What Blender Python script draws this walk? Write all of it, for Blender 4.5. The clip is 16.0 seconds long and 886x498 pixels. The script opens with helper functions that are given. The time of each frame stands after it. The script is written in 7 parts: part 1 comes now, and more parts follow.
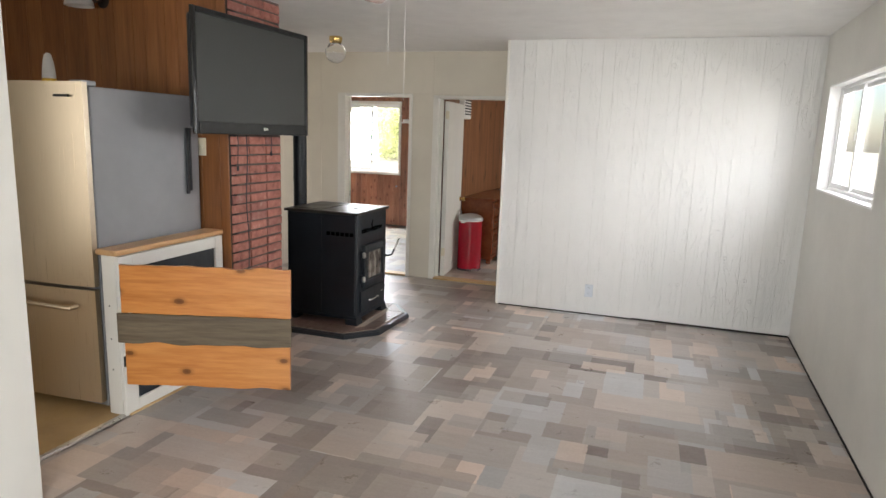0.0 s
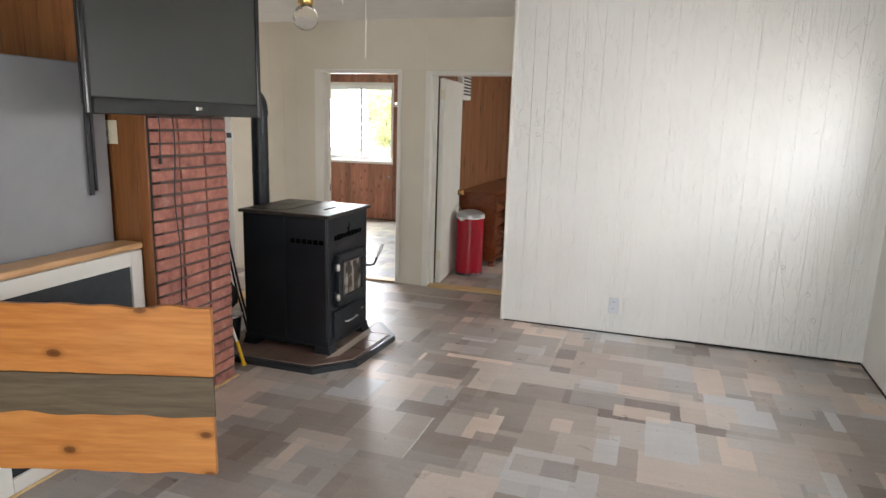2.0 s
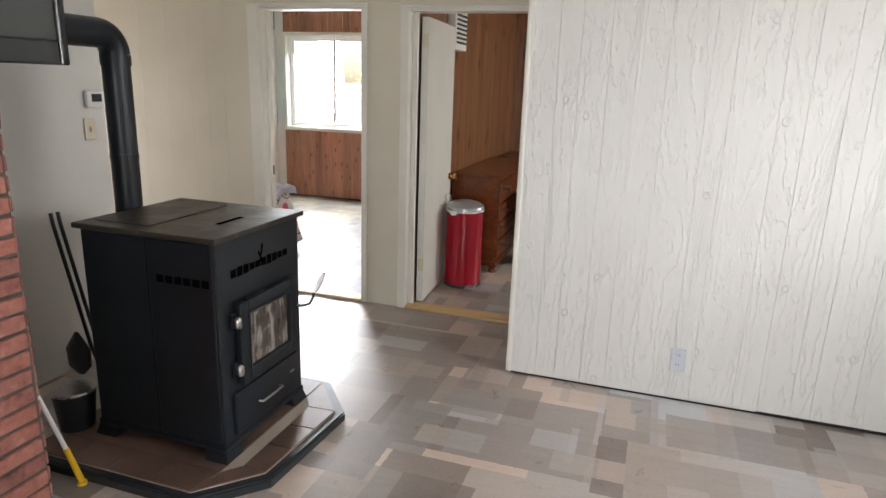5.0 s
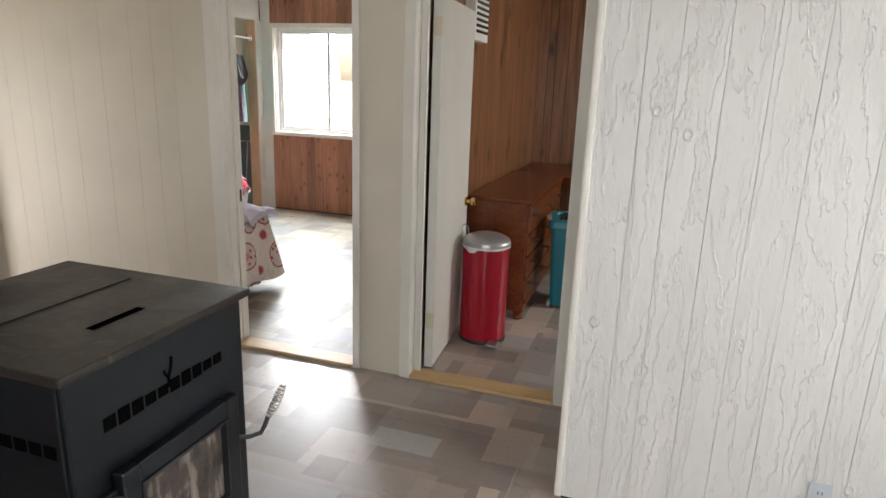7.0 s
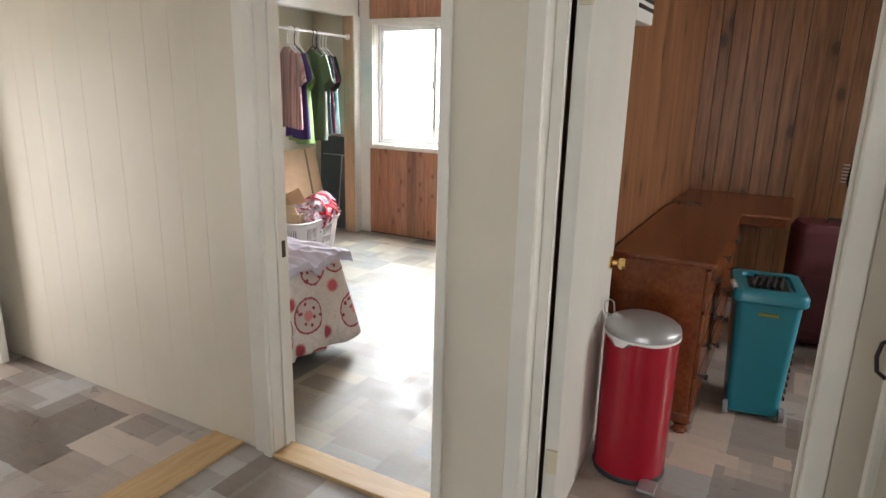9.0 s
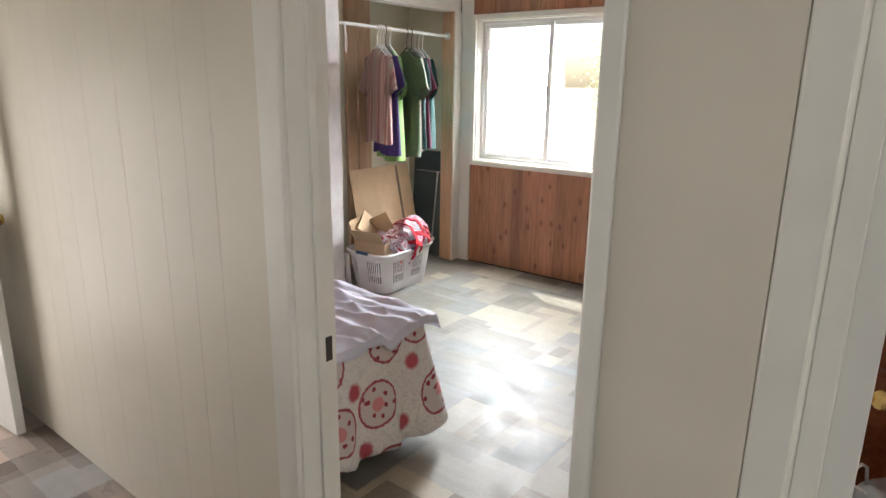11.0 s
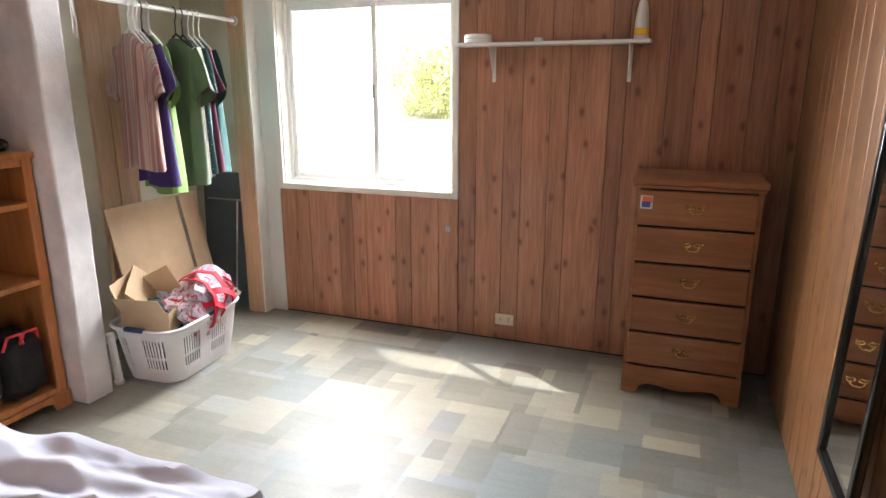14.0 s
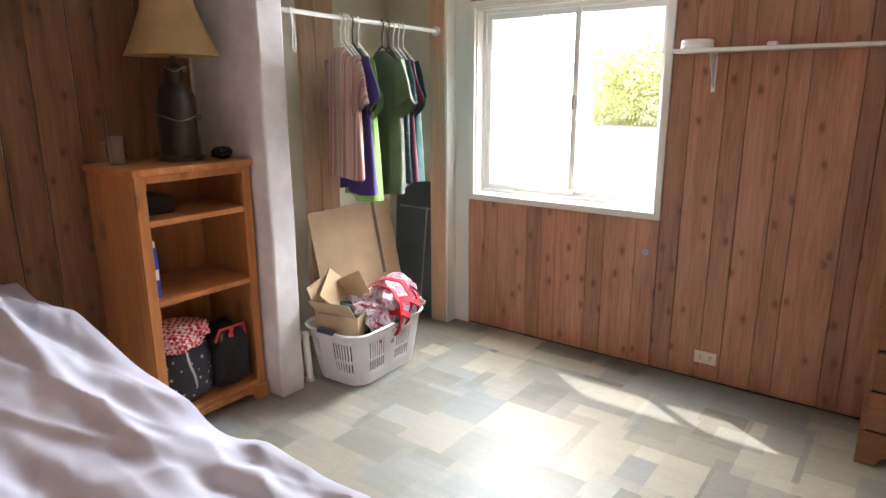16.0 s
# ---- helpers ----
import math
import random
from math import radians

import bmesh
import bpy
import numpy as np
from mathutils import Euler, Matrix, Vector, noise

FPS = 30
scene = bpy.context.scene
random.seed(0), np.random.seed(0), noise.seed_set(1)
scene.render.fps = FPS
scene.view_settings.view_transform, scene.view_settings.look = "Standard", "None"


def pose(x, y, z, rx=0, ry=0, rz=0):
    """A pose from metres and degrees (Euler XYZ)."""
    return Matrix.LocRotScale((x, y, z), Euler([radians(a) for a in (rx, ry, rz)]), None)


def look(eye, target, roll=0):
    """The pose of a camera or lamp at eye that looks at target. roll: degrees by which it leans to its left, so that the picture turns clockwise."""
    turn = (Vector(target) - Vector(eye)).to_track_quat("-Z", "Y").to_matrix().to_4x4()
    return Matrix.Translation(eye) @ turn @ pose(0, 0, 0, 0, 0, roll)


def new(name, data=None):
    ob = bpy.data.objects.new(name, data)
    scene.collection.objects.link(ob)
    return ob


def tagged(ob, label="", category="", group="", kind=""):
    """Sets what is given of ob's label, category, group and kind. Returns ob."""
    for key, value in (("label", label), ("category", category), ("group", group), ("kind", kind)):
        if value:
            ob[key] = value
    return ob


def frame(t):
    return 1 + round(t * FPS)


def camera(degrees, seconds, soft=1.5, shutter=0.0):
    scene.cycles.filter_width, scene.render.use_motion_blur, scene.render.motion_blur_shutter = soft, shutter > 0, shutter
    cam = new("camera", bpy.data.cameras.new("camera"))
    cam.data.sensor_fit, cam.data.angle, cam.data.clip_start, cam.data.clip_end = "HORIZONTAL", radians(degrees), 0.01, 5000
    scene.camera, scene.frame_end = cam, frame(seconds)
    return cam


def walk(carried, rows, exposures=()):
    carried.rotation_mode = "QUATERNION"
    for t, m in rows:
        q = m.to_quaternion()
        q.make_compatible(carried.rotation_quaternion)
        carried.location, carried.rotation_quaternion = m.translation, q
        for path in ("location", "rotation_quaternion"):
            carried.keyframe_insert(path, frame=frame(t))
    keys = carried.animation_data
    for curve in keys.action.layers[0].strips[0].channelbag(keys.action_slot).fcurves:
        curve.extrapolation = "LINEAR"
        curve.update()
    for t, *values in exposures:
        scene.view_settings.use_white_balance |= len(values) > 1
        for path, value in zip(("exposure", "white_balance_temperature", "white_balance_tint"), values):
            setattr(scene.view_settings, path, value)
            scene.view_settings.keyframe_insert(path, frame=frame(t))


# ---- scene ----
cam = camera(69.9, 16.0)
PATH = [
    (0, (0.122, 0.004, 1.637), (-0.489, 1.875, 1.28), 2.0),
    (0.5, (0.112, 0.224, 1.63), (-0.502, 2.092, 1.268), 1.9),
    (1, (0.086, 0.483, 1.625), (-0.525, 2.353, 1.263), 1.8),
    (1.5, (-0.054, 0.746, 1.606), (-0.661, 2.613, 1.224), 1.9),
    (2, (-0.158, 1.014, 1.602), (-0.768, 2.877, 1.206), 1.7),
    (2.5, (-0.177, 1.327, 1.588), (-0.786, 3.188, 1.179), 1.8),
    (3, (-0.232, 1.591, 1.582), (-0.833, 3.451, 1.159), 1.9),
    (3.5, (-0.38, 1.864, 1.577), (-0.978, 3.721, 1.133), 2.0),
    (4, (-0.486, 2.133, 1.558), (-1.079, 3.988, 1.103), 1.9),
    (4.2, (-0.491, 2.263, 1.564), (-1.091, 4.112, 1.092), 2.0),
    (6.3, (-0.908, 3.328, 1.583), (-1.492, 5.17, 1.066), 2.1),
    (6.5, (-0.935, 3.452, 1.589), (-1.518, 5.295, 1.074), 2.0),
    (7, (-1.028, 3.732, 1.584), (-1.632, 5.569, 1.072), 2.0),
    (7.5, (-1.17, 4.03, 1.604), (-1.771, 5.866, 1.09), 2.1),
    (8, (-1.259, 4.396, 1.568), (-1.899, 6.221, 1.058), 1.7),
    (8.5, (-1.36, 4.692, 1.577), (-2.259, 6.404, 1.068), 1.5),
    (9, (-1.52, 4.944, 1.573), (-2.453, 6.638, 1.064), 1.4),
    (9.5, (-1.675, 5.148, 1.577), (-2.608, 6.842, 1.067), 1.3),
    (10, (-1.801, 5.374, 1.6), (-2.905, 6.96, 1.084), 0.8),
    (10.2, (-1.843, 5.448, 1.602), (-3.029, 6.975, 1.09), 1.2),
    (12.5, (-2.545, 6.275, 1.597), (-3.707, 7.829, 1.109), -0.5),
    (12.8, (-2.595, 6.345, 1.602), (-3.540, 8.035, 1.101), -0.2),
    (13, (-2.617, 6.384, 1.602), (-3.422, 8.145, 1.103), -0.04),
    (13.5, (-2.762, 6.518, 1.561), (-3.444, 8.333, 1.071), 0.1),
    (14, (-2.823, 6.701, 1.582), (-3.503, 8.514, 1.082), 0.0),
    (14.5, (-2.872, 6.785, 1.611), (-3.542, 8.602, 1.111), 0.0),
    (15, (-2.935, 6.834, 1.613), (-3.671, 8.625, 1.115), -0.0),
    (15.5, (-2.978, 6.848, 1.62), (-4.023, 8.48, 1.125), -0.2),
    (16, (-2.98, 6.831, 1.611), (-4.142, 8.385, 1.127), -0.2),
]
EXPO = [(0.0, 0.52), (1.5, 0.53), (3.0, 0.55), (4.0, 0.57), (6.5, 0.52), (8.0, 0.52), (9.0, 0.70), (10.0, 0.62), (12.5, 0.2), (13.2, 0.62), (14.5, 0.70), (16.0, 0.60)]
walk(cam, [(t, look(eye, target, roll)) for t, eye, target, roll in PATH], EXPO)

# ---- world, sun, window light and added fill ----
SUN_DIR = Vector((0.855, -0.570, -1.376)).normalized()   # the way the sunlight travels
world = bpy.data.worlds.new("sky")
scene.world = world
world.use_nodes = True
wn = world.node_tree
sky = wn.nodes.new("ShaderNodeTexSky")
sky.sky_type = 'NISHITA'
sky.sun_disc = False
sky.sun_elevation = math.asin(-SUN_DIR.z)
sky.sun_rotation = math.atan2(-SUN_DIR.x, -SUN_DIR.y)
sky.air_density, sky.dust_density = 1.0, 1.5
wn.nodes["Background"].inputs[1].default_value = 0.15
wn.links.new(sky.outputs[0], wn.nodes["Background"].inputs[0])

sun = new("sun", bpy.data.lights.new("sun", 'SUN'))
sun.data.energy, sun.data.angle, sun.data.color = 5.0, radians(0.5), (1.0, 0.95, 0.86)
sun.rotation_euler = SUN_DIR.to_track_quat("-Z", "Y").to_euler()


def area_light(name, at, aim, width, height, power, color, spread=180):
    """Daylight standing in for the sky in an opening, or fill added where none is seen."""
    lamp = new(name, bpy.data.lights.new(name, 'AREA'))
    lamp.data.shape, lamp.data.size, lamp.data.size_y = 'RECTANGLE', width, height
    lamp.data.energy, lamp.data.color, lamp.data.spread = power, color, radians(spread)
    lamp.matrix_world = look(at, aim)
    return lamp


area_light("bedroom_window_light", (-5.08, 10.76, 1.58), (-4.55, 9.3, 0.55), 0.66, 1.15, 80, (0.95, 0.97, 1.0), 140)
area_light("side_window_light", (1.95, 4.87, 2.06), (0.90, 4.91, 1.36), 2.2, 1.2, 58, (0.99, 0.98, 1.0))
area_light("front_window_light", (-0.2, -1.90, 1.15), (-0.1, 1.5, 0.35), 2.1, 1.9, 84, (0.97, 0.975, 0.985))
area_light("entry_light", (-5.93, 5.75, 0.85), (-4.0, 6.0, 0.75), 0.8, 1.5, 12, (1.0, 0.92, 0.88))
# fill for the office, from an unseen opening added in its east wall
area_light("office_fill_light", (1.55, 8.7, 1.5), (0.0, 8.7, 1.2), 1.2, 1.1, 31, (1.0, 0.97, 0.93))
# the kitchen wall has no window here: fill lamp added to brighten the kitchen
area_light("kitchen_fill_light", (-4.4, -1.0, 1.5), (-3.6, 0.8, 1.2), 1.2, 2.2, 20, (1.0, 0.96, 0.88))


# ---- materials ----
def mat_base(name, rough=0.6, metal=0.0, color=(0.5, 0.5, 0.5), spec=0.5):
    m = bpy.data.materials.new(name)
    m.use_nodes = True
    nt = m.node_tree
    b = nt.nodes["Principled BSDF"]
    b.inputs["Base Color"].default_value = (*color, 1)
    b.inputs["Roughness"].default_value = rough
    b.inputs["Metallic"].default_value = metal
    b.inputs["Specular IOR Level"].default_value = spec
    return m, nt, b


def nd(nt, kind, **inputs):
    n = nt.nodes.new(kind)
    for k, v in inputs.items():
        n.inputs[k.replace("_", " ")].default_value = v
    return n


def coords(nt, scale=(1, 1, 1), source="Object", shuffle=0.0):
    tc = nt.nodes.new("ShaderNodeTexCoord")
    mp = nt.nodes.new("ShaderNodeMapping")
    mp.inputs["Scale"].default_value = scale
    nt.links.new(tc.outputs[source], mp.inputs["Vector"])
    if shuffle:
        oi = nt.nodes.new("ShaderNodeObjectInfo")
        mul = nt.nodes.new("ShaderNodeMath")
        mul.operation = 'MULTIPLY'
        mul.inputs[1].default_value = shuffle
        nt.links.new(oi.outputs["Random"], mul.inputs[0])
        nt.links.new(mul.outputs[0], mp.inputs["Location"])
    return mp.outputs[0]


def ramp(nt, fac, stops):
    r = nt.nodes.new("ShaderNodeValToRGB")
    els = r.color_ramp.elements
    while len(els) < len(stops):
        els.new(0.5)
    for e, (p, c) in zip(els, stops):
        e.position = p
        e.color = (*c, 1) if len(c) == 3 else c
    nt.links.new(fac, r.inputs[0])
    return r.outputs[0]


def mix(nt, fac, a, b, mode='MIX'):
    n = nt.nodes.new("ShaderNodeMix")
    n.data_type, n.blend_type = 'RGBA', mode
    for sock, v in ((n.inputs[0], fac), (n.inputs[6], a), (n.inputs[7], b)):
        if isinstance(v, (int, float)):
            sock.default_value = v
        elif isinstance(v, tuple):
            sock.default_value = (*v, 1)
        else:
            nt.links.new(v, sock)
    return n.outputs[2]


def bump(nt, b, height, strength=0.3, dist=0.01):
    n = nt.nodes.new("ShaderNodeBump")
    n.inputs["Strength"].default_value, n.inputs["Distance"].default_value = strength, dist
    nt.links.new(height, n.inputs["Height"])
    nt.links.new(n.outputs[0], b.inputs["Normal"])
    return n


def noise_tex(nt, vec, scale, detail=4.0, rough=0.55, distort=0.0):
    n = nt.nodes.new("ShaderNodeTexNoise")
    n.inputs["Scale"].default_value, n.inputs["Detail"].default_value = scale, detail
    n.inputs["Roughness"].default_value, n.inputs["Distortion"].default_value = rough, distort
    nt.links.new(vec, n.inputs["Vector"])
    return n.outputs["Fac"]


def plain(name, color, rough=0.5, metal=0.0, vary=0.12, grain=40.0, relief=0.06, spec=0.5):
    """A surface of one colour with faint mottling, wear and relief."""
    m, nt, b = mat_base(name, rough, metal, color, spec)
    vec = coords(nt)
    big = noise_tex(nt, vec, grain * 0.08, 3)
    fine = noise_tex(nt, vec, grain, 5)
    dark = tuple(c * (1 - vary) for c in color)
    lite = tuple(min(1, c * (1 + vary * 0.5)) for c in color)
    nt.links.new(ramp(nt, big, [(0.3, dark), (0.7, lite)]), b.inputs["Base Color"])
    rr = ramp(nt, fine, [(0.3, (rough * 0.85,) * 3), (0.7, (min(1, rough * 1.15),) * 3)])
    nt.links.new(rr, b.inputs["Roughness"])
    bump(nt, b, fine, relief, 0.004)
    return m


def wood_mat(name, dark, mid, light, rough=0.45, along="z", grain=1.0, knots=0.0, shuffle=7.0, tint=0.25, heart=0.8):
    """Board timber with streaks along one axis, knots and a tint of its own for every board."""
    m, nt, b = mat_base(name, rough)
    st = {"x": (1.2, 14, 14), "y": (14, 1.2, 14), "z": (14, 14, 0.9)}[along]
    vec = coords(nt, tuple(s * grain for s in st), shuffle=shuffle)
    n1 = noise_tex(nt, vec, 1.0, 6, 0.62, 0.7)
    fine = noise_tex(nt, coords(nt, tuple(s * grain * 6 for s in st), shuffle=shuffle), 1.0, 3, 0.6)
    col = ramp(nt, n1, [(0.28, dark), (0.5, mid), (0.75, light)])
    col = mix(nt, 0.35, col, ramp(nt, fine, [(0.3, dark), (0.65, light)]))
    if knots:
        sep = nt.nodes.new("ShaderNodeSeparateXYZ")
        nt.links.new(coords(nt, shuffle=shuffle), sep.inputs[0])
        i, j, k = {"x": (1, 2, 0), "y": (0, 2, 1), "z": (0, 1, 2)}[along]
        add = nt.nodes.new("ShaderNodeMath")
        nt.links.new(sep.outputs[i], add.inputs[0])
        nt.links.new(sep.outputs[j], add.inputs[1])
        com = nt.nodes.new("ShaderNodeCombineXYZ")
        nt.links.new(add.outputs[0], com.inputs[0])
        nt.links.new(sep.outputs[k], com.inputs[1])
        mp = nt.nodes.new("ShaderNodeMapping")
        mp.inputs["Scale"].default_value = (8.0 * knots, 4.6 * knots, 1)
        nt.links.new(com.outputs[0], mp.inputs["Vector"])
        v = nt.nodes.new("ShaderNodeTexVoronoi")
        v.voronoi_dimensions = '2D'
        v.inputs["Scale"].default_value = 1.0
        nt.links.new(mp.outputs[0], v.inputs["Vector"])
        size = nt.nodes.new("ShaderNodeMath")
        size.operation = 'MULTIPLY_ADD'
        size.inputs[1].default_value = 0.10
        nt.links.new(n1, size.inputs[0])
        nt.links.new(v.outputs["Distance"], size.inputs[2])
        k = ramp(nt, size.outputs[0], [(0.05, (0.95, 0.95, 0.95)), (0.11, (0.8, 0.8, 0.8)), (0.125, (0.35, 0.35, 0.35)), (0.20, (0, 0, 0))])
        col = mix(nt, k, col, tuple(c * heart for c in dark))
    oi = nt.nodes.new("ShaderNodeObjectInfo")
    tone = ramp(nt, oi.outputs["Random"], [(0.0, (1 - tint,) * 3), (1.0, (1, 1, 1))])
    col = mix(nt, 1.0, col, tone, 'MULTIPLY')
    nt.links.new(col, b.inputs["Base Color"])
    bump(nt, b, fine, 0.12, 0.003)
    return m


def floor_mat(name, tones, sheen, relief, scuff, gloss):
    """Sheet vinyl printed with a soft patchwork of rubbed stone rectangles."""
    m, nt, b = mat_base(name, 0.42, spec=gloss)
    base = coords(nt)

    def jitter(scale, amount):
        wob = nt.nodes.new("ShaderNodeTexNoise")
        wob.inputs["Scale"].default_value, wob.inputs["Detail"].default_value = scale, 3.0
        wob.inputs["Roughness"].default_value = 0.6
        nt.links.new(base, wob.inputs["Vector"])
        off = nt.nodes.new("ShaderNodeVectorMath")
        off.operation = 'MULTIPLY_ADD'
        off.inputs[1].default_value = (amount, amount, 0.0)
        nt.links.new(wob.outputs["Color"], off.inputs[0])
        nt.links.new(base, off.inputs[2])
        return off.outputs[0]
    rubbed = jitter(30.0, 0.016)

    def blocks(w, h, shift):
        mp = nt.nodes.new("ShaderNodeMapping")
        mp.inputs["Location"].default_value = shift
        nt.links.new(rubbed, mp.inputs["Vector"])
        br = nt.nodes.new("ShaderNodeTexBrick")
        br.offset, br.squash = 0.37, 0.72
        br.offset_frequency, br.squash_frequency = 2, 3
        br.inputs["Color1"].default_value, br.inputs["Color2"].default_value = (0, 0, 0, 1), (1, 1, 1, 1)
        br.inputs["Mortar Size"].default_value = 0.0
        br.inputs["Scale"].default_value = 1.0
        br.inputs["Brick Width"].default_value, br.inputs["Row Height"].default_value = w, h
        nt.links.new(mp.outputs[0], br.inputs["Vector"])
        return br.outputs["Color"]

    def paint(k):
        n = len(tones)
        return ramp(nt, k, [((i + 0.5) / n, t) for i, t in enumerate(tones)])
    # wide slabs, then squarer and smaller pieces laid over some of them, each letting a little of the lower print through
    col = paint(blocks(0.62, 0.31, (0.1, 0.2, 0)))
    for w, h, sx, sy, cut, cover in ((0.36, 0.46, 0.33, 0.05, 0.52, 0.85), (0.31, 0.31, 0.7, 0.4, 0.62, 0.75), (0.31, 0.155, 0.25, 0.31, 0.72, 0.65)):
        pick = ramp(nt, blocks(w, h, (sx, sy, 0)), [(cut, (0, 0, 0)), (cut + 0.02, (cover,) * 3)])
        col = mix(nt, pick, col, paint(blocks(w, h, (sx + 10 * w, sy + 10 * h, 0))))
    cloud = noise_tex(nt, base, 2.6, 6, 0.65, 0.4)
    veil = tuple(sum(t[i] for t in tones) / len(tones) for i in range(3))
    col = mix(nt, ramp(nt, cloud, [(0.32, (0.0,) * 3), (0.75, (0.36,) * 3)]), col, veil)
    streak = noise_tex(nt, coords(nt, (3.5, 26, 1)), 1.0, 5, 0.7)
    col = mix(nt, 0.22, col, ramp(nt, streak, [(0.3, (0.32,) * 3), (0.7, (0.72,) * 3)]), 'SOFT_LIGHT')
    fine = noise_tex(nt, base, 60, 6, 0.75)
    col = mix(nt, 0.30, col, ramp(nt, fine, [(0.3, (0.32,) * 3), (0.7, (0.72, 0.71, 0.70))]), 'SOFT_LIGHT')
    nt.links.new(col, b.inputs["Base Color"])
    wear = noise_tex(nt, base, 7.0, 7, 0.75, 0.6)
    rr = ramp(nt, wear, [(0.3, (sheen * 0.72,) * 3), (0.52, (sheen,) * 3), (0.72, (sheen * scuff,) * 3)])
    nt.links.new(rr, b.inputs["Roughness"])
    slate = noise_tex(nt, base, 17, 8, 0.72, 0.3)
    bump(nt, b, slate, relief, 0.006)
    return m


def maths(nt, op, a, b):
    n = nt.nodes.new("ShaderNodeMath")
    n.operation = op
    for sock, v in ((n.inputs[0], a), (n.inputs[1], b)):
        if isinstance(v, (int, float)):
            sock.default_value = v
        else:
            nt.links.new(v, sock)
    return n.outputs[0]


def relief_wall(name, color, strength):
    """White-painted panelling embossed with terraced wood grain and a few round knots."""
    m, nt, b = mat_base(name, 0.42, 0, color)
    field = noise_tex(nt, coords(nt, (5.4, 5.4, 0.70), shuffle=3.0), 1.0, 1.5, 0.5, 0.7)
    jag = noise_tex(nt, coords(nt, (38, 38, 12)), 1.0, 3, 0.6)
    level = maths(nt, 'ADD', maths(nt, 'MULTIPLY', field, 12.0), maths(nt, 'MULTIPLY', jag, 1.7))
    step = maths(nt, 'FRACT', level, 0.0)
    lip = ramp(nt, step, [(0.0, (0.30,) * 3), (0.07, (0.92,) * 3), (0.14, (1,) * 3), (0.42, (0.55,) * 3), (1.0, (0.30,) * 3)])
    place = noise_tex(nt, coords(nt, (2.2, 2.2, 1.6)), 1.6, 3)
    hi = mix(nt, ramp(nt, place, [(0.30, (0.25,) * 3), (0.50, (1, 1, 1))]), (0.45, 0.45, 0.45), lip)
    swell = noise_tex(nt, coords(nt, (9, 9, 1.6), shuffle=5.0), 1.0, 3, 0.55, 0.4)
    hi = mix(nt, 0.22, hi, swell)
    sep = nt.nodes.new("ShaderNodeSeparateXYZ")
    nt.links.new(coords(nt, (2.1, 1, 1.7)), sep.inputs[0])
    com = nt.nodes.new("ShaderNodeCombineXYZ")
    nt.links.new(sep.outputs[0], com.inputs[0])
    nt.links.new(sep.outputs[2], com.inputs[1])
    v = nt.nodes.new("ShaderNodeTexVoronoi")
    v.voronoi_dimensions = '2D'
    v.inputs["Scale"].default_value = 1.0
    nt.links.new(com.outputs[0], v.inputs["Vector"])
    ring = ramp(nt, v.outputs["Distance"], [(0.0, (0.15,) * 3), (0.016, (0.15,) * 3), (0.024, (0.6,) * 3), (0.032, (0.55,) * 3), (0.040, (0, 0, 0))])
    hi = mix(nt, 1.0, hi, ring, 'ADD')
    fine = noise_tex(nt, coords(nt, (60, 60, 9)), 1.0, 3)
    hi = mix(nt, 0.10, hi, fine)
    bump(nt, b, hi, strength, 0.0056)
    dirt = noise_tex(nt, coords(nt), 1.3, 5)
    nt.links.new(ramp(nt, dirt, [(0.25, tuple(c * 0.93 for c in color)), (0.7, color)]), b.inputs["Base Color"])
    return m


M_floor = floor_mat("patchwork_vinyl", [(0.15, 0.117, 0.10), (0.38, 0.325, 0.29), (0.18, 0.148, 0.13), (0.50, 0.46, 0.43), (0.26, 0.222, 0.20), (0.55, 0.565, 0.58), (0.22, 0.190, 0.172), (0.70, 0.56, 0.47), (0.45, 0.405, 0.37)], 0.34, 0.08, 1.35, 0.5)
M_floor2 = floor_mat("pale_patchwork_vinyl", [(0.135, 0.128, 0.105), (0.235, 0.235, 0.215), (0.165, 0.185, 0.185), (0.40, 0.355, 0.27), (0.15, 0.148, 0.128), (0.46, 0.415, 0.32), (0.215, 0.245, 0.25), (0.27, 0.245, 0.20), (0.19, 0.19, 0.165)], 0.50, 0.24, 1.3, 0.30)
M_kfloor = plain("tan_vinyl", (0.50, 0.33, 0.15), 0.4, 0, 0.25, 30)
M_ceiling = plain("ceiling_paint", (0.80, 0.79, 0.77), 0.8, 0, 0.05, 60, 0.25)
M_white = plain("white_wall_paint", (0.73, 0.72, 0.675), 0.5, 0, 0.06, 26, 0.12)
M_hall = plain("cream_panel_paint", (0.70, 0.65, 0.55), 0.45, 0, 0.06, 26, 0.10)
M_relief = relief_wall("embossed_white_panel", (0.735, 0.73, 0.708), 1.0)
M_closet = plain("closet_cream_paint", (0.78, 0.74, 0.60), 0.6, 0, 0.10, 20, 0.15)
M_aged = plain("aged_cream_paint", (0.56, 0.51, 0.43), 0.4, 0, 0.08, 30, 0.10)
M_trim = plain("trim_paint", (0.78, 0.76, 0.70), 0.38, 0, 0.06, 40, 0.08)
M_plaster = plain("patched_plaster", (0.76, 0.74, 0.745), 0.8, 0, 0.22, 60, 0.3)
M_dark = plain("dark_gap", (0.02, 0.018, 0.016), 0.9)
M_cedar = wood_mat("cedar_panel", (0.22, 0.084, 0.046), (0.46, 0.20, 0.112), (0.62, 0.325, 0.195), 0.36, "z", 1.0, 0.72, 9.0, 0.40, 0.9)
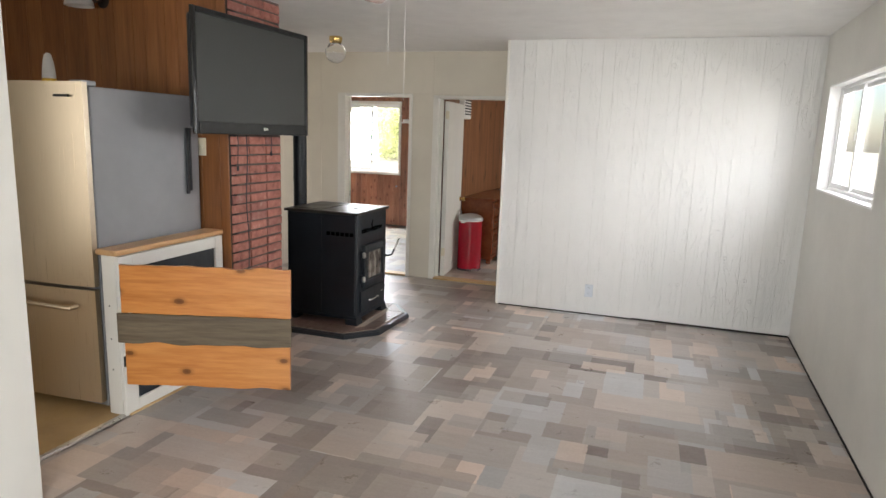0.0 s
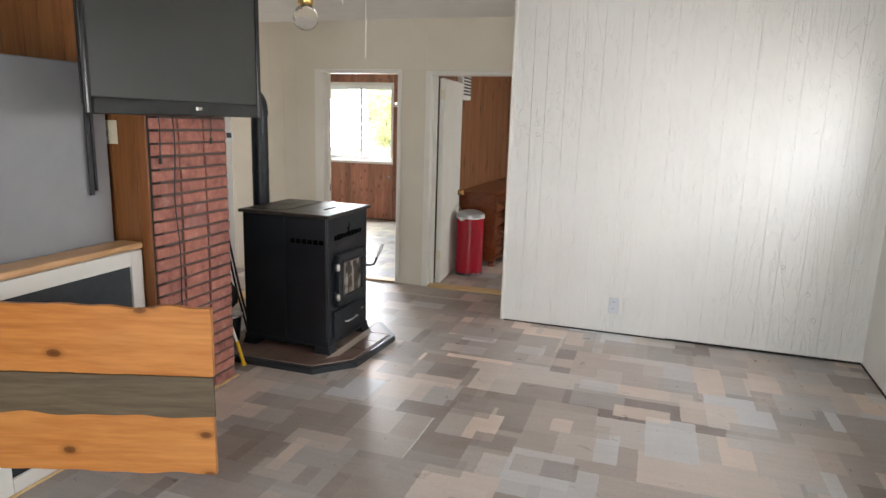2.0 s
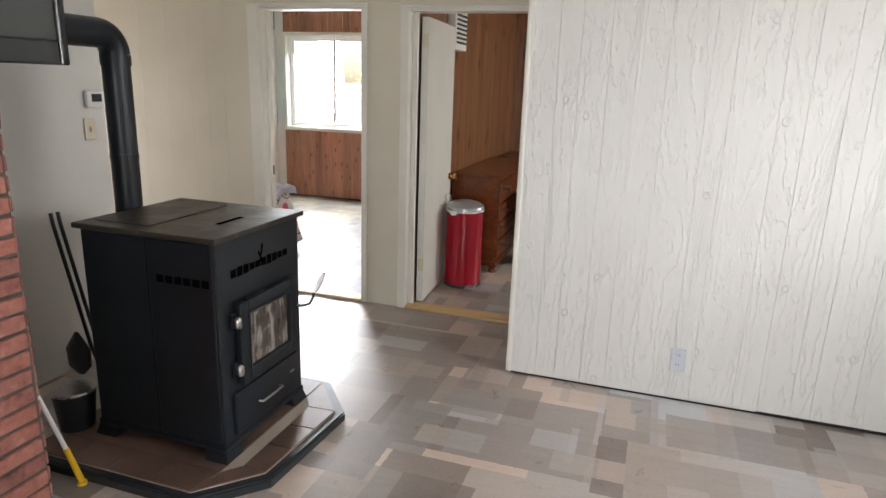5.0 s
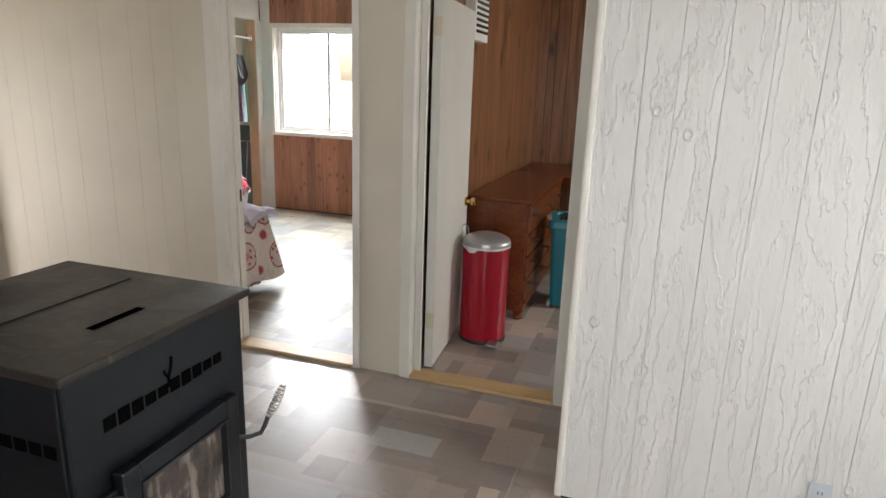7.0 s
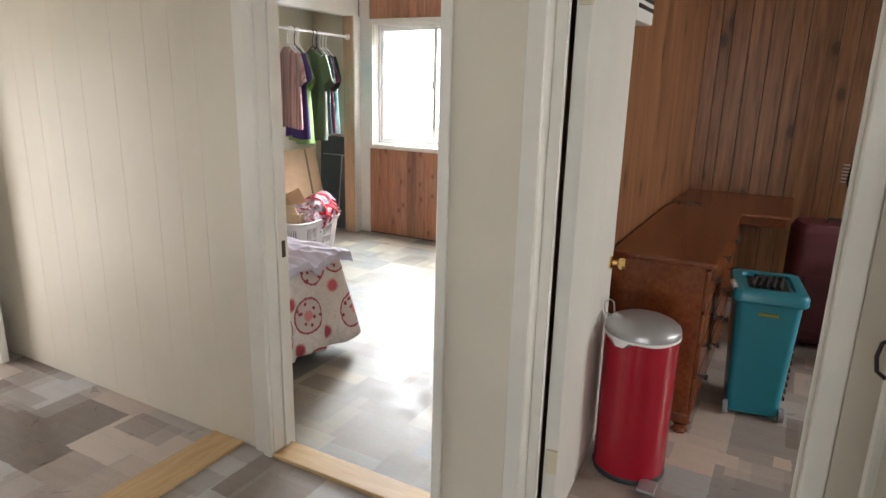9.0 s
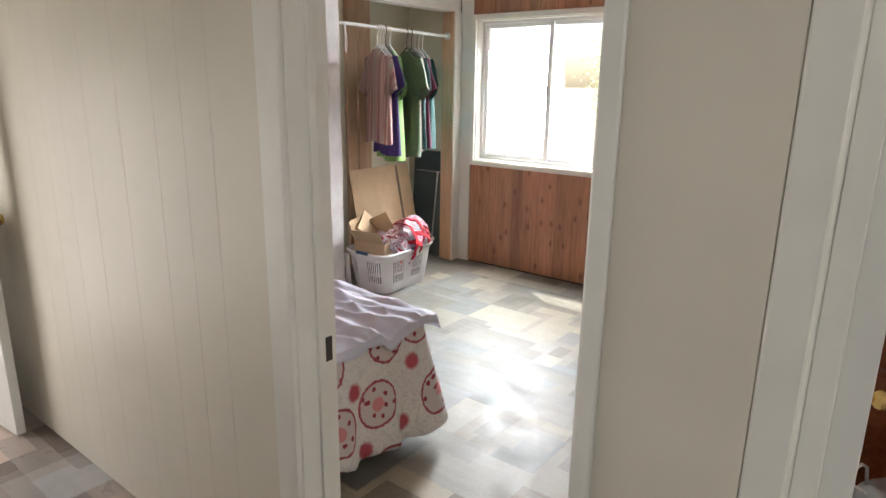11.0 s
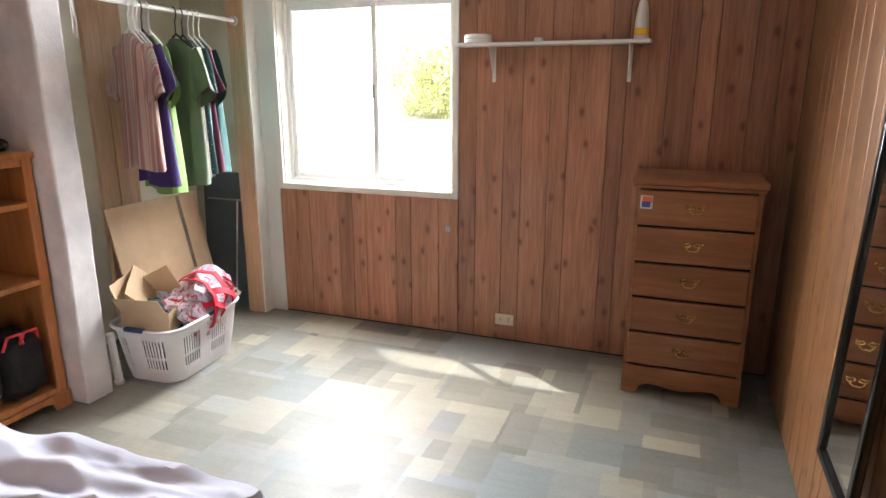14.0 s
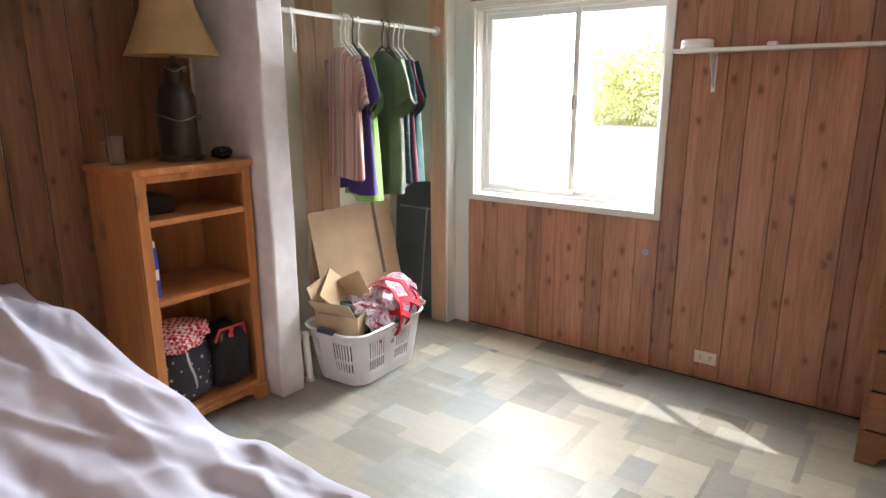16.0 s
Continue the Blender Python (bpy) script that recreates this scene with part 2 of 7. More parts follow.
# deep orange-brown cedar, its colour darkened further for the shade behind the closet partition
M_cedar3 = wood_mat("shaded_deep_cedar_panel", (0.085, 0.030, 0.011), (0.185, 0.074, 0.028), (0.30, 0.135, 0.055), 0.42, "z", 1.0, 0.85, 9.0, 0.30)
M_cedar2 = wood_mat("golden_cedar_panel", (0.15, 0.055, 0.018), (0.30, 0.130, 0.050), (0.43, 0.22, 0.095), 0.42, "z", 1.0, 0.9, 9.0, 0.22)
M_walnut = wood_mat("walnut_panel", (0.06, 0.022, 0.010), (0.20, 0.080, 0.035), (0.40, 0.20, 0.095), 0.36, "z", 0.55, 0.32, 9.0, 0.34)
M_kwood = wood_mat("orange_panel", (0.15, 0.048, 0.013), (0.26, 0.097, 0.027), (0.35, 0.145, 0.046), 0.36, "z", 0.7, 0, 9.0, 0.2)
M_pine = wood_mat("bare_pine", (0.48, 0.29, 0.12), (0.62, 0.42, 0.20), (0.72, 0.53, 0.29), 0.5, "x", 0.8, 0, 3.0, 0.1)
M_piney = wood_mat("bare_pine_lengthwise", (0.48, 0.29, 0.12), (0.62, 0.42, 0.20), (0.72, 0.53, 0.29), 0.5, "y", 0.8, 0, 3.0, 0.1)
M_stud = wood_mat("stud_pine", (0.46, 0.27, 0.155), (0.62, 0.40, 0.25), (0.72, 0.51, 0.34), 0.6, "z", 0.8, 0, 3.0, 0.1)
M_vinylwhite = plain("white_vinyl", (0.85, 0.85, 0.84), 0.35, 0, 0.03, 40, 0.03)
M_brass = plain("brass", (0.75, 0.52, 0.20), 0.25, 1.0, 0.2)
M_steel = plain("brushed_steel", (0.62, 0.60, 0.57), 0.30, 1.0, 0.12, 60)


def brushed(name, color, rough):
    """Metal brushed along z."""
    m, nt, b = mat_base(name, rough, 1.0, color)
    n = noise_tex(nt, coords(nt, (420, 420, 3)), 1.0, 3, 0.6)
    nt.links.new(ramp(nt, n, [(0.3, tuple(c * 0.93 for c in color)), (0.7, color)]), b.inputs["Base Color"])
    nt.links.new(ramp(nt, n, [(0.3, (rough * 0.9,) * 3), (0.7, (rough * 1.15,) * 3)]), b.inputs["Roughness"])
    return m


# stainless steel of the fridge; the room's warm reflections are put into its colour
M_warmsteel = brushed("warm_tinted_steel", (0.66, 0.56, 0.43), 0.30)
M_binlid = plain("bin_steel", (0.42, 0.42, 0.43), 0.38, 0.7, 0.04, 90, 0.02)
M_black = plain("matt_black_metal", (0.022, 0.026, 0.031), 0.42, 0, 0.3, 40)
M_mirror, _, _ = mat_base("mirror_silver", 0.02, 1.0, (0.9, 0.92, 0.92))


def glass_mat(name):
    m, nt, b = mat_base(name, 0.02, 0, (1, 1, 1))
    b.inputs["Transmission Weight"].default_value = 1.0
    b.inputs["IOR"].default_value = 1.05
    return m


M_glass = glass_mat("window_glass")


# ---- building helpers ----
def box(bm, x0, x1, y0, y1, z0, z1, bev=0.0):
    """Add an axis-aligned box, with bevelled edges where asked."""
    r = bmesh.ops.create_cube(bm, size=1.0)
    vs = r["verts"]
    for v in vs:
        v.co = Vector((x0 + (v.co.x + 0.5) * (x1 - x0), y0 + (v.co.y + 0.5) * (y1 - y0), z0 + (v.co.z + 0.5) * (z1 - z0)))
    if bev:
        es = list({e for v in vs for e in v.link_edges})
        bmesh.ops.bevel(bm, geom=es, offset=bev, segments=2, profile=0.5, affect='EDGES')
    return vs


def solid(x0, x1, y0, y1, z0, z1, bev=0.0):
    bm = bmesh.new()
    box(bm, x0, x1, y0, y1, z0, z1, bev)
    return bm


def tube(bm, a, b, r, seg=16, r2=None):
    """Add a capped round bar from a to b."""
    a, b = Vector(a), Vector(b)
    d = b - a
    m = Matrix.Translation((a + b) / 2) @ d.to_track_quat("Z", "Y").to_matrix().to_4x4()
    return bmesh.ops.create_cone(bm, cap_ends=True, segments=seg, radius1=r, radius2=r if r2 is None else r2, depth=d.length, matrix=m)["verts"]


def rod(bm, pts, r, seg=10):
    """Add a smooth bent bar through the points."""
    pts = [Vector(p) for p in pts]
    rings = []
    side = None
    for i, p in enumerate(pts):
        d = (pts[min(i + 1, len(pts) - 1)] - pts[max(i - 1, 0)]).normalized()
        if side is None:
            side = d.orthogonal().normalized()
        side = (side - d * side.dot(d)).normalized()
        up = d.cross(side)
        rings.append([bm.verts.new(p + r * (math.cos(k * 2 * math.pi / seg) * side + math.sin(k * 2 * math.pi / seg) * up)) for k in range(seg)])
    for a, b in zip(rings, rings[1:]):
        for k in range(seg):
            bm.faces.new((a[k], a[(k + 1) % seg], b[(k + 1) % seg], b[k]))
    bm.faces.new(rings[0][::-1])
    bm.faces.new(rings[-1])


def lathe(bm, profile, seg=32, center=(0, 0, 0), squash=1.0):
    """Add a turned body from (radius, height) pairs."""
    c = Vector(center)
    rings = []
    for r, z in profile:
        rings.append([bm.verts.new(c + Vector((r * math.cos(k * 2 * math.pi / seg), r * squash * math.sin(k * 2 * math.pi / seg), z))) for k in range(seg)])
    for a, b in zip(rings, rings[1:]):
        for k in range(seg):
            bm.faces.new((a[k], a[(k + 1) % seg], b[(k + 1) % seg], b[k]))
    if profile[0][0] > 1e-4:
        bm.faces.new(rings[0][::-1])
    if profile[-1][0] > 1e-4:
        bm.faces.new(rings[-1])


def prism(bm, outline, z0, z1, axis="z"):
    """Add a plate with the outline given in its two flat axes."""
    def at(u, v, w):
        return {"z": (u, v, w), "y": (u, w, v), "x": (w, u, v)}[axis]
    lo = [bm.verts.new(at(u, v, z0)) for u, v in outline]
    hi = [bm.verts.new(at(u, v, z1)) for u, v in outline]
    bm.faces.new(lo[::-1])
    bm.faces.new(hi)
    n = len(lo)
    for i in range(n):
        bm.faces.new((lo[i], lo[(i + 1) % n], hi[(i + 1) % n], hi[i]))


def smooth(bm, angle=35):
    """Round shading over soft edges; large flats stay flat beside their bevels."""
    for f in bm.faces:
        f.smooth = True
    lim = radians(angle)
    for e in bm.edges:
        if len(e.link_faces) == 2:
            turn = e.calc_face_angle(0)
            a, b = sorted(f.calc_area() for f in e.link_faces)
            if turn > lim or (turn > 0.2 and b > 6 * a):
                e.smooth = False
    return bm


def part(name, bm, material, parent=None, label=""):
    """Link a bmesh as one mesh object, under a thing or a part where one is given."""
    bmesh.ops.recalc_face_normals(bm, faces=bm.faces)
    smooth(bm)
    me = bpy.data.meshes.new(name)
    bm.to_mesh(me)
    bm.free()
    me.materials.append(material)
    ob = new(name, me)
    if parent is not None:
        ob.parent = parent
    if label:
        ob["label"] = label
    return ob


def thing(name, m, label, category, group=""):
    """An Empty at the base of a thing, at the pose m."""
    ob = new(name)
    ob.matrix_world = m
    ob.empty_display_size = 0.1
    return tagged(ob, label, category, group)


def setting(name, bm, material, label="", category=""):
    return tagged(part(name, bm, material), label, category, kind="structure")


def wall(name, lo, hi, axis, holes, material, label="", category="wall"):
    """A wall from corner lo to corner hi that runs along axis, with holes (a0, a1, z0, z1) through it."""
    bm = bmesh.new()
    i = 0 if axis == "x" else 1
    cuts = sorted({lo[i], hi[i], *(h[0] for h in holes), *(h[1] for h in holes)})

    def put(a0, a1, z0, z1):
        if z1 - z0 < 1e-4:
            return
        if axis == "x":
            box(bm, a0, a1, lo[1], hi[1], z0, z1)
        else:
            box(bm, lo[0], hi[0], a0, a1, z0, z1)
    for a0, a1 in zip(cuts, cuts[1:]):
        z = lo[2]
        for h in sorted((h for h in holes if h[0] <= a0 + 1e-5 and h[1] >= a1 - 1e-5), key=lambda h: h[2]):
            put(a0, a1, z, h[2])
            z = h[3]
        put(a0, a1, z, hi[2])
    return setting(name, bm, material, label, category)


def plank(parent, lo, hi, material, bev=0.003, name="plank"):
    return part(name, solid(lo[0], hi[0], lo[1], hi[1], lo[2], hi[2], bev), material, parent)

# ---- structure ----
H = 2.51          # ceiling
HY = 6.72         # hall wall, living side
BY = 10.39        # bedroom window wall, room side
WY = 5.966        # embossed wall face

setting("floor", solid(-6.2, 1.7, -2.1, HY + 0.06, -0.12, 0.0), M_floor, "grey and tan patchwork sheet vinyl floor, worn satin", "floor")
setting("bedroom_floor", solid(-6.6, -2.255, HY + 0.06, BY + 0.2, -0.12, 0.0), M_floor2, "pale patchwork sheet vinyl floor in the bedroom", "floor")
setting("office_floor", solid(-2.255, 1.7, HY + 0.06, 10.3, -0.12, 0.0), M_floor, "grey patchwork vinyl floor in the office", "floor")
setting("kitchen_floor", solid(-5.2, -2.60, -1.2, 3.62, 0.0, 0.006), M_kfloor, "tan speckled kitchen vinyl floor", "floor")
setting("ceiling", solid(-6.6, 1.7, -2.1, BY + 0.2, H, H + 0.1), M_ceiling, "white painted ceiling", "ceiling")

# embossed white wall of uneven planks on a dark backing
white = wall("wall_embossed", (-1.235, WY + 0.008, 0), (1.40, WY + 0.10, H), "x", [], M_white, "white-painted wall of embossed wood-grain panelling")
GROOVES = [-1.25, -1.097, -0.99, -0.85, -0.72, -0.582, -0.392, -0.291, -0.081, 0.034, 0.182, 0.274, 0.45, 0.63, 0.738, 0.90, 1.06, 1.20, 1.36]
for a, b in zip(GROOVES, GROOVES[1:]):
    low = 0.012 if b < 0.04 else 0.018
    plank(white, (a + 0.0003, WY - 0.004, low), (b - 0.0003, WY + 0.009, H), M_relief, 0.0026)
# solid strip under the planks, coloured near-black for the gap's shade
setting("wall_gap_strip", solid(-1.234, 1.345, WY + 0.001, WY + 0.0072, 0.0, 0.019), M_dark, "dark strip for the shaded gap under the embossed panelling", "trim")
# its end, turning back to the hall wall
wall("wall_return", (-1.245, WY + 0.010, 0), (-1.14, HY, H), "y", [], M_trim, "short cream return wall")
setting("corner_trim", solid(-1.262, -1.236, WY - 0.012, WY + 0.03, 0.01, H, 0.006), M_trim, "rounded white corner bead", "trim")

# right-hand outer wall, a little out of square
rw = wall("wall_right", (0, -8.0, 0), (0.16, 0.0, H), "y", [(-1.93, -0.33, 1.306, 2.10)], M_white, "white-painted outer wall with a low wide window")
rw.matrix_world = pose(1.352, 5.975, 0, 0, 0, -2.3)
# near-black strip stands in for the shade in the gap at the wall foot
rwb = setting("wall_foot_gap", solid(-0.006, 0.0, -7.9, -0.01, 0.0, 0.012), M_dark, "thin dark strip for the shaded gap along the wall foot", "trim")
rwb.matrix_world = rw.matrix_world.copy()

# hall wall with the two doorways
BD = (-3.314, -2.501, 0.0, 2.045)
D2 = (-2.196, -1.370, 0.0, 2.03)
hall = wall("wall_hall", (-6.0, HY, 0), (-1.14, HY + 0.12, H), "x", [BD, D2], M_hall, "cream-painted panelled hall wall with two doorways")
HG = [-5.95, -5.70, -5.48, -5.30, -5.12, -4.886, -4.72, -4.558, -4.36, -4.128, -3.91, -3.758, -3.615, -3.40]
for a, b in zip(HG, HG[1:]):
    plank(hall, (a + 0.0003, HY - 0.006, 0.012), (b - 0.0003, HY + 0.002, H), M_hall, 0.0009)
for a, b, z0, z1 in ((-3.402, -2.238, 2.064, H), (-2.482, -2.238, 0.012, 2.062), (-2.236, -1.245, 2.05, H), (-1.330, -1.245, 0.012, 2.048)):
    plank(hall, (a + 0.001, HY - 0.006, z0), (b - 0.001, HY + 0.002, z1), M_hall, 0.002)


def casing(name, x0, x1, top, left, right, stop=0.011, y1=HY + 0.125):
    """Door lining in a hole of the hall wall, and its casings as (width, depth, bevel) from the opening outwards."""
    bm = bmesh.new()
    v0, v1, y = x0 + 0.018, x1 - 0.018, HY - 0.0065
    e = v0
    for w, d, bev in left:
        box(bm, e - w, e - 0.0008, y - d, y, 0.0, top - 0.002, bev)
        e -= w
    f = v1
    for w, d, bev in right:
        box(bm, f + 0.0008, f + w, y - d, y, 0.0, top - 0.002, bev)
        f += w
    box(bm, e, f, y - 0.012, y, top - 0.001, top + 0.018, 0.004)
    box(bm, x0 - 0.001, v0, HY - 0.006, y1, 0.0, top, 0.003)
    box(bm, v1, x1 + 0.001, HY - 0.006, y1, 0.0, top, 0.003)
    box(bm, v0, v1, HY - 0.006, y1, top - 0.018, top, 0.003)
    # stops
    box(bm, v0, v0 + stop, HY + 0.055, HY + 0.078, 0.0, top - 0.018, 0.002)
    box(bm, v1 - 0.011, v1, HY + 0.055, HY + 0.078, 0.0, top - 0.018, 0.002)
    return setting(name, bm, M_trim, "cream-painted door lining and casing", "door frame")


casing("door_frame_1", BD[0], BD[1], BD[3], ((0.046, 0.020, 0.005), (0.058, 0.006, 0.003)), ((0.042, 0.011, 0.0055),))
casing("door_frame_2", D2[0], D2[1], D2[3], ((0.058, 0.010, 0.004),), ((0.056, 0.010, 0.004),), 0.036)
for nm, x0, x1 in (("threshold_1", BD[0] + 0.02, BD[1] - 0.02), ("threshold_2", D2[0] + 0.02, D2[1] - 0.02)):
    setting(nm, solid(x0, x1, HY - 0.022, HY + 0.10, 0.0, 0.020, 0.004), M_pine, "bare pine threshold board", "threshold")

# wall with the thermostat and the opening towards the entry
wall("wall_thermostat", (-3.65, 3.55, 0), (-3.47, 5.47, H), "y", [], M_white, "white wall stub beside the entry opening")
setting("threshold_3", solid(-3.655, -3.475, 5.47, HY - 0.008, 0.0, 0.016, 0.004), M_piney, "bare pine floor strip across the hall", "threshold")
wall("wall_entry", (-6.1, 4.1, 0), (-5.95, HY, H), "y", [(5.35, 6.2, 0.0, 2.05)], M_white, "white entry wall with an open outer doorway")
wall("wall_entry_back", (-5.95, 4.0, 0), (-3.65, 4.1, H), "x", [], M_white, "white wall closing the entry")

# kitchen side
kw = wall("wall_kitchen_panel", (-5.1, 3.548, 0), (-2.53, 3.62, H), "x", [], M_dark, "orange-brown grooved panelling behind the fridge")
KX = [-5.1, -4.9, -4.74, -4.55, -4.40, -4.2, -4.05, -3.86, -3.69, -3.55, -3.42, -3.26, -3.16, -3.00, -2.90, -2.74, -2.60, -2.53]
for a, b in zip(KX, KX[1:]):
    plank(kw, (a + 0.0015, 3.538, 0.01), (b - 0.0015, 3.549, H), M_kwood, 0.003)
wall("wall_kitchen_corner", (-2.58, -2.0, 0), (-2.305, 1.885, H), "y", [], M_white, "pale-painted end of the kitchen partition")
wall("wall_kitchen_west", (-5.2, -1.2, 0), (-5.1, 3.62, H), "y", [], M_white, "white kitchen wall")
wall("wall_kitchen_south", (-5.1, -1.2, 0), (-2.58, -1.1, H), "x", [], M_white, "white kitchen wall")
wall("wall_front", (-2.58, -2.1, 0), (1.7, -2.0, H), "x", [(-1.3, 0.9, 0.05, 2.15)], M_white, "white front wall with a wide glazed opening")
bm = bmesh.new()
box(bm, -2.625, -2.58, 1.89, 2.64, 0.004, 0.012, 0.003)
box(bm, -2.615, -2.59, 1.89, 2.64, 0.010, 0.016, 0.002)
setting("threshold_strip", bm, M_steel, "ribbed aluminium floor edging strip", "threshold")

# bedroom
BW = (-5.372, -4.137, 0.932, 2.122)     # clear window opening
bwall = wall("wall_window", (-6.25, BY, 0), (-2.24, BY + 0.16, H), "x", [BW], M_dark, "cedar plank wall with the bedroom window")
LOW = [-5.405, -5.283, -5.179, -4.952, -4.85, -4.75, -4.534, -4.427, -4.234, -4.102]
for a, b in zip(LOW, LOW[1:]):
    plank(bwall, (a + 0.0011, BY - 0.009, 0.012), (b - 0.0011, BY + 0.001, 0.894), M_cedar, 0.003)
    plank(bwall, (a + 0.0011, BY - 0.009, 2.162), (b - 0.0011, BY + 0.001, H), M_cedar, 0.003)
HIGH = [-4.10, -3.99, -3.82, -3.71, -3.55, -3.445, -3.226, -3.138, -2.928, -2.79, -2.694, -2.522, -2.398, -2.279]
for a, b in zip(HIGH, HIGH[1:]):
    plank(bwall, (a + 0.0011, BY - 0.009, 0.012), (b - 0.0011, BY + 0.001, H), M_cedar, 0.003)
ewall = wall("wall_bedroom_east", (-2.270, HY + 0.12, 0), (-2.240, BY, H), "y", [], M_dark, "golden cedar plank wall with a hanging mirror")
ys = [BY - 0.012]
for w in (0.13, 0.10, 0.19, 0.14, 0.10, 0.21, 0.15, 0.12, 0.19, 0.10, 0.15, 0.2, 0.13, 0.17, 0.1, 0.2, 0.16, 0.14, 0.18, 0.12, 0.16, 0.2, 0.14, 0.18):
    ys.append(ys[-1] - w)
ys = [y for y in ys if y > HY + 0.13] + [HY + 0.125]
for a, b in zip(ys, ys[1:]):
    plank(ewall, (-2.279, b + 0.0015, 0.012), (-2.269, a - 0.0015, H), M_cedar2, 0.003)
wwall = wall("wall_bedroom_west", (-6.25, HY + 0.12, 0), (-6.125, BY, H), "y", [], M_white, "bedroom west wall, planked beside the bookcase")
ys = [8.81]
for w in (0.11, 0.16, 0.2, 0.12, 0.18, 0.15, 0.2, 0.13, 0.18, 0.2, 0.16, 0.2, 0.2):
    ys.append(max(ys[-1] - w, HY + 0.125))
for a, b in zip(ys, ys[1:]):
    if a - b > 0.02:
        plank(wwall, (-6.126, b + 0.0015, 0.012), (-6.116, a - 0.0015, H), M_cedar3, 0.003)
wall("wall_bedroom_south", (-6.13, HY + 0.121, 0), (-3.42, HY + 0.135, H), "x", [], M_cedar2, "cedar-clad south wall behind the bed")

# closet: rough partition end, header and studs
bm = bmesh.new()
box(bm, -6.125, -5.68, 8.83, 8.955, 0.0, H)
box(bm, -5.69, -5.545, 8.815, 8.97, 0.0, H, 0.012)
bmesh.ops.subdivide_edges(bm, edges=[e for e in bm.edges if e.calc_length() > 1.5], cuts=24)
for v in bm.verts:
    if 0.05 < v.co.z < H - 0.05 and v.co.x > -5.70:
        n = noise.noise_vector(v.co * 4.0) * 0.007
        v.co += Vector((n.x, n.y, 0))
setting("closet_partition", bm, M_plaster, "rough patched grey-white plaster partition end", "wall")
setting("closet_header", solid(-5.66, -5.54, 8.97, BY - 0.012, 2.185, H), M_white, "white closet header", "wall")
setting("closet_post", solid(-5.662, -5.535, BY - 0.115, BY - 0.022, 0.0, 2.185, 0.003), M_stud, "bare pine stud at the closet edge", "post")
bm = bmesh.new()
box(bm, -5.53, -5.408, BY - 0.013, BY - 0.002, 0.0, H, 0.002)
box(bm, -5.534, -5.522, BY - 0.11, BY - 0.01, 0.0, 2.185, 0.002)
setting("closet_jamb", bm, M_white, "white painted jamb between closet and window", "trim")
setting("closet_end", solid(-6.125, -5.662, BY - 0.02, BY - 0.001, 0.0, H), M_closet, "cream-painted plaster closet end", "wall")
setting("closet_back", solid(-6.1245, -6.119, 8.957, BY - 0.0215, 0.0, H), M_closet, "cream-painted closet back wall", "wall")
setting("closet_stud", solid(-6.1185, -6.085, 9.545, 9.660, 0.0, H, 0.003), M_stud, "bare pine board inside the closet", "post")
setting("closet_stud", solid(-6.1185, -6.085, 9.668, 9.822, 0.0, H, 0.003), M_stud, "bare pine board inside the closet", "post")

# office
owall = wall("wall_office_west", (-2.239, HY + 0.12, 0), (-2.225, 10.15, H), "y", [], M_walnut, "walnut panel sheet wall in the office")
obk = wall("wall_office_back", (-2.239, 10.16, 0), (1.6, 10.26, H), "x", [], M_dark, "walnut plank wall in the office")
OX = [-2.225, -2.13, -2.053, -1.935, -1.802, -1.68, -1.57, -1.375, -1.27, -1.1, -0.95, -0.83, -0.65, -0.5, -0.3, -0.1, 0.1, 0.3, 0.5, 0.7, 0.9, 1.1, 1.3, 1.6]
for a, b in zip(OX, OX[1:]):
    plank(obk, (a + 0.0018, 10.150, 0.01), (b - 0.0018, 10.161, H), M_walnut, 0.003)
wall("wall_office_east", (1.6, HY, 0), (1.7, 10.26, H), "y", [(8.1, 9.3, 0.9, 2.0)], M_white, "office outer wall")
wall("wall_office_south", (-1.14, HY + 0.01, 0), (1.6, HY + 0.12, H), "x", [], M_white, "office inner wall")


def window_unit(name, m, w, h, split, label):
    """A white sliding window in its opening: w wide along x, h high, looking out along +y."""
    root = thing(name, m, label, "window")
    root["kind"] = "structure"

    def ring(x0, x1, z0, z1, y0, y1, t, nm, lab=""):
        bm = bmesh.new()
        box(bm, x0, x0 + t, y0, y1, z0, z1, 0.003)
        box(bm, x1 - t, x1, y0, y1, z0, z1, 0.003)
        box(bm, x0 + t, x1 - t, y0, y1, z0, z0 + t, 0.003)
        box(bm, x0 + t, x1 - t, y0, y1, z1 - t, z1, 0.003)
        return part(nm, bm, M_vinylwhite, root, lab)
    ring(0, w, 0, h, 0.07, 0.14, 0.035, "window_frame")
    ring(0.035, split + 0.02, 0.035, h - 0.035, 0.082, 0.105, 0.034, "sash", "sliding sash")
    ring(split - 0.02, w - 0.035, 0.035, h - 0.035, 0.108, 0.130, 0.028, "sash")
    for x0, x1, y in ((0.06, split, 0.093), (split, w - 0.06, 0.119)):
        g = part("pane", solid(x0, x1, y - 0.002, y + 0.002, 0.06, h - 0.06), M_glass, root, "clear window glass")
        g.visible_shadow = False
    part("latch", solid(split - 0.013, split + 0.010, 0.070, 0.083, h * 0.48, h * 0.55, 0.003), M_steel, root)
    return root


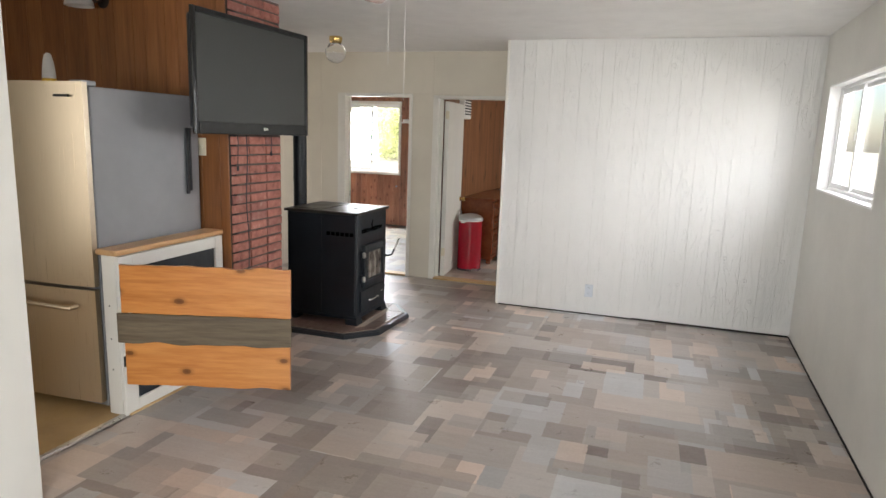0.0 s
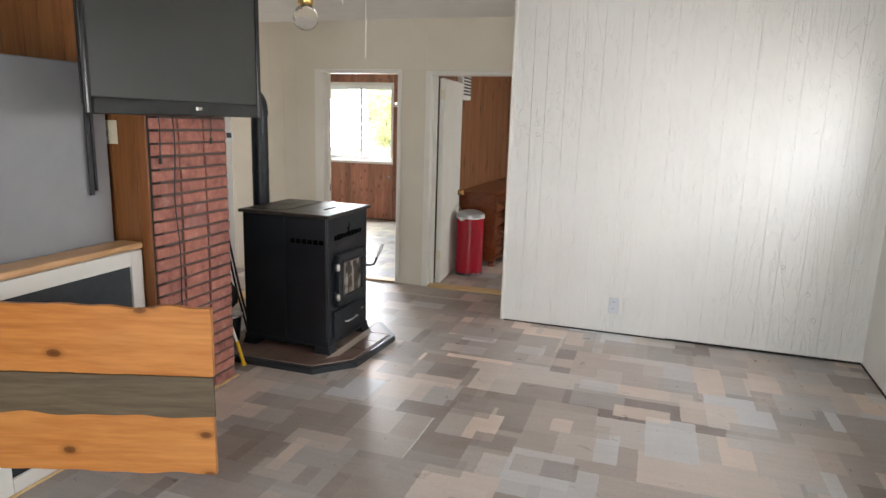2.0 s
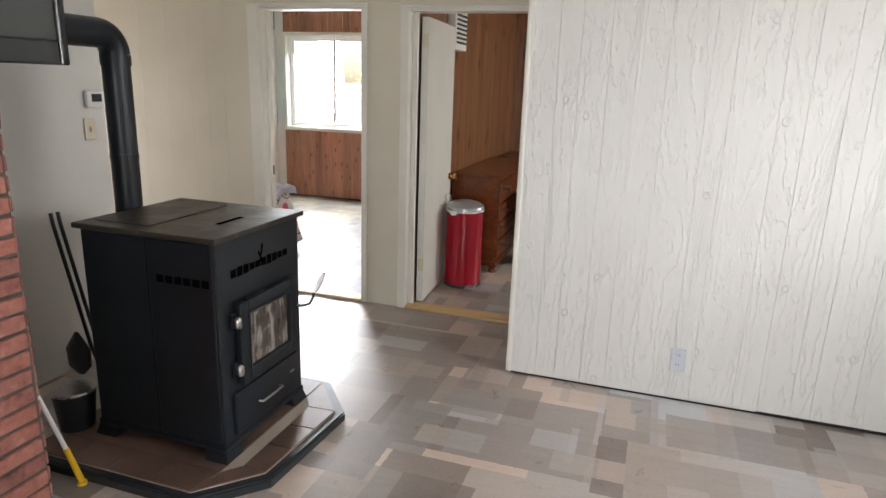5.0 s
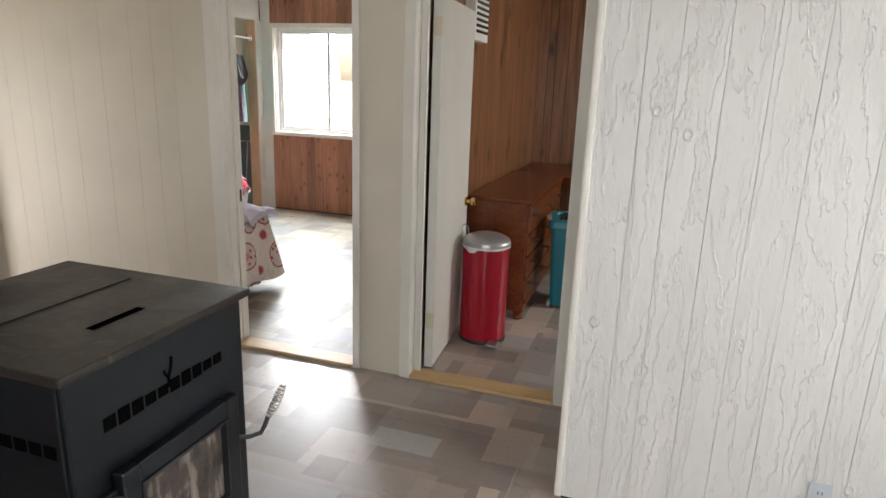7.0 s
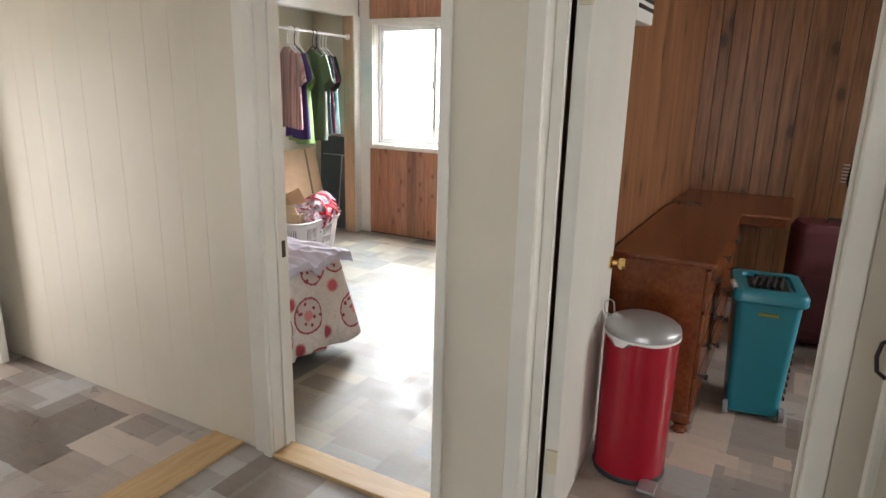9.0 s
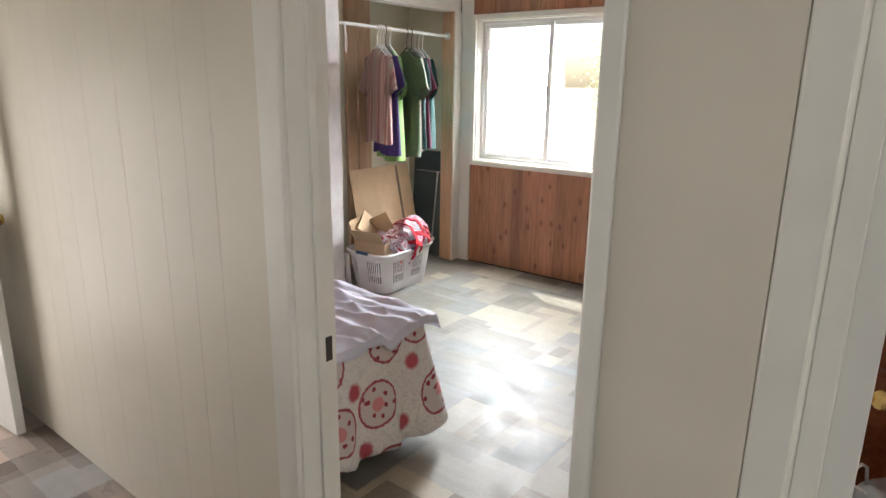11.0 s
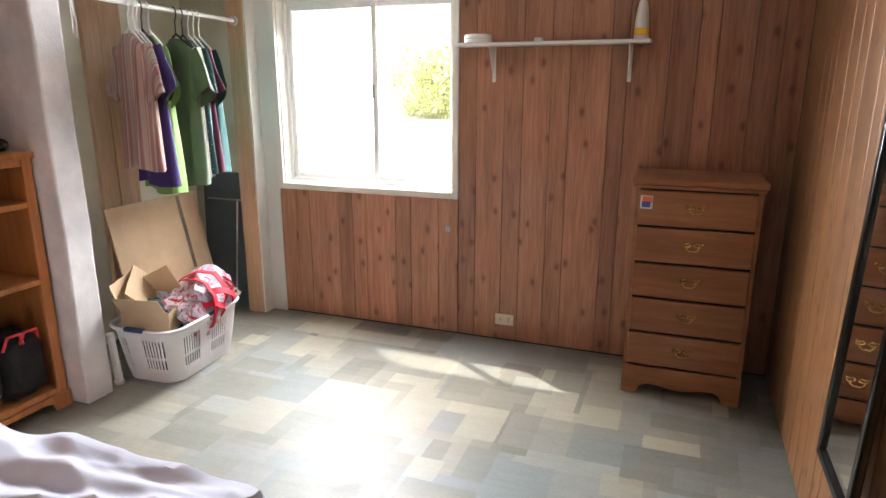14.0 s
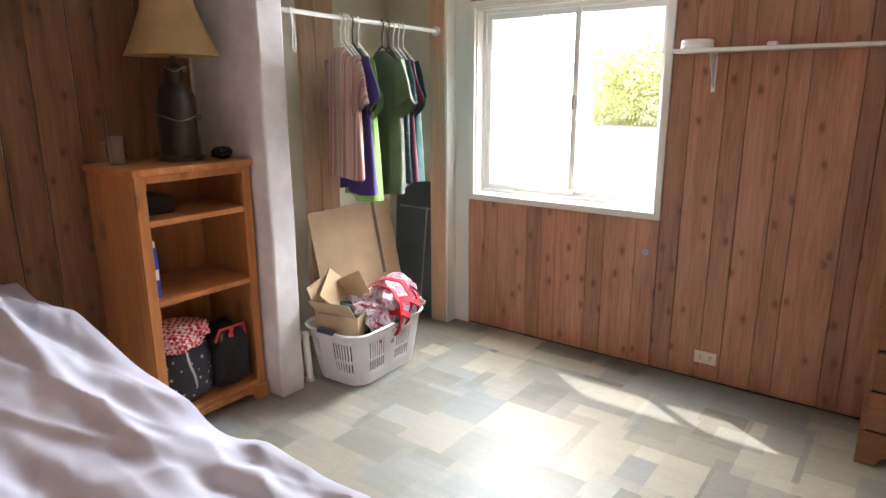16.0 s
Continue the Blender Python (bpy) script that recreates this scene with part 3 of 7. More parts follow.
window_unit("window_1", pose(BW[0], BY, BW[2]), BW[1] - BW[0], BW[3] - BW[2], 0.665, "white vinyl sliding window in the cedar wall")
bm = bmesh.new()
for x0, x1, z0, z1 in ((-5.407, BW[0] + 0.004, 0.895, 2.16), (BW[1] - 0.004, -4.102, 0.895, 2.16), (BW[0] + 0.004, BW[1] - 0.004, 0.895, BW[2] + 0.004), (BW[0] + 0.004, BW[1] - 0.004, BW[3] - 0.004, 2.16)):
    box(bm, x0, x1, BY - 0.022, BY - 0.0, z0, z1, 0.003)
for x0, x1, z0, z1 in ((BW[0], BW[0] + 0.012, BW[2], BW[3]), (BW[1] - 0.012, BW[1], BW[2], BW[3]), (BW[0], BW[1], BW[2], BW[2] + 0.012), (BW[0], BW[1], BW[3] - 0.012, BW[3])):
    box(bm, x0, x1, BY + 0.001, BY + 0.07, z0, z1)
setting("window_trim_1", bm, M_trim, "cream-painted window trim and reveal", "trim")
window_unit("window_2", rw.matrix_world @ pose(0, -0.33, 1.306, 0, 0, -90), 1.60, 0.794, 0.62, "white-framed sliding window in the side wall")
bm = bmesh.new()
for y0, y1, z0, z1 in ((-1.93, -1.918, 1.306, 2.10), (-0.342, -0.33, 1.306, 2.10), (-1.918, -0.342, 1.306, 1.318), (-1.918, -0.342, 2.088, 2.10)):
    box(bm, -0.004, 0.07, y0, y1, z0, z1)
wt = setting("window_trim_2", bm, M_vinylwhite, "white window reveal boards", "trim")
wt.matrix_world = rw.matrix_world.copy()

# outdoors
setting("roof_eave", solid(-6.6, 1.7, BY + 0.16, 10.85, 2.53, 2.63), M_white, "white-painted roof eave over the bedroom window", "eave")
M_ground = plain("dry_pale_ground", (0.58, 0.54, 0.42), 0.9, 0, 0.25, 3, 0.3)
setting("ground", solid(-400, 400, -400, 400, -0.55, -0.45), M_ground, "dry pale yard ground", "ground")

# glowing sheet added so that the view through the side window burns out to white
M_backglow, nt, b = mat_base("backdrop_glow", 1.0, 0, (0.8, 0.82, 0.84), 0.0)
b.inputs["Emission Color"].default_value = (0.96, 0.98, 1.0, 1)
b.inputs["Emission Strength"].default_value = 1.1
setting("backdrop", solid(70.0, 70.5, -70, 110, -0.5, 60.0), M_backglow, "added glowing sheet far outside the side window, for its blown-out view", "backdrop")

# ---- materials of the things ----
M_stove = plain("stove_black", (0.010, 0.014, 0.019), 0.36, 0, 0.4, 30, 0.05, 0.4)


def scuffed(name, color, bare, rough, amount):
    """Dark enamelled steel with rubbed bare patches and fine scratches."""
    m, nt, b = mat_base(name, rough)
    vec = coords(nt)
    big = noise_tex(nt, vec, 5.5, 7, 0.7, 0.8)
    thin = noise_tex(nt, coords(nt, (9, 70, 9)), 1.0, 5, 0.7, 0.6)
    k = maths(nt, 'ADD', maths(nt, 'MULTIPLY', big, 0.75), maths(nt, 'MULTIPLY', thin, 0.25))
    col = ramp(nt, noise_tex(nt, vec, 2.2, 4), [(0.3, tuple(c * 0.6 for c in color)), (0.7, tuple(c * 1.3 for c in color))])
    worn = ramp(nt, k, [(amount, (0, 0, 0)), (amount + 0.05, (0.55,) * 3), (amount + 0.14, (0.9,) * 3)])
    nt.links.new(mix(nt, worn, col, bare), b.inputs["Base Color"])
    nt.links.new(ramp(nt, k, [(0.35, (rough * 0.8,) * 3), (0.65, (rough * 1.5,) * 3)]), b.inputs["Roughness"])
    bump(nt, b, thin, 0.06, 0.003)
    return m


M_stovetop = scuffed("stove_top_worn", (0.034, 0.028, 0.022), (0.13, 0.105, 0.08), 0.36, 0.56)


def soot_mat():
    """Stove glass with pale ash smeared down a dark film."""
    m, nt, b = mat_base("sooty_glass", 0.16)
    smear = noise_tex(nt, coords(nt, (20, 20, 4.5)), 1.0, 5, 0.65, 0.5)
    blot = noise_tex(nt, coords(nt), 9, 4, 0.6)
    k = maths(nt, 'ADD', maths(nt, 'MULTIPLY', smear, 0.6), maths(nt, 'MULTIPLY', blot, 0.4))
    nt.links.new(ramp(nt, k, [(0.36, (0.025, 0.020, 0.018)), (0.48, (0.10, 0.082, 0.070)), (0.58, (0.26, 0.225, 0.195)), (0.72, (0.36, 0.32, 0.28))]), b.inputs["Base Color"])
    nt.links.new(ramp(nt, k, [(0.4, (0.10,) * 3), (0.6, (0.45,) * 3)]), b.inputs["Roughness"])
    return m


M_soot = soot_mat()
M_void = plain("black_void", (0.003, 0.003, 0.003), 0.95, spec=0.0)
M_tile = plain("brown_slate_tile", (0.17, 0.105, 0.082), 0.42, 0, 0.5, 26, 0.12)
M_grout = plain("grout", (0.42, 0.36, 0.30), 0.85)
M_mortar = plain("dark_mortar", (0.125, 0.10, 0.085), 0.95, 0, 0.3, 60, 0.5)
M_screen = plain("tv_screen", (0.050, 0.052, 0.050), 0.22, 0, 0.05, 10, 0.0)
M_gloss = plain("gloss_black_plastic", (0.010, 0.011, 0.012), 0.16, 0, 0.1)
M_plastic = plain("white_plastic", (0.82, 0.82, 0.80), 0.38, 0, 0.04)
M_bluewhite = plain("cool_white_plastic", (0.56, 0.60, 0.65), 0.3, 0, 0.04)
M_almond = plain("almond_plastic", (0.68, 0.62, 0.48), 0.4, 0, 0.05)
M_fridgeside = plain("grey_enamel", (0.29, 0.295, 0.315), 0.20, 0, 0.05, 90, 0.05)
M_chalk = plain("chalkboard", (0.020, 0.028, 0.036), 0.6, 0, 0.4, 20, 0.02)
M_gatewood = wood_mat("varnished_pine", (0.36, 0.11, 0.022), (0.57, 0.225, 0.058), (0.68, 0.32, 0.10), 0.28, "x", 0.6, 0.62, 5.0, 0.1, 0.30)
M_greywood = wood_mat("weathered_board", (0.055, 0.040, 0.025), (0.115, 0.085, 0.050), (0.18, 0.14, 0.09), 0.6, "x", 0.9, 0.3, 5.0, 0.1)
M_cap = wood_mat("cap_pine", (0.48, 0.25, 0.10), (0.62, 0.37, 0.17), (0.72, 0.47, 0.25), 0.35, "y", 0.7, 0.0, 3.0, 0.1)
M_maple = wood_mat("brown_maple", (0.19, 0.070, 0.027), (0.285, 0.115, 0.048), (0.36, 0.165, 0.074), 0.33, "x", 0.7, 0.0, 5.0, 0.12)
M_oak = wood_mat("honey_pine", (0.29, 0.098, 0.028), (0.45, 0.175, 0.054), (0.57, 0.255, 0.088), 0.38, "z", 0.6, 0.35, 5.0, 0.12)
M_cherry = wood_mat("cherry_desk", (0.095, 0.022, 0.008), (0.175, 0.048, 0.016), (0.26, 0.088, 0.032), 0.22, "y", 0.6, 0.0, 5.0, 0.1)
M_card = plain("cardboard", (0.46, 0.33, 0.20), 0.85, 0, 0.12, 60, 0.08)
M_redbin = plain("red_enamel", (0.35, 0.005, 0.020), 0.16, 0, 0.1, 20, 0.0)
M_teal = plain("teal_plastic", (0.018, 0.24, 0.33), 0.33, 0, 0.08, 40, 0.02)
M_maroon = plain("maroon_fabric", (0.085, 0.012, 0.018), 0.6, 0, 0.25, 90, 0.2)
M_blackcloth = plain("black_fabric", (0.012, 0.012, 0.014), 0.8, 0, 0.3, 120, 0.25)
M_greytable = plain("slate_plastic", (0.085, 0.115, 0.125), 0.5, 0, 0.12)
M_basket = plain("basket_plastic", (0.80, 0.80, 0.82), 0.33, 0, 0.05)
M_navy = plain("navy_plastic", (0.02, 0.05, 0.13), 0.4)
M_yellow = plain("yellow_plastic", (0.80, 0.48, 0.02), 0.4)
M_olive = plain("dull_yellow_lining", (0.30, 0.27, 0.03), 0.6)
M_blue = plain("blue_print", (0.02, 0.06, 0.42), 0.35)
M_orange = plain("orange_print", (0.80, 0.17, 0.05), 0.5)
M_red = plain("red_cloth", (0.55, 0.025, 0.045), 0.6, 0, 0.2)
M_cream = plain("lamp_shade_cloth", (0.42, 0.28, 0.12), 0.75, 0, 0.15, 90, 0.15)
M_bronze = plain("dark_bronze", (0.045, 0.038, 0.036), 0.42, 0.3, 0.6, 22, 0.4)
M_rope = plain("tarnished_gold", (0.30, 0.23, 0.15), 0.5, 0.3)
M_crystal = glass_mat("cut_glass")
M_crystal.node_tree.nodes["Principled BSDF"].inputs["IOR"].default_value = 1.45
M_crystal.node_tree.nodes["Principled BSDF"].inputs["Roughness"].default_value = 0.12
M_fanblade = wood_mat("fan_blade", (0.16, 0.06, 0.025), (0.26, 0.11, 0.05), (0.34, 0.16, 0.08), 0.35, "x", 0.8, 0, 3, 0.1)


def cloth(name, color, folds=0.5, rough=0.85):
    m, nt, b = mat_base(name, rough, 0, color)
    vec = coords(nt)
    big = noise_tex(nt, vec, 7, 4)
    fine = noise_tex(nt, vec, 260, 2)
    nt.links.new(ramp(nt, big, [(0.3, tuple(c * 0.86 for c in color)), (0.7, color)]), b.inputs["Base Color"])
    b.inputs["Sheen Weight"].default_value = 0.04
    bump(nt, b, fine, 0.25 * folds, 0.002)
    return m


def striped(name, stops, width, across="x"):
    """Cloth with stripes running down it."""
    m, nt, b = mat_base(name, 0.85)
    w = nt.nodes.new("ShaderNodeTexNoise")
    w.noise_dimensions = '1D'
    w.inputs["Scale"].default_value, w.inputs["Detail"].default_value = 1.0 / width, 1.0
    sep = nt.nodes.new("ShaderNodeSeparateXYZ")
    nt.links.new(coords(nt), sep.inputs[0])
    nt.links.new(sep.outputs["XYZ".index(across.upper())], w.inputs["W"])
    nt.links.new(ramp(nt, w.outputs["Fac"], stops), b.inputs["Base Color"])
    return m


def spotted(name, ground, spots, scale, size, soft=0.02):
    """Cloth with a print of scattered spots."""
    m, nt, b = mat_base(name, 0.75)
    v = nt.nodes.new("ShaderNodeTexVoronoi")
    v.inputs["Scale"].default_value = scale
    nt.links.new(coords(nt), v.inputs["Vector"])
    k = ramp(nt, v.outputs["Distance"], [(size, (1, 1, 1)), (size + soft, (0, 0, 0))])
    nt.links.new(mix(nt, k, ground, spots), b.inputs["Base Color"])
    return m


def brick_mat():
    m, nt, b = mat_base("red_brick", 0.85)
    vec = coords(nt, shuffle=20.0)
    big = noise_tex(nt, vec, 16, 5, 0.65)
    fine = noise_tex(nt, vec, 110, 4, 0.7)
    col = ramp(nt, big, [(0.26, (0.17, 0.075, 0.060)), (0.44, (0.38, 0.150, 0.115)), (0.60, (0.47, 0.205, 0.160)), (0.80, (0.62, 0.42, 0.36))])
    oi = nt.nodes.new("ShaderNodeObjectInfo")
    col = mix(nt, 1.0, col, ramp(nt, oi.outputs["Random"], [(0, (0.72, 0.74, 0.80)), (0.5, (1, 0.95, 0.92)), (1, (1, 1, 1))]), 'MULTIPLY')
    nt.links.new(col, b.inputs["Base Color"])
    bump(nt, b, fine, 0.5, 0.004)
    return m


M_brick = brick_mat()


def bedspread_mat():
    """White cotton printed with red medallions and faint grey scrolls, laid out by the cloth's own measure."""
    m, nt, b = mat_base("medallion_print", 0.85)
    tc = nt.nodes.new("ShaderNodeTexCoord")
    uv = tc.outputs["UV"]

    def cells(scale, shift, rand):
        mp = nt.nodes.new("ShaderNodeMapping")
        mp.inputs["Location"].default_value = shift
        nt.links.new(uv, mp.inputs["Vector"])
        v = nt.nodes.new("ShaderNodeTexVoronoi")
        v.voronoi_dimensions = '2D'
        v.inputs["Scale"].default_value, v.inputs["Randomness"].default_value = scale, rand
        w = nt.nodes.new("ShaderNodeTexNoise")
        w.inputs["Scale"].default_value = 60
        nt.links.new(uv, w.inputs["Vector"])
        mad = nt.nodes.new("ShaderNodeVectorMath")
        mad.operation = 'MULTIPLY_ADD'
        mad.inputs[1].default_value = (0.014, 0.014, 0)
        nt.links.new(w.outputs["Color"], mad.inputs[0])
        nt.links.new(mp.outputs[0], mad.inputs[2])
        nt.links.new(mad.outputs[0], v.inputs["Vector"])
        return v.outputs["Distance"]
    big = cells(3.6, (0.05, 0.02, 0), 0.35)
    small = cells(3.6, (0.19, 0.16, 0), 0.35)
    tiny = cells(17.0, (0, 0, 0), 0.9)
    grey = noise_tex(nt, uv, 22, 2, 0.5, 1.8)
    col = ramp(nt, grey, [(0.44, (0.80, 0.78, 0.77)), (0.49, (0.62, 0.62, 0.63)), (0.54, (0.80, 0.78, 0.77))])
    inner = ramp(nt, big, [(0.33, (1, 1, 1)), (0.335, (0, 0, 0))])
    col = mix(nt, inner, col, (0.66, 0.60, 0.60))
    dots = ramp(nt, tiny, [(0.14, (1, 1, 1)), (0.2, (0, 0, 0))])
    din = mix(nt, inner, (0, 0, 0), dots)
    col = mix(nt, din, col, (0.30, 0.035, 0.06))
    ring = ramp(nt, big, [(0.325, (0, 0, 0)), (0.335, (1, 1, 1)), (0.365, (1, 1, 1)), (0.375, (0, 0, 0))])
    col = mix(nt, ring, col, (0.36, 0.07, 0.10))
    core = ramp(nt, big, [(0.10, (1, 1, 1)), (0.12, (0, 0, 0))])
    col = mix(nt, core, col, (0.70, 0.28, 0.30))
    flower = ramp(nt, small, [(0.10, (1, 1, 1)), (0.16, (0, 0, 0))])
    col = mix(nt, flower, col, (0.46, 0.08, 0.11))
    nt.links.new(col, b.inputs["Base Color"])
    bump(nt, b, noise_tex(nt, uv, 300, 2), 0.15, 0.002)
    return m


M_spread = bedspread_mat()
M_sheet = cloth("white_sheet", (0.66, 0.68, 0.82), 1.0)

# ---- living room ----
def half_wall():
    root = thing("half_wall", pose(-2.655, 2.645, 0), "white half wall with chalkboard panel and pine cap", "half wall")
    L = 0.885
    part("body", solid(-0.05, 0.045, 0.0, L, 0.0, 0.925, 0.004), M_white, root)
    part("cap", solid(-0.07, 0.075, -0.02, L + 0.0, 0.926, 0.958, 0.008), M_cap, root, "pale pine cap board")
    part("chalkboard", solid(0.046, 0.052, 0.07, L - 0.06, 0.07, 0.86), M_chalk, root, "dark slate chalkboard")
    for x in ((0.002, 0.10, 0.0, 0.92), (L - 0.075, L - 0.002, 0.0, 0.92)):
        part("frame_board", solid(0.046, 0.066, x[0], x[1], x[2], x[3], 0.003), M_white, root)
    for z0, z1 in ((0.004, 0.075), (0.845, 0.92)):
        part("frame_board", solid(0.046, 0.065, 0.101, L - 0.076, z0, z1, 0.003), M_white, root)
    bm = bmesh.new()
    for z in (0.27, 0.45, 0.64):
        tube(bm, (-0.01, -0.001, z), (-0.01, 0.004, z), 0.005, 8)
    part("screw", bm, M_black, root)
    part("base_strip", solid(0.067, 0.08, 0.02, L, 0.0, 0.012, 0.003), M_piney, root)


half_wall()


def gate():
    d = Vector((-1.684, 2.915, 0)) - Vector((-2.575, 2.625, 0))
    root = thing("gate", Matrix.Translation((-2.575, 2.625, 0.215)) @ pose(0, 0, 0, 0, 0, math.degrees(math.atan2(d.y, d.x))), "low plank gate of varnished pine, standing open", "gate")
    n = d.length
    def board(z0, z1, x0, x1, y0, y1, m, label, seed):
        bm = bmesh.new()
        k = 22
        pts_lo = [(x0 + (x1 - x0) * i / k, z0 + (0.013 * noise.noise(Vector((i * 0.3, seed, 0))))) for i in range(k + 1)]
        pts_hi = [(x0 + (x1 - x0) * i / k, z1 + (0.013 * noise.noise(Vector((i * 0.3, seed + 5, 0))))) for i in range(k + 1)]
        prism(bm, pts_lo + pts_hi[::-1], y0, y1, "y")
        part("board", bm, m, root, label)
    board(0.405, 0.675, 0.02, n, -0.02, 0.002, M_gatewood, "varnished knotty pine board", 1.0)
    board(0.0, 0.245, 0.03, n - 0.005, -0.02, 0.002, M_gatewood, "varnished knotty pine board", 9.0)
    board(0.245, 0.408, 0.0, n + 0.004, -0.034, -0.0205, M_greywood, "weathered grey-brown board", 17.0)
    for x in (0.06, n - 0.12):
        part("batten", solid(x, x + 0.07, 0.003, 0.022, 0.02, 0.65, 0.003), M_gatewood, root)
    part("hinge", solid(0.005, 0.05, 0.003, 0.018, 0.52, 0.58, 0.002), M_black, root)
    part("hinge", solid(0.005, 0.05, 0.003, 0.018, 0.09, 0.15, 0.002), M_black, root)


gate()


def fridge():
    root = thing("refrigerator", pose(-3.15, 3.03, 0.006), "stainless bottom-freezer refrigerator with grey sides", "refrigerator")
    w, y0 = 0.41, -0.36
    part("cabinet", solid(-w, w, y0, 0.48, 0.02, 1.815, 0.008), M_fridgeside, root, "dark grey enamel body")
    for nm, z0, z1 in (("upper_door", 0.735, 1.835), ("freezer_drawer", 0.06, 0.715)):
        bm = bmesh.new()
        arc = [(-w + 2 * w * i / 14, y0 - 0.045 - 0.030 * math.sin(math.pi * i / 14)) for i in range(15)]
        prism(bm, arc + [(w, y0 - 0.012), (-w, y0 - 0.012)], z0, z1, "z")
        part(nm, bm, M_warmsteel, root, "brushed stainless door")
        part("gasket", solid(-w + 0.01, w - 0.01, y0 - 0.011, y0 - 0.001, z0 + 0.01, z1 - 0.01), M_black, root)
    bm = bmesh.new()
    rod(bm, [(-0.30, -0.43, 0.62), (-0.30, -0.475, 0.62), (-0.26, -0.48, 0.62), (0.26, -0.48, 0.62), (0.30, -0.475, 0.62), (0.30, -0.43, 0.62)], 0.013, 12)
    part("handle", bm, M_warmsteel, root, "bar handle")
    bm = bmesh.new()
    rod(bm, [(-0.34, -0.41, 0.84), (-0.34, -0.46, 0.84), (-0.34, -0.465, 0.9), (-0.34, -0.465, 1.6), (-0.34, -0.46, 1.66), (-0.34, -0.41, 1.66)], 0.013, 12)
    part("handle", bm, M_warmsteel, root, "bar handle")
    part("hinge_cover", solid(w - 0.09, w - 0.01, y0 - 0.04, y0 + 0.06, 1.816, 1.845, 0.006), M_fridgeside, root)
    part("badge", solid(w - 0.17, w - 0.07, y0 - 0.0725, y0 - 0.064, 1.755, 1.768), M_black, root, "dark maker's badge bar")
    for x in (-0.33, 0.33):
        part("foot", solid(x - 0.03, x + 0.03, -0.3, -0.24, 0.0, 0.021), M_black, root)


fridge()


def freshener(m, label):
    root = thing("air_freshener", m, label, "air freshener")
    bm = bmesh.new()
    lathe(bm, [(0.036, 0.0), (0.038, 0.012), (0.037, 0.02)], 24)
    part("base", bm, M_plastic, root)
    bm = bmesh.new()
    lathe(bm, [(0.037, 0.0205), (0.0365, 0.055)], 24)
    part("band", bm, M_yellow, root, "yellow gel band")
    bm = bmesh.new()
    lathe(bm, [(0.0365, 0.0555), (0.034, 0.10), (0.028, 0.15), (0.02, 0.185), (0.010, 0.198), (0.0, 0.2)], 24)
    part("cone", bm, M_plastic, root)


freshener(pose(-3.28, 2.90, 1.822), "white cone air freshener on the refrigerator")

root = thing("wall_lamp", pose(-3.60, 3.537, 2.44), "small wall lamp with white bell shade", "lamp")
bm = bmesh.new()
lathe(bm, [(0.05, 0.0), (0.052, -0.01), (0.03, -0.03)], 20)
bmesh.ops.rotate(bm, verts=bm.verts, matrix=Matrix.Rotation(radians(90), 3, 'X'))
bmesh.ops.translate(bm, verts=bm.verts, vec=(0.1, 0.0, 0))
part("back_plate", bm, M_bronze, root)
bm = bmesh.new()
lathe(bm, [(0.03, 0.05), (0.06, 0.03), (0.085, -0.02), (0.09, -0.05), (0.086, -0.05), (0.056, 0.02)], 24, (0, -0.10, 0))
part("shade", bm, M_plastic, root, "white glass bell shade")
bm = bmesh.new()
rod(bm, [(0.1, -0.02, 0), (0.1, -0.06, -0.02), (0.06, -0.10, 0.06), (0.0, -0.10, 0.06)], 0.010)
part("arm", bm, M_bronze, root)

root = thing("outlet", pose(-2.738, 3.5375, 1.50), "almond switch and outlet plate with black plug", "outlet")
part("plate", solid(-0.036, 0.036, -0.006, 0.0, -0.058, 0.058, 0.003), M_almond, root)
part("toggle", solid(0.004, 0.012, -0.016, -0.0062, -0.012, 0.012, 0.002), M_almond, root)
part("plug", solid(-0.05, -0.018, -0.045, -0.0062, -0.03, 0.012, 0.006), M_black, root)


def television():
    a, b = Vector((-2.47, 3.13, 1.588)), Vector((-2.41, 4.308, 1.591))
    d = b - a
    m = Matrix.Translation(a) @ pose(0, 0, 0, 0, 0, math.degrees(math.atan2(d.y, d.x)))
    root = thing("television", m, "large black flat television mounted on the brick chimney", "television")
    w, h = d.length, 0.725
    part("back_shell", solid(0.03, w - 0.03, 0.0, 0.055, 0.03, h - 0.03, 0.02), M_black, root)
    bm = bmesh.new()
    box(bm, 0, 0.032, -0.022, 0.0, 0, h, 0.005)
    box(bm, w - 0.032, w, -0.022, 0.0, 0, h, 0.005)
    box(bm, 0.033, w - 0.033, -0.022, 0.0, h - 0.034, h, 0.005)
    box(bm, 0.033, w - 0.033, -0.024, 0.0, 0, 0.075, 0.006)
    part("bezel", bm, M_gloss, root, "glossy black bezel")
    part("screen", solid(0.032, w - 0.032, -0.012, -0.001, 0.074, h - 0.033), M_screen, root, "dark matt screen")
    bm = bmesh.new()
    tube(bm, (w * 0.55, -0.0265, 0.038), (w * 0.55, -0.0235, 0.038), 0.011, 20)
    box(bm, w * 0.55 + 0.016, w * 0.55 + 0.034, -0.0262, -0.0238, 0.031, 0.046)
    part("badge", bm, M_steel, root, "small grey maker's badge")
    part("wall_bracket", solid(w * 0.55 - 0.12, w * 0.55 + 0.12, 0.056, 0.072, 0.2, 0.5, 0.003), M_black, root)
    part("bracket_arm", solid(w * 0.55 - 0.05, w * 0.55 + 0.05, 0.073, 0.084, 0.3, 0.4, 0.003), M_black, root)


television()

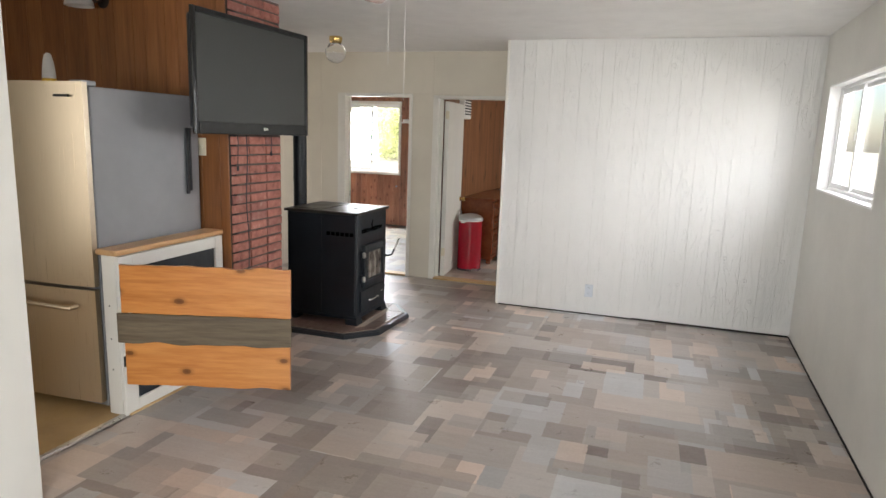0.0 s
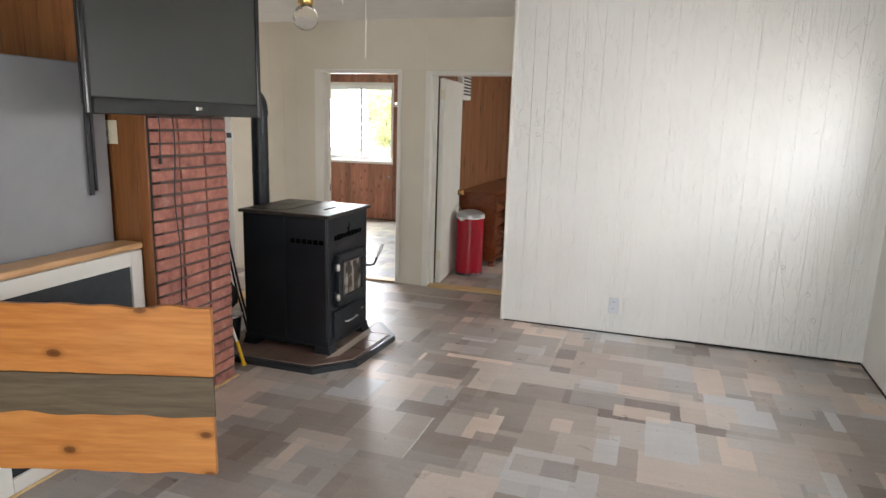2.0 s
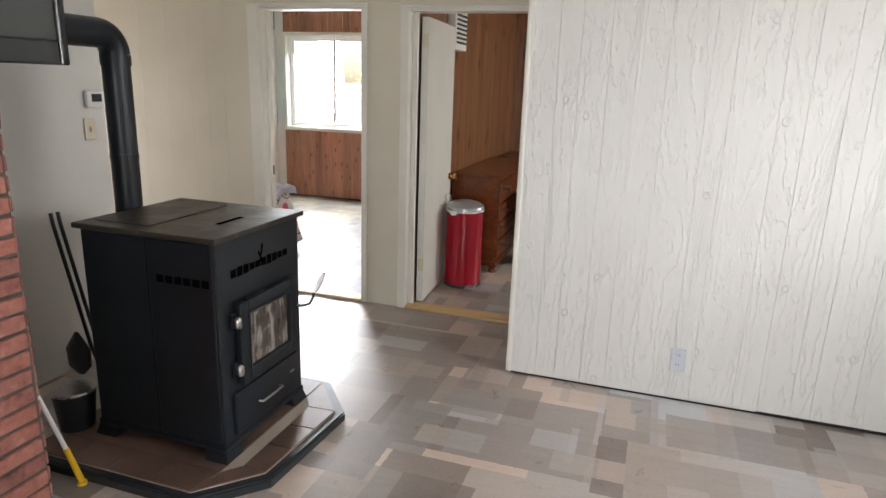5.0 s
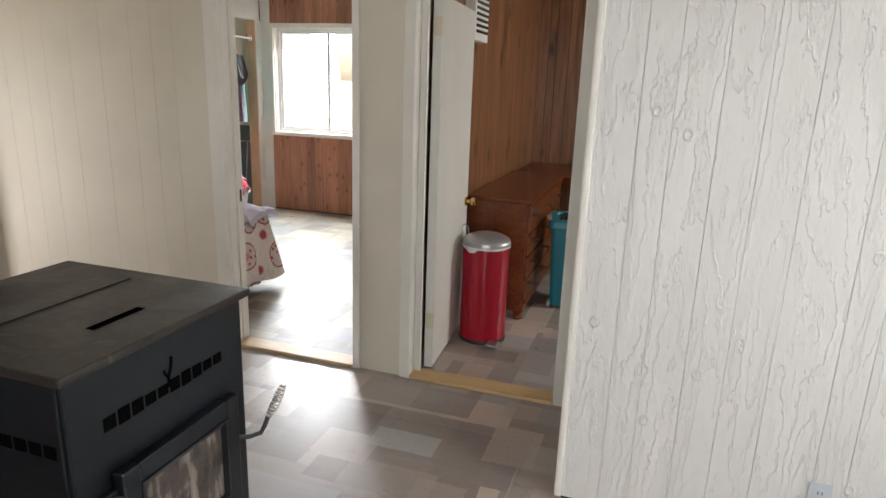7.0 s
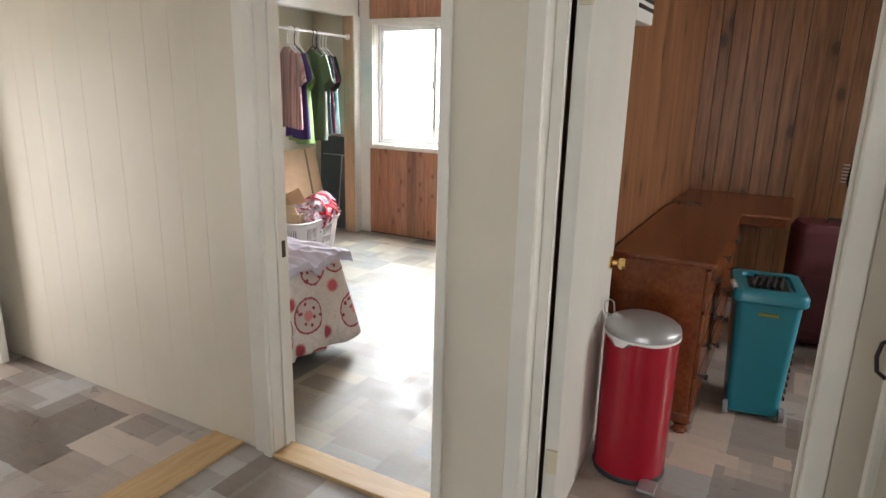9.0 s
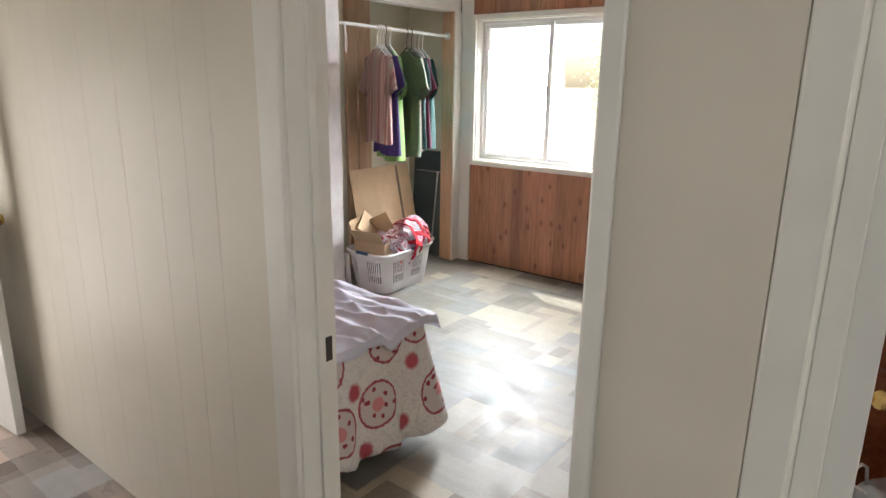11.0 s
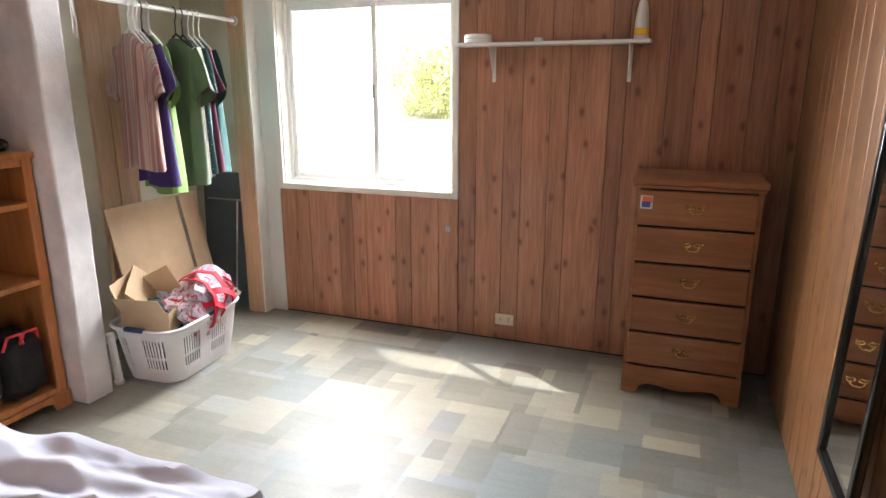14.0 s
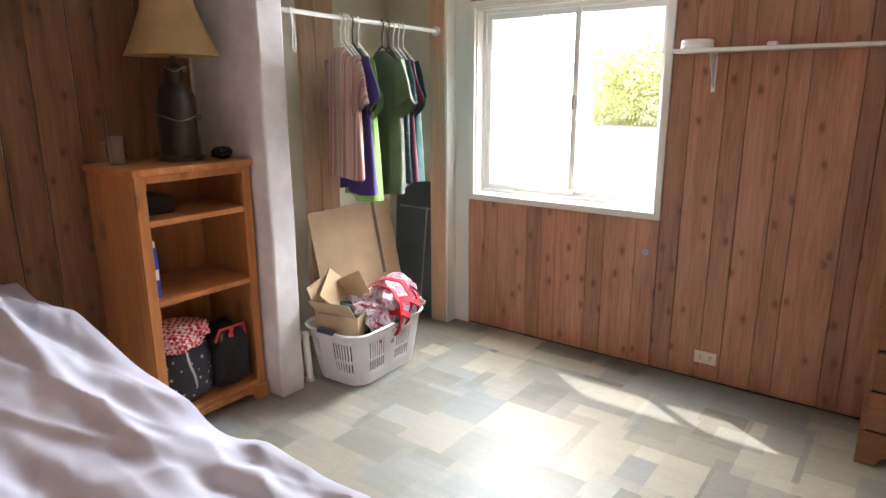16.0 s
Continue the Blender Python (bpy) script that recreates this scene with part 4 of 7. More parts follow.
root = thing("cable_cover", pose(-2.72, 3.40, 1.20), "black vertical cable cover hanging beside the refrigerator", "cable cover")
part("channel", solid(-0.012, 0.0, -0.03, -0.006, 0.0, 0.42, 0.003), M_black, root)
part("channel", solid(-0.010, 0.002, 0.0, 0.014, 0.02, 0.42, 0.003), M_black, root)

for k, (y, z0) in enumerate(((3.60, 1.38), (3.99, 1.47))):
    bm = bmesh.new()
    rod(bm, [(-2.505, y, 1.60), (-2.502, y + 0.004, 1.53), (-2.505, y, z0 + 0.02), (-2.505, y, z0)], 0.0026, 8)
    tube(bm, (-2.505, y, z0), (-2.505, y, z0 - 0.03), 0.008, 10)
    tagged(part("cable", bm, M_black), "short black cable hanging over the bricks", "cable")
bm = bmesh.new()
rod(bm, [(-2.508, 3.70 + 0.010 * math.sin(i * 0.45) + 0.03 * max(0, i - 18) / 16, 1.60 - i * 0.0425) for i in range(35)], 0.0032, 8)
tagged(part("cable", bm, M_black), "long black cable running down the brick", "cable")


# ---- stove and hearth ----
def hearth():
    root = thing("hearth", pose(0, 0, 0), "raised hearth pad of brown slate tiles with black edge", "hearth")
    out = [(-2.95, 4.352), (-2.10, 4.352), (-1.893, 4.575), (-1.862, 5.15), (-2.076, 5.405), (-2.95, 5.405)]
    bm = bmesh.new()
    prism(bm, out, 0.0, 0.040)
    bmesh.ops.bevel(bm, geom=[e for e in bm.edges if all(v.co.z > 0.03 for v in e.verts)], offset=0.008, segments=2, affect='EDGES')
    part("edging", bm, M_black, root, "black painted edge moulding")
    c = Vector((-2.45, 4.87))
    inner = [(c + (Vector(p) - c) * 0.93) for p in out]
    bm = bmesh.new()
    prism(bm, [tuple(p) for p in inner], 0.039, 0.043)
    part("grout_bed", bm, M_grout, root)

    def tile(poly):
        q = [Vector(p) for p in poly]
        m = sum(q, Vector((0, 0))) / len(q)
        bm = bmesh.new()
        prism(bm, [tuple(p + (m - p).normalized() * 0.004) for p in q], 0.0432, 0.049)
        part("tile", bm, M_tile, root)
    i0, i1, i2, i3, i4, i5 = inner
    st = [Vector((-2.93, 4.53)), Vector((-2.10, 4.53)), Vector((-2.04, 4.60)), Vector((-2.04, 5.12)), Vector((-2.10, 5.20)), Vector((-2.93, 5.20))]
    n = 4
    for k in range(n):
        a, b = k / n, (k + 1) / n
        tile([i0.lerp(i1, a), i0.lerp(i1, b), st[0].lerp(st[1], b), st[0].lerp(st[1], a)])
        tile([st[5].lerp(st[4], a), st[5].lerp(st[4], b), i5.lerp(i4, b), i5.lerp(i4, a)])
    tile([i1, i2, st[2], st[1]])
    for k in range(3):
        a, b = k / 3, (k + 1) / 3
        tile([i2.lerp(i3, a), i2.lerp(i3, b), st[2 + 1].lerp(st[2], 1 - b), st[2 + 1].lerp(st[2], 1 - a)])
    tile([i3, i4, st[4], st[3]])
    tile([st[0], st[1], st[4], st[5]])


hearth()


def stove():
    x0, x1, y0, y1 = -2.755, -2.115, 4.595, 5.185
    z0, z1 = 0.105, 0.965
    root = thing("wood_stove", pose(x0, y0, 0.049), "black steel pellet stove with glass door on the hearth", "stove")
    W, D = x1 - x0, y1 - y0
    z0, z1 = z0 - 0.049, z1 - 0.049
    part("body", solid(0, W, 0, D, z0, z1, 0.006), M_stove, root, "matt black steel body")
    part("top_plate", solid(-0.022, W + 0.022, -0.022, D + 0.022, z1 + 0.001, z1 + 0.024, 0.006), M_stovetop, root, "worn dark top plate")
    part("hopper_lid", solid(0.03, 0.30, 0.05, D - 0.05, z1 + 0.0245, z1 + 0.028, 0.001), M_stovetop, root)
    part("slot", solid(W - 0.145, W - 0.122, 0.20, 0.36, z1 + 0.0242, z1 + 0.0256), M_void, root)
    part("base_rail", solid(-0.006, W + 0.006, -0.006, D + 0.006, z0 - 0.012, z0 + 0.014, 0.004), M_stove, root)
    for sx in (0, 1):
        for sy in (0, 1):
            bm = bmesh.new()
            px, py = (W - 0.10 if sx else -0.005), (D - 0.10 if sy else -0.005)
            box(bm, px, px + 0.105, py, py + 0.105, 0.0, z0 - 0.012)
            for v in bm.verts:
                if v.co.z < 0.01:
                    v.co.x += 0.012 if sx else -0.012
                    v.co.y += 0.012 if sy else -0.012
            part("foot", bm, M_stove, root)
    # side panel with its seam and vents
    part("side_panel", solid(W * 0.52, W - 0.01, -0.008, 0.0005, z0 + 0.03, z1 - 0.004, 0.003), M_stove, root)
    part("side_panel", solid(0.01, W * 0.505, -0.006, 0.0005, z0 + 0.03, z1 - 0.004, 0.003), M_stove, root)
    for k in range(6):
        part("vent", solid(W * 0.58 + k * 0.042, W * 0.58 + k * 0.042 + 0.033, -0.0095, -0.0075, z1 - 0.175, z1 - 0.145), M_void, root)
    # front, facing the room
    for k in range(10):
        h = 0.018 + 0.006 * math.sin(k * 1.3)
        part("vent", solid(W - 0.0005, W + 0.0015, 0.09 + k * 0.041, 0.09 + k * 0.041 + 0.034, z1 - 0.150 - h / 2, z1 - 0.135 + h / 2), M_void, root)
    bm = bmesh.new()
    rod(bm, [(W + 0.001, 0.29, z1 - 0.14), (W + 0.001, 0.292, z1 - 0.115), (W + 0.001, 0.302, z1 - 0.09), (W + 0.001, 0.305, z1 - 0.065)], 0.004, 8)
    rod(bm, [(W + 0.001, 0.29, z1 - 0.115), (W + 0.001, 0.28, z1 - 0.10), (W + 0.001, 0.278, z1 - 0.092)], 0.004, 8)
    part("sprig_cutout", bm, M_void, root)
    dz0, dz1, dy0, dy1 = 0.30, 0.655, 0.095, D - 0.075
    t = 0.052
    door = part("door", solid(W + 0.001, W + 0.034, dy0, dy0 + t, dz0, dz1, 0.005), M_stove, root, "black cast door frame")
    part("stile", solid(W + 0.001, W + 0.034, dy1 - t, dy1, dz0, dz1, 0.005), M_stove, door)
    for z in (dz0, dz1 - t):
        part("rail", solid(W + 0.001, W + 0.033, dy0 + t, dy1 - t, z, z + t, 0.004), M_stove, door)
    part("glass", solid(W + 0.008, W + 0.016, dy0 + t - 0.004, dy1 - t + 0.004, dz0 + t - 0.004, dz1 - t + 0.004), M_soot, door, "sooty glass pane")
    bm = bmesh.new()
    g = 0.010
    for y in (dy0 + t, dy1 - t - g):
        box(bm, W + 0.017, W + 0.0365, y, y + g, dz0 + t, dz1 - t)
    for z in (dz0 + t, dz1 - t - g):
        box(bm, W + 0.017, W + 0.0365, dy0 + t + g, dy1 - t - g, z, z + g)
    part("glass_retainer", bm, M_black, door, "thin dark metal retainer")
    for z in (dz0 + 0.055, dz1 - 0.095):
        bm = bmesh.new()
        lathe(bm, [(0.0, -0.005), (0.012, 0.0), (0.0155, 0.006), (0.0155, 0.034), (0.012, 0.042), (0.006, 0.046), (0.0, 0.048)], 16, (W + 0.03, dy0 - 0.014, z))
        part("hinge", bm, M_steel, door, "polished hinge knuckle")
        part("hinge_plate", solid(W + 0.0015, W + 0.016, dy0 - 0.03, dy0 + 0.002, z - 0.01, z + 0.055, 0.003), M_stove, door)
    bm = bmesh.new()
    rod(bm, [(W + 0.02, dy1 - 0.01, 0.515), (W + 0.05, dy1 + 0.02, 0.508), (W + 0.072, dy1 + 0.045, 0.512), (W + 0.080, dy1 + 0.055, 0.532), (W + 0.088, dy1 + 0.062, 0.562)], 0.007, 10)
    part("latch_bar", bm, M_black, door)
    bm = bmesh.new()
    s, e = Vector((W + 0.088, dy1 + 0.062, 0.557)), Vector((W + 0.128, dy1 + 0.088, 0.660))
    ax = (e - s).normalized()
    u = ax.orthogonal().normalized()
    v = ax.cross(u)
    rod(bm, [s.lerp(e, i / 90) + (0.007 + 0.006 * math.sin(math.pi * i / 90)) * (math.cos(i * 0.7) * u + math.sin(i * 0.7) * v) for i in range(91)], 0.0028, 6)
    part("coil_handle", bm, M_steel, door, "steel coil spring handle")
    part("ash_drawer", solid(W + 0.0005, W + 0.014, 0.06, D - 0.05, z0 + 0.035, 0.275, 0.005), M_stove, root)
    bm = bmesh.new()
    rod(bm, [(W + 0.014, 0.22, 0.17), (W + 0.034, 0.225, 0.172), (W + 0.036, 0.30, 0.172), (W + 0.034, 0.375, 0.172), (W + 0.014, 0.38, 0.17)], 0.005, 8)
    part("drawer_pull", bm, M_steel, root, "bent steel pull")
    part("maker_badge", solid(W + 0.0142, W + 0.0155, D - 0.12, D - 0.085, 0.19, 0.20), M_steel, root)


stove()

bm = bmesh.new()
tube(bm, (-2.845, 4.95, 0.05), (-2.845, 4.95, 1.64), 0.058, 28)
tube(bm, (-2.845, 4.95, 1.20), (-2.845, 4.95, 1.225), 0.0605, 28)
tube(bm, (-2.845, 4.95, 1.60), (-2.845, 4.95, 1.645), 0.0625, 28)
elbow = [(-2.845, 4.95 - 0.085 * (1 - math.cos(a)), 1.645 + 0.085 * math.sin(a)) for a in [math.pi / 2 * i / 6 for i in range(7)]]
rod(bm, elbow + [(-2.84, 4.6, 1.73), (-2.80, 4.10, 1.73)], 0.0605, 28)
tagged(part("stove_pipe", bm, M_stove), "matt black stove pipe with elbow into the chimney", "stove pipe")

root = thing("fire_tool_set", pose(-2.93, 4.72, 0.049), "black iron fire shovel and poker leaning behind the stove", "fire tools")
for dy in (0.0, 0.035):
    bm = bmesh.new()
    rod(bm, [(0.03, 0.09 + dy, 0.0), (0.0, 0.02 + dy, 0.32), (-0.09, -0.02 + dy, 0.88), (-0.095, -0.022 + dy, 0.93)], 0.008, 8)
    part("tool", bm, M_black, root)
bm = bmesh.new()
lathe(bm, [(0.02, 0.0), (0.06, 0.04), (0.065, 0.12), (0.03, 0.17), (0.01, 0.20)], 18, (-0.02, -0.03, 0.20), 0.5)
part("shovel_head", bm, M_black, root)
root = thing("ash_bucket", pose(-2.90, 4.60, 0.049), "small dark galvanised ash bucket beside the stove", "bucket")
bm = bmesh.new()
lathe(bm, [(0.07, 0.0), (0.088, 0.17), (0.093, 0.175), (0.093, 0.182), (0.086, 0.178), (0.068, 0.01)], 28)
part("pail", bm, M_black, root)
bm = bmesh.new()
lathe(bm, [(0.0935, 0.172), (0.0955, 0.178), (0.0935, 0.184)], 28)
part("rim", bm, M_steel, root, "bright steel rim")
root = thing("hearth_brush", pose(-2.605, 4.32, 0.0), "short brush with white shaft and yellow grip leaning on brick", "brush")
bm = bmesh.new()
rod(bm, [(0.012, 0.012, 0.012), (-0.012, -0.02, 0.17)], 0.012, 10)
part("grip", bm, M_yellow, root, "yellow plastic grip")
bm = bmesh.new()
rod(bm, [(-0.012, -0.021, 0.171), (-0.055, -0.075, 0.42)], 0.009, 10)
part("shaft", bm, M_plastic, root, "white plastic shaft")
bm = bmesh.new()
tube(bm, (0.012, 0.012, 0.0), (0.012, 0.012, 0.011), 0.018, 12)
part("foot", bm, M_yellow, root)

# ---- small fixtures ----
root = thing("outlet", pose(-0.365, WY - 0.0045, 0.232), "white duplex outlet on the embossed wall", "outlet")
part("plate", solid(-0.037, 0.037, -0.010, 0.0, -0.06, 0.06, 0.003), M_bluewhite, root)
for z in (-0.026, 0.026):
    bm = bmesh.new()
    tube(bm, (0, -0.0125, z), (0, -0.0098, z), 0.0175, 18)
    part("receptacle", bm, M_bluewhite, root)
    bm = bmesh.new()
    for x in (-0.007, 0.006):
        box(bm, x - 0.0015, x + 0.0015, -0.0132, -0.0124, z - 0.003, z + 0.008)
    part("slot", bm, M_black, root)

root = thing("thermostat", pose(-3.469, 5.40, 1.43), "white wall thermostat with small grey display", "thermostat")
part("case", solid(0.0, 0.025, -0.06, 0.06, -0.045, 0.045, 0.008), M_plastic, root)
part("display", solid(0.0252, 0.0262, -0.03, 0.035, -0.012, 0.028), M_chalk, root)
root = thing("light_switch", pose(-3.469, 5.36, 1.275), "almond light switch plate under the thermostat", "switch")
part("plate", solid(0.0, 0.006, -0.036, 0.036, -0.058, 0.058, 0.003), M_almond, root)
part("toggle", solid(0.006, 0.018, -0.005, 0.005, -0.012, 0.012, 0.002), M_almond, root)

root = thing("ceiling_lamp", pose(-2.86, 5.63, H), "brass ceiling lamp with ribbed glass globe", "lamp")
bm = bmesh.new()
lathe(bm, [(0.060, 0.0), (0.062, -0.02), (0.055, -0.055), (0.05, -0.06)], 28)
part("holder", bm, M_brass, root, "brass holder")
bm = bmesh.new()
prof = [(0.052, -0.058)]
for i in range(1, 12):
    a = math.pi * i / 12
    prof.append((0.098 * math.sin(0.45 + a * (1 - 0.45 / math.pi)), -0.145 + 0.098 * math.cos(0.45 + a * (1 - 0.45 / math.pi))))
prof.append((0.0, -0.243))
lathe(bm, prof, 36)
for v in bm.verts:
    r = math.hypot(v.co.x, v.co.y)
    if r > 0.02:
        k = 1 + 0.03 * math.cos(9 * math.atan2(v.co.y, v.co.x) + v.co.z * 60)
        v.co.x, v.co.y = v.co.x * k, v.co.y * k
part("globe", bm, M_crystal, root, "ribbed clear glass globe")


def fan():
    root = thing("ceiling_fan", pose(-1.10, 2.92, H), "ceiling fan with brown blades and pull cords", "ceiling fan")
    bm = bmesh.new()
    lathe(bm, [(0.07, 0.0), (0.07, -0.03), (0.02, -0.05), (0.02, -0.10), (0.09, -0.11), (0.10, -0.18), (0.06, -0.21), (0.0, -0.215)], 28)
    part("motor", bm, M_brass, root, "brass motor housing")
    for k in range(5):
        a = radians(72 * k + 54)
        m = Matrix.Rotation(a, 4, 'Z') @ Matrix.Rotation(radians(10), 4, 'X')
        bm = bmesh.new()
        prism(bm, [(0.18, -0.05), (0.65, -0.068), (0.69, -0.05), (0.70, 0.0), (0.69, 0.05), (0.65, 0.068), (0.18, 0.05)], -0.004, 0.004)
        bmesh.ops.transform(bm, matrix=Matrix.Translation((0, 0, -0.14)) @ m, verts=bm.verts)
        part("blade", bm, M_fanblade, root)
        bm = bmesh.new()
        box(bm, 0.08, 0.20, -0.012, 0.012, -0.006, 0.0)
        bmesh.ops.transform(bm, matrix=Matrix.Translation((0, 0, -0.145)) @ m, verts=bm.verts)
        part("blade_arm", bm, M_brass, root)
    for x, y, z in ((-0.055, 0.03, -0.55), (0.05, -0.02, -0.72)):
        bm = bmesh.new()
        rod(bm, [(x, y, -0.20), (x, y, z)], 0.0011, 6)
        part("pull_cord", bm, M_plastic, root, "thin white pull cord")


fan()

# ---- entry and hall ----
def knob(parent, m, mat, label="round brass knob"):
    bm = bmesh.new()
    lathe(bm, [(0.028, 0.0), (0.028, 0.006), (0.012, 0.012), (0.011, 0.03), (0.024, 0.04), (0.028, 0.052), (0.022, 0.064), (0.0, 0.068)], 20)
    bmesh.ops.transform(bm, matrix=m, verts=bm.verts)
    return part("knob", bm, mat, parent, label)


def entry_door():
    root = thing("door_entry", pose(-5.885, 6.535, 0.01, 0, 0, 4.5), "worn white panelled outer door standing open", "door")
    w = 0.70
    for x0, x1, z0, z1 in ((0, 0.10, 0, 2.0), (w - 0.10, w, 0, 2.0), (0.10, w - 0.10, 0, 0.2), (0.10, w - 0.10, 0.88, 1.02), (0.10, w - 0.10, 1.88, 2.0)):
        part("stile" if z1 - z0 > 1.5 else "rail", solid(x0, x1, 0.0, 0.04, z0, z1, 0.003), M_white, root)
    for z0, z1 in ((0.205, 0.37), (0.385, 0.55), (0.565, 0.71), (0.725, 0.875)):
        part("panel", solid(0.102, w - 0.102, 0.010, 0.030, z0, z1, 0.006), M_white, root)
    g = part("pane", solid(0.098, w - 0.098, 0.018, 0.022, 1.022, 1.878), M_glass, root, "clear door glass")
    g.visible_shadow = False
    knob(root, pose(w - 0.055, 0.0, 0.99, 90, 0, 0), M_brass)
    knob(root, pose(w - 0.055, 0.04, 0.99, -90, 0, 0), M_brass)
    part("latch_plate", solid(w - 0.001, w + 0.002, 0.012, 0.030, 0.93, 1.05), M_brass, root)


entry_door()

# mirrored cupboard door on the short return wall, hung on it
root = thing("mirror_door", pose(-1.246, 6.04, 0.0), "narrow cream cupboard door with a mirror panel", "cupboard door")
w, h = 0.62, 2.02
bm = bmesh.new()
box(bm, -0.020, 0.0, 0.0, 0.06, 0.03, h, 0.004)
box(bm, -0.020, 0.0, w - 0.06, w, 0.03, h, 0.004)
box(bm, -0.020, 0.0, 0.06, w - 0.06, 0.03, 0.10, 0.004)
box(bm, -0.020, 0.0, 0.06, w - 0.06, h - 0.08, h, 0.004)
part("frame", bm, M_trim, root)
part("mirror_panel", solid(-0.010, -0.006, 0.058, w - 0.058, 0.098, h - 0.078), M_mirror, root, "silvered mirror")
bm = bmesh.new()
rod(bm, [(-0.020, w - 0.03, 0.93), (-0.040, w - 0.03, 0.945), (-0.046, w - 0.03, 0.98), (-0.040, w - 0.03, 1.015), (-0.020, w - 0.03, 1.03)], 0.005, 8)
part("pull", bm, M_bronze, root, "dark iron pull")

# strike plate in the bedroom door lining
tagged(part("strike_plate", solid(BD[0] + 0.018, BD[0] + 0.021, HY + 0.080, HY + 0.108, 0.865, 0.935, 0.001), M_bronze), "small steel strike plate in the door lining", "strike plate")


def flush_door(name, m, w, label, mat, knob_mat, both=True):
    """A flush door leaf hung at the origin, running along +x."""
    root = thing(name, m, label, "door")
    part("leaf", solid(0.0, w, -0.018, 0.030, 0.012, 1.995, 0.003), mat, root)
    knob(root, pose(w - 0.06, -0.018, 0.85, 90, 0, 0), knob_mat)
    if both:
        knob(root, pose(w - 0.06, 0.018, 0.85, -90, 0, 0), knob_mat)
    part("latch_plate", solid(w - 0.001, w + 0.0015, -0.011, 0.011, 0.80, 0.90), M_brass, root)
    for z in (0.25, 1.80):
        part("hinge", solid(-0.014, 0.002, -0.020, 0.020, z, z + 0.09, 0.002), M_almond, root, "painted butt hinge")
    return root


flush_door("door_office", pose(-2.117, HY + 0.14, 0, 0, 0, 94.0), 0.76, "flush white office door standing open", M_white, M_brass, False)


def bedroom_door():
    """A panelled leaf hung on the room side of its lining, running along +x from the hinges."""
    root = thing("door_bedroom", pose(-2.505, HY + 0.142, 0, 0, 0, 87.7), "white panelled bedroom door standing open", "door")
    w, h, st = 0.715, 1.995, 0.13
    part("panel", solid(st - 0.01, w - st + 0.01, -0.008, 0.008, 0.20, h - 0.10, 0.0), M_aged, root)
    for x0, x1, z0, z1 in ((0, st, 0.012, h), (w - st, w, 0.012, h)):
        part("stile", solid(x0, x1, -0.018, 0.018, z0, z1, 0.003), M_aged, root)
    for z0, z1 in ((0.012, 0.21), (0.86, 1.0), (h - 0.12, h)):
        part("rail", solid(st + 0.0005, w - st - 0.0005, -0.0175, 0.0175, z0, z1, 0.003), M_aged, root)
    knob(root, pose(w - 0.06, -0.018, 0.85, 90, 0, 0), M_steel, "worn steel knob")
    knob(root, pose(w - 0.06, 0.018, 0.85, -90, 0, 0), M_steel, "worn steel knob")
    part("latch_plate", solid(w - 0.001, w + 0.0015, -0.011, 0.011, 0.80, 0.90), M_brass, root)
    for z in (0.25, 1.80):
        part("hinge", solid(-0.014, 0.002, -0.016, 0.016, z, z + 0.09, 0.002), M_almond, root, "painted butt hinge")


bedroom_door()

# ---- office ----
root = thing("wall_vent", pose(-2.224, 7.635, 1.83), "white louvred wall vent box in the office", "vent")
part("case", solid(0.0, 0.07, 0.0, 0.30, 0.0, 0.30, 0.006), M_plastic, root)
for k in range(7):
    part("slat", solid(0.071, 0.075, 0.02, 0.28, 0.05 + k * 0.034, 0.066 + k * 0.034), M_black, root)


def pedal_bin():
    root = thing("pedal_bin", pose(-1.965, 7.445, 0.0), "tall red pedal bin with steel lid", "bin")
    r = 0.146
    bm = bmesh.new()
    lathe(bm, [(r + 0.002, 0.0), (r + 0.004, 0.012), (r, 0.022)], 48)
    part("base_ring", bm, M_black, root)
    bm = bmesh.new()
    lathe(bm, [(r, 0.0225), (r, 0.612), (r - 0.003, 0.616)], 48)
    part("drum", bm, M_redbin, root, "glossy red enamel drum")
    bm = bmesh.new()
    lathe(bm, [(r + 0.004, 0.619), (r + 0.004, 0.640), (r, 0.648), (r * 0.9, 0.660), (r * 0.7, 0.674), (r * 0.4, 0.686), (0.0, 0.691)], 48)
    part("lid", bm, M_binlid, root, "domed brushed steel lid")
    bm = bmesh.new()
    lathe(bm, [(r + 0.0050, 0.609), (r + 0.0060, 0.6182), (r + 0.002, 0.6185)], 48)
    for v in bm.verts:
        a = math.atan2(v.co.y, v.co.x)
        if v.co.z < 0.612:
            v.co.z -= 0.004 * (0.5 + 0.5 * math.sin(a * 5)) + (0.022 if -2.1 < a < -1.75 else 0)
    part("liner_edge", bm, M_plastic, root, "white bin liner edge")
    bm = bmesh.new()
    rod(bm, [(-0.12, -0.02, 0.66), (-0.15, -0.03, 0.68), (-0.155, -0.03, 0.72), (-0.14, -0.01, 0.73), (-0.13, 0.02, 0.71), (-0.125, 0.03, 0.66)], 0.004, 8)
    part("carry_handle", bm, M_steel, root)
    bm = bmesh.new()
    box(bm, 0.075, 0.145, -0.195, -0.105, 0.018, 0.030, 0.005)
    part("pedal", bm, M_binlid, root, "steel foot pedal")


pedal_bin()


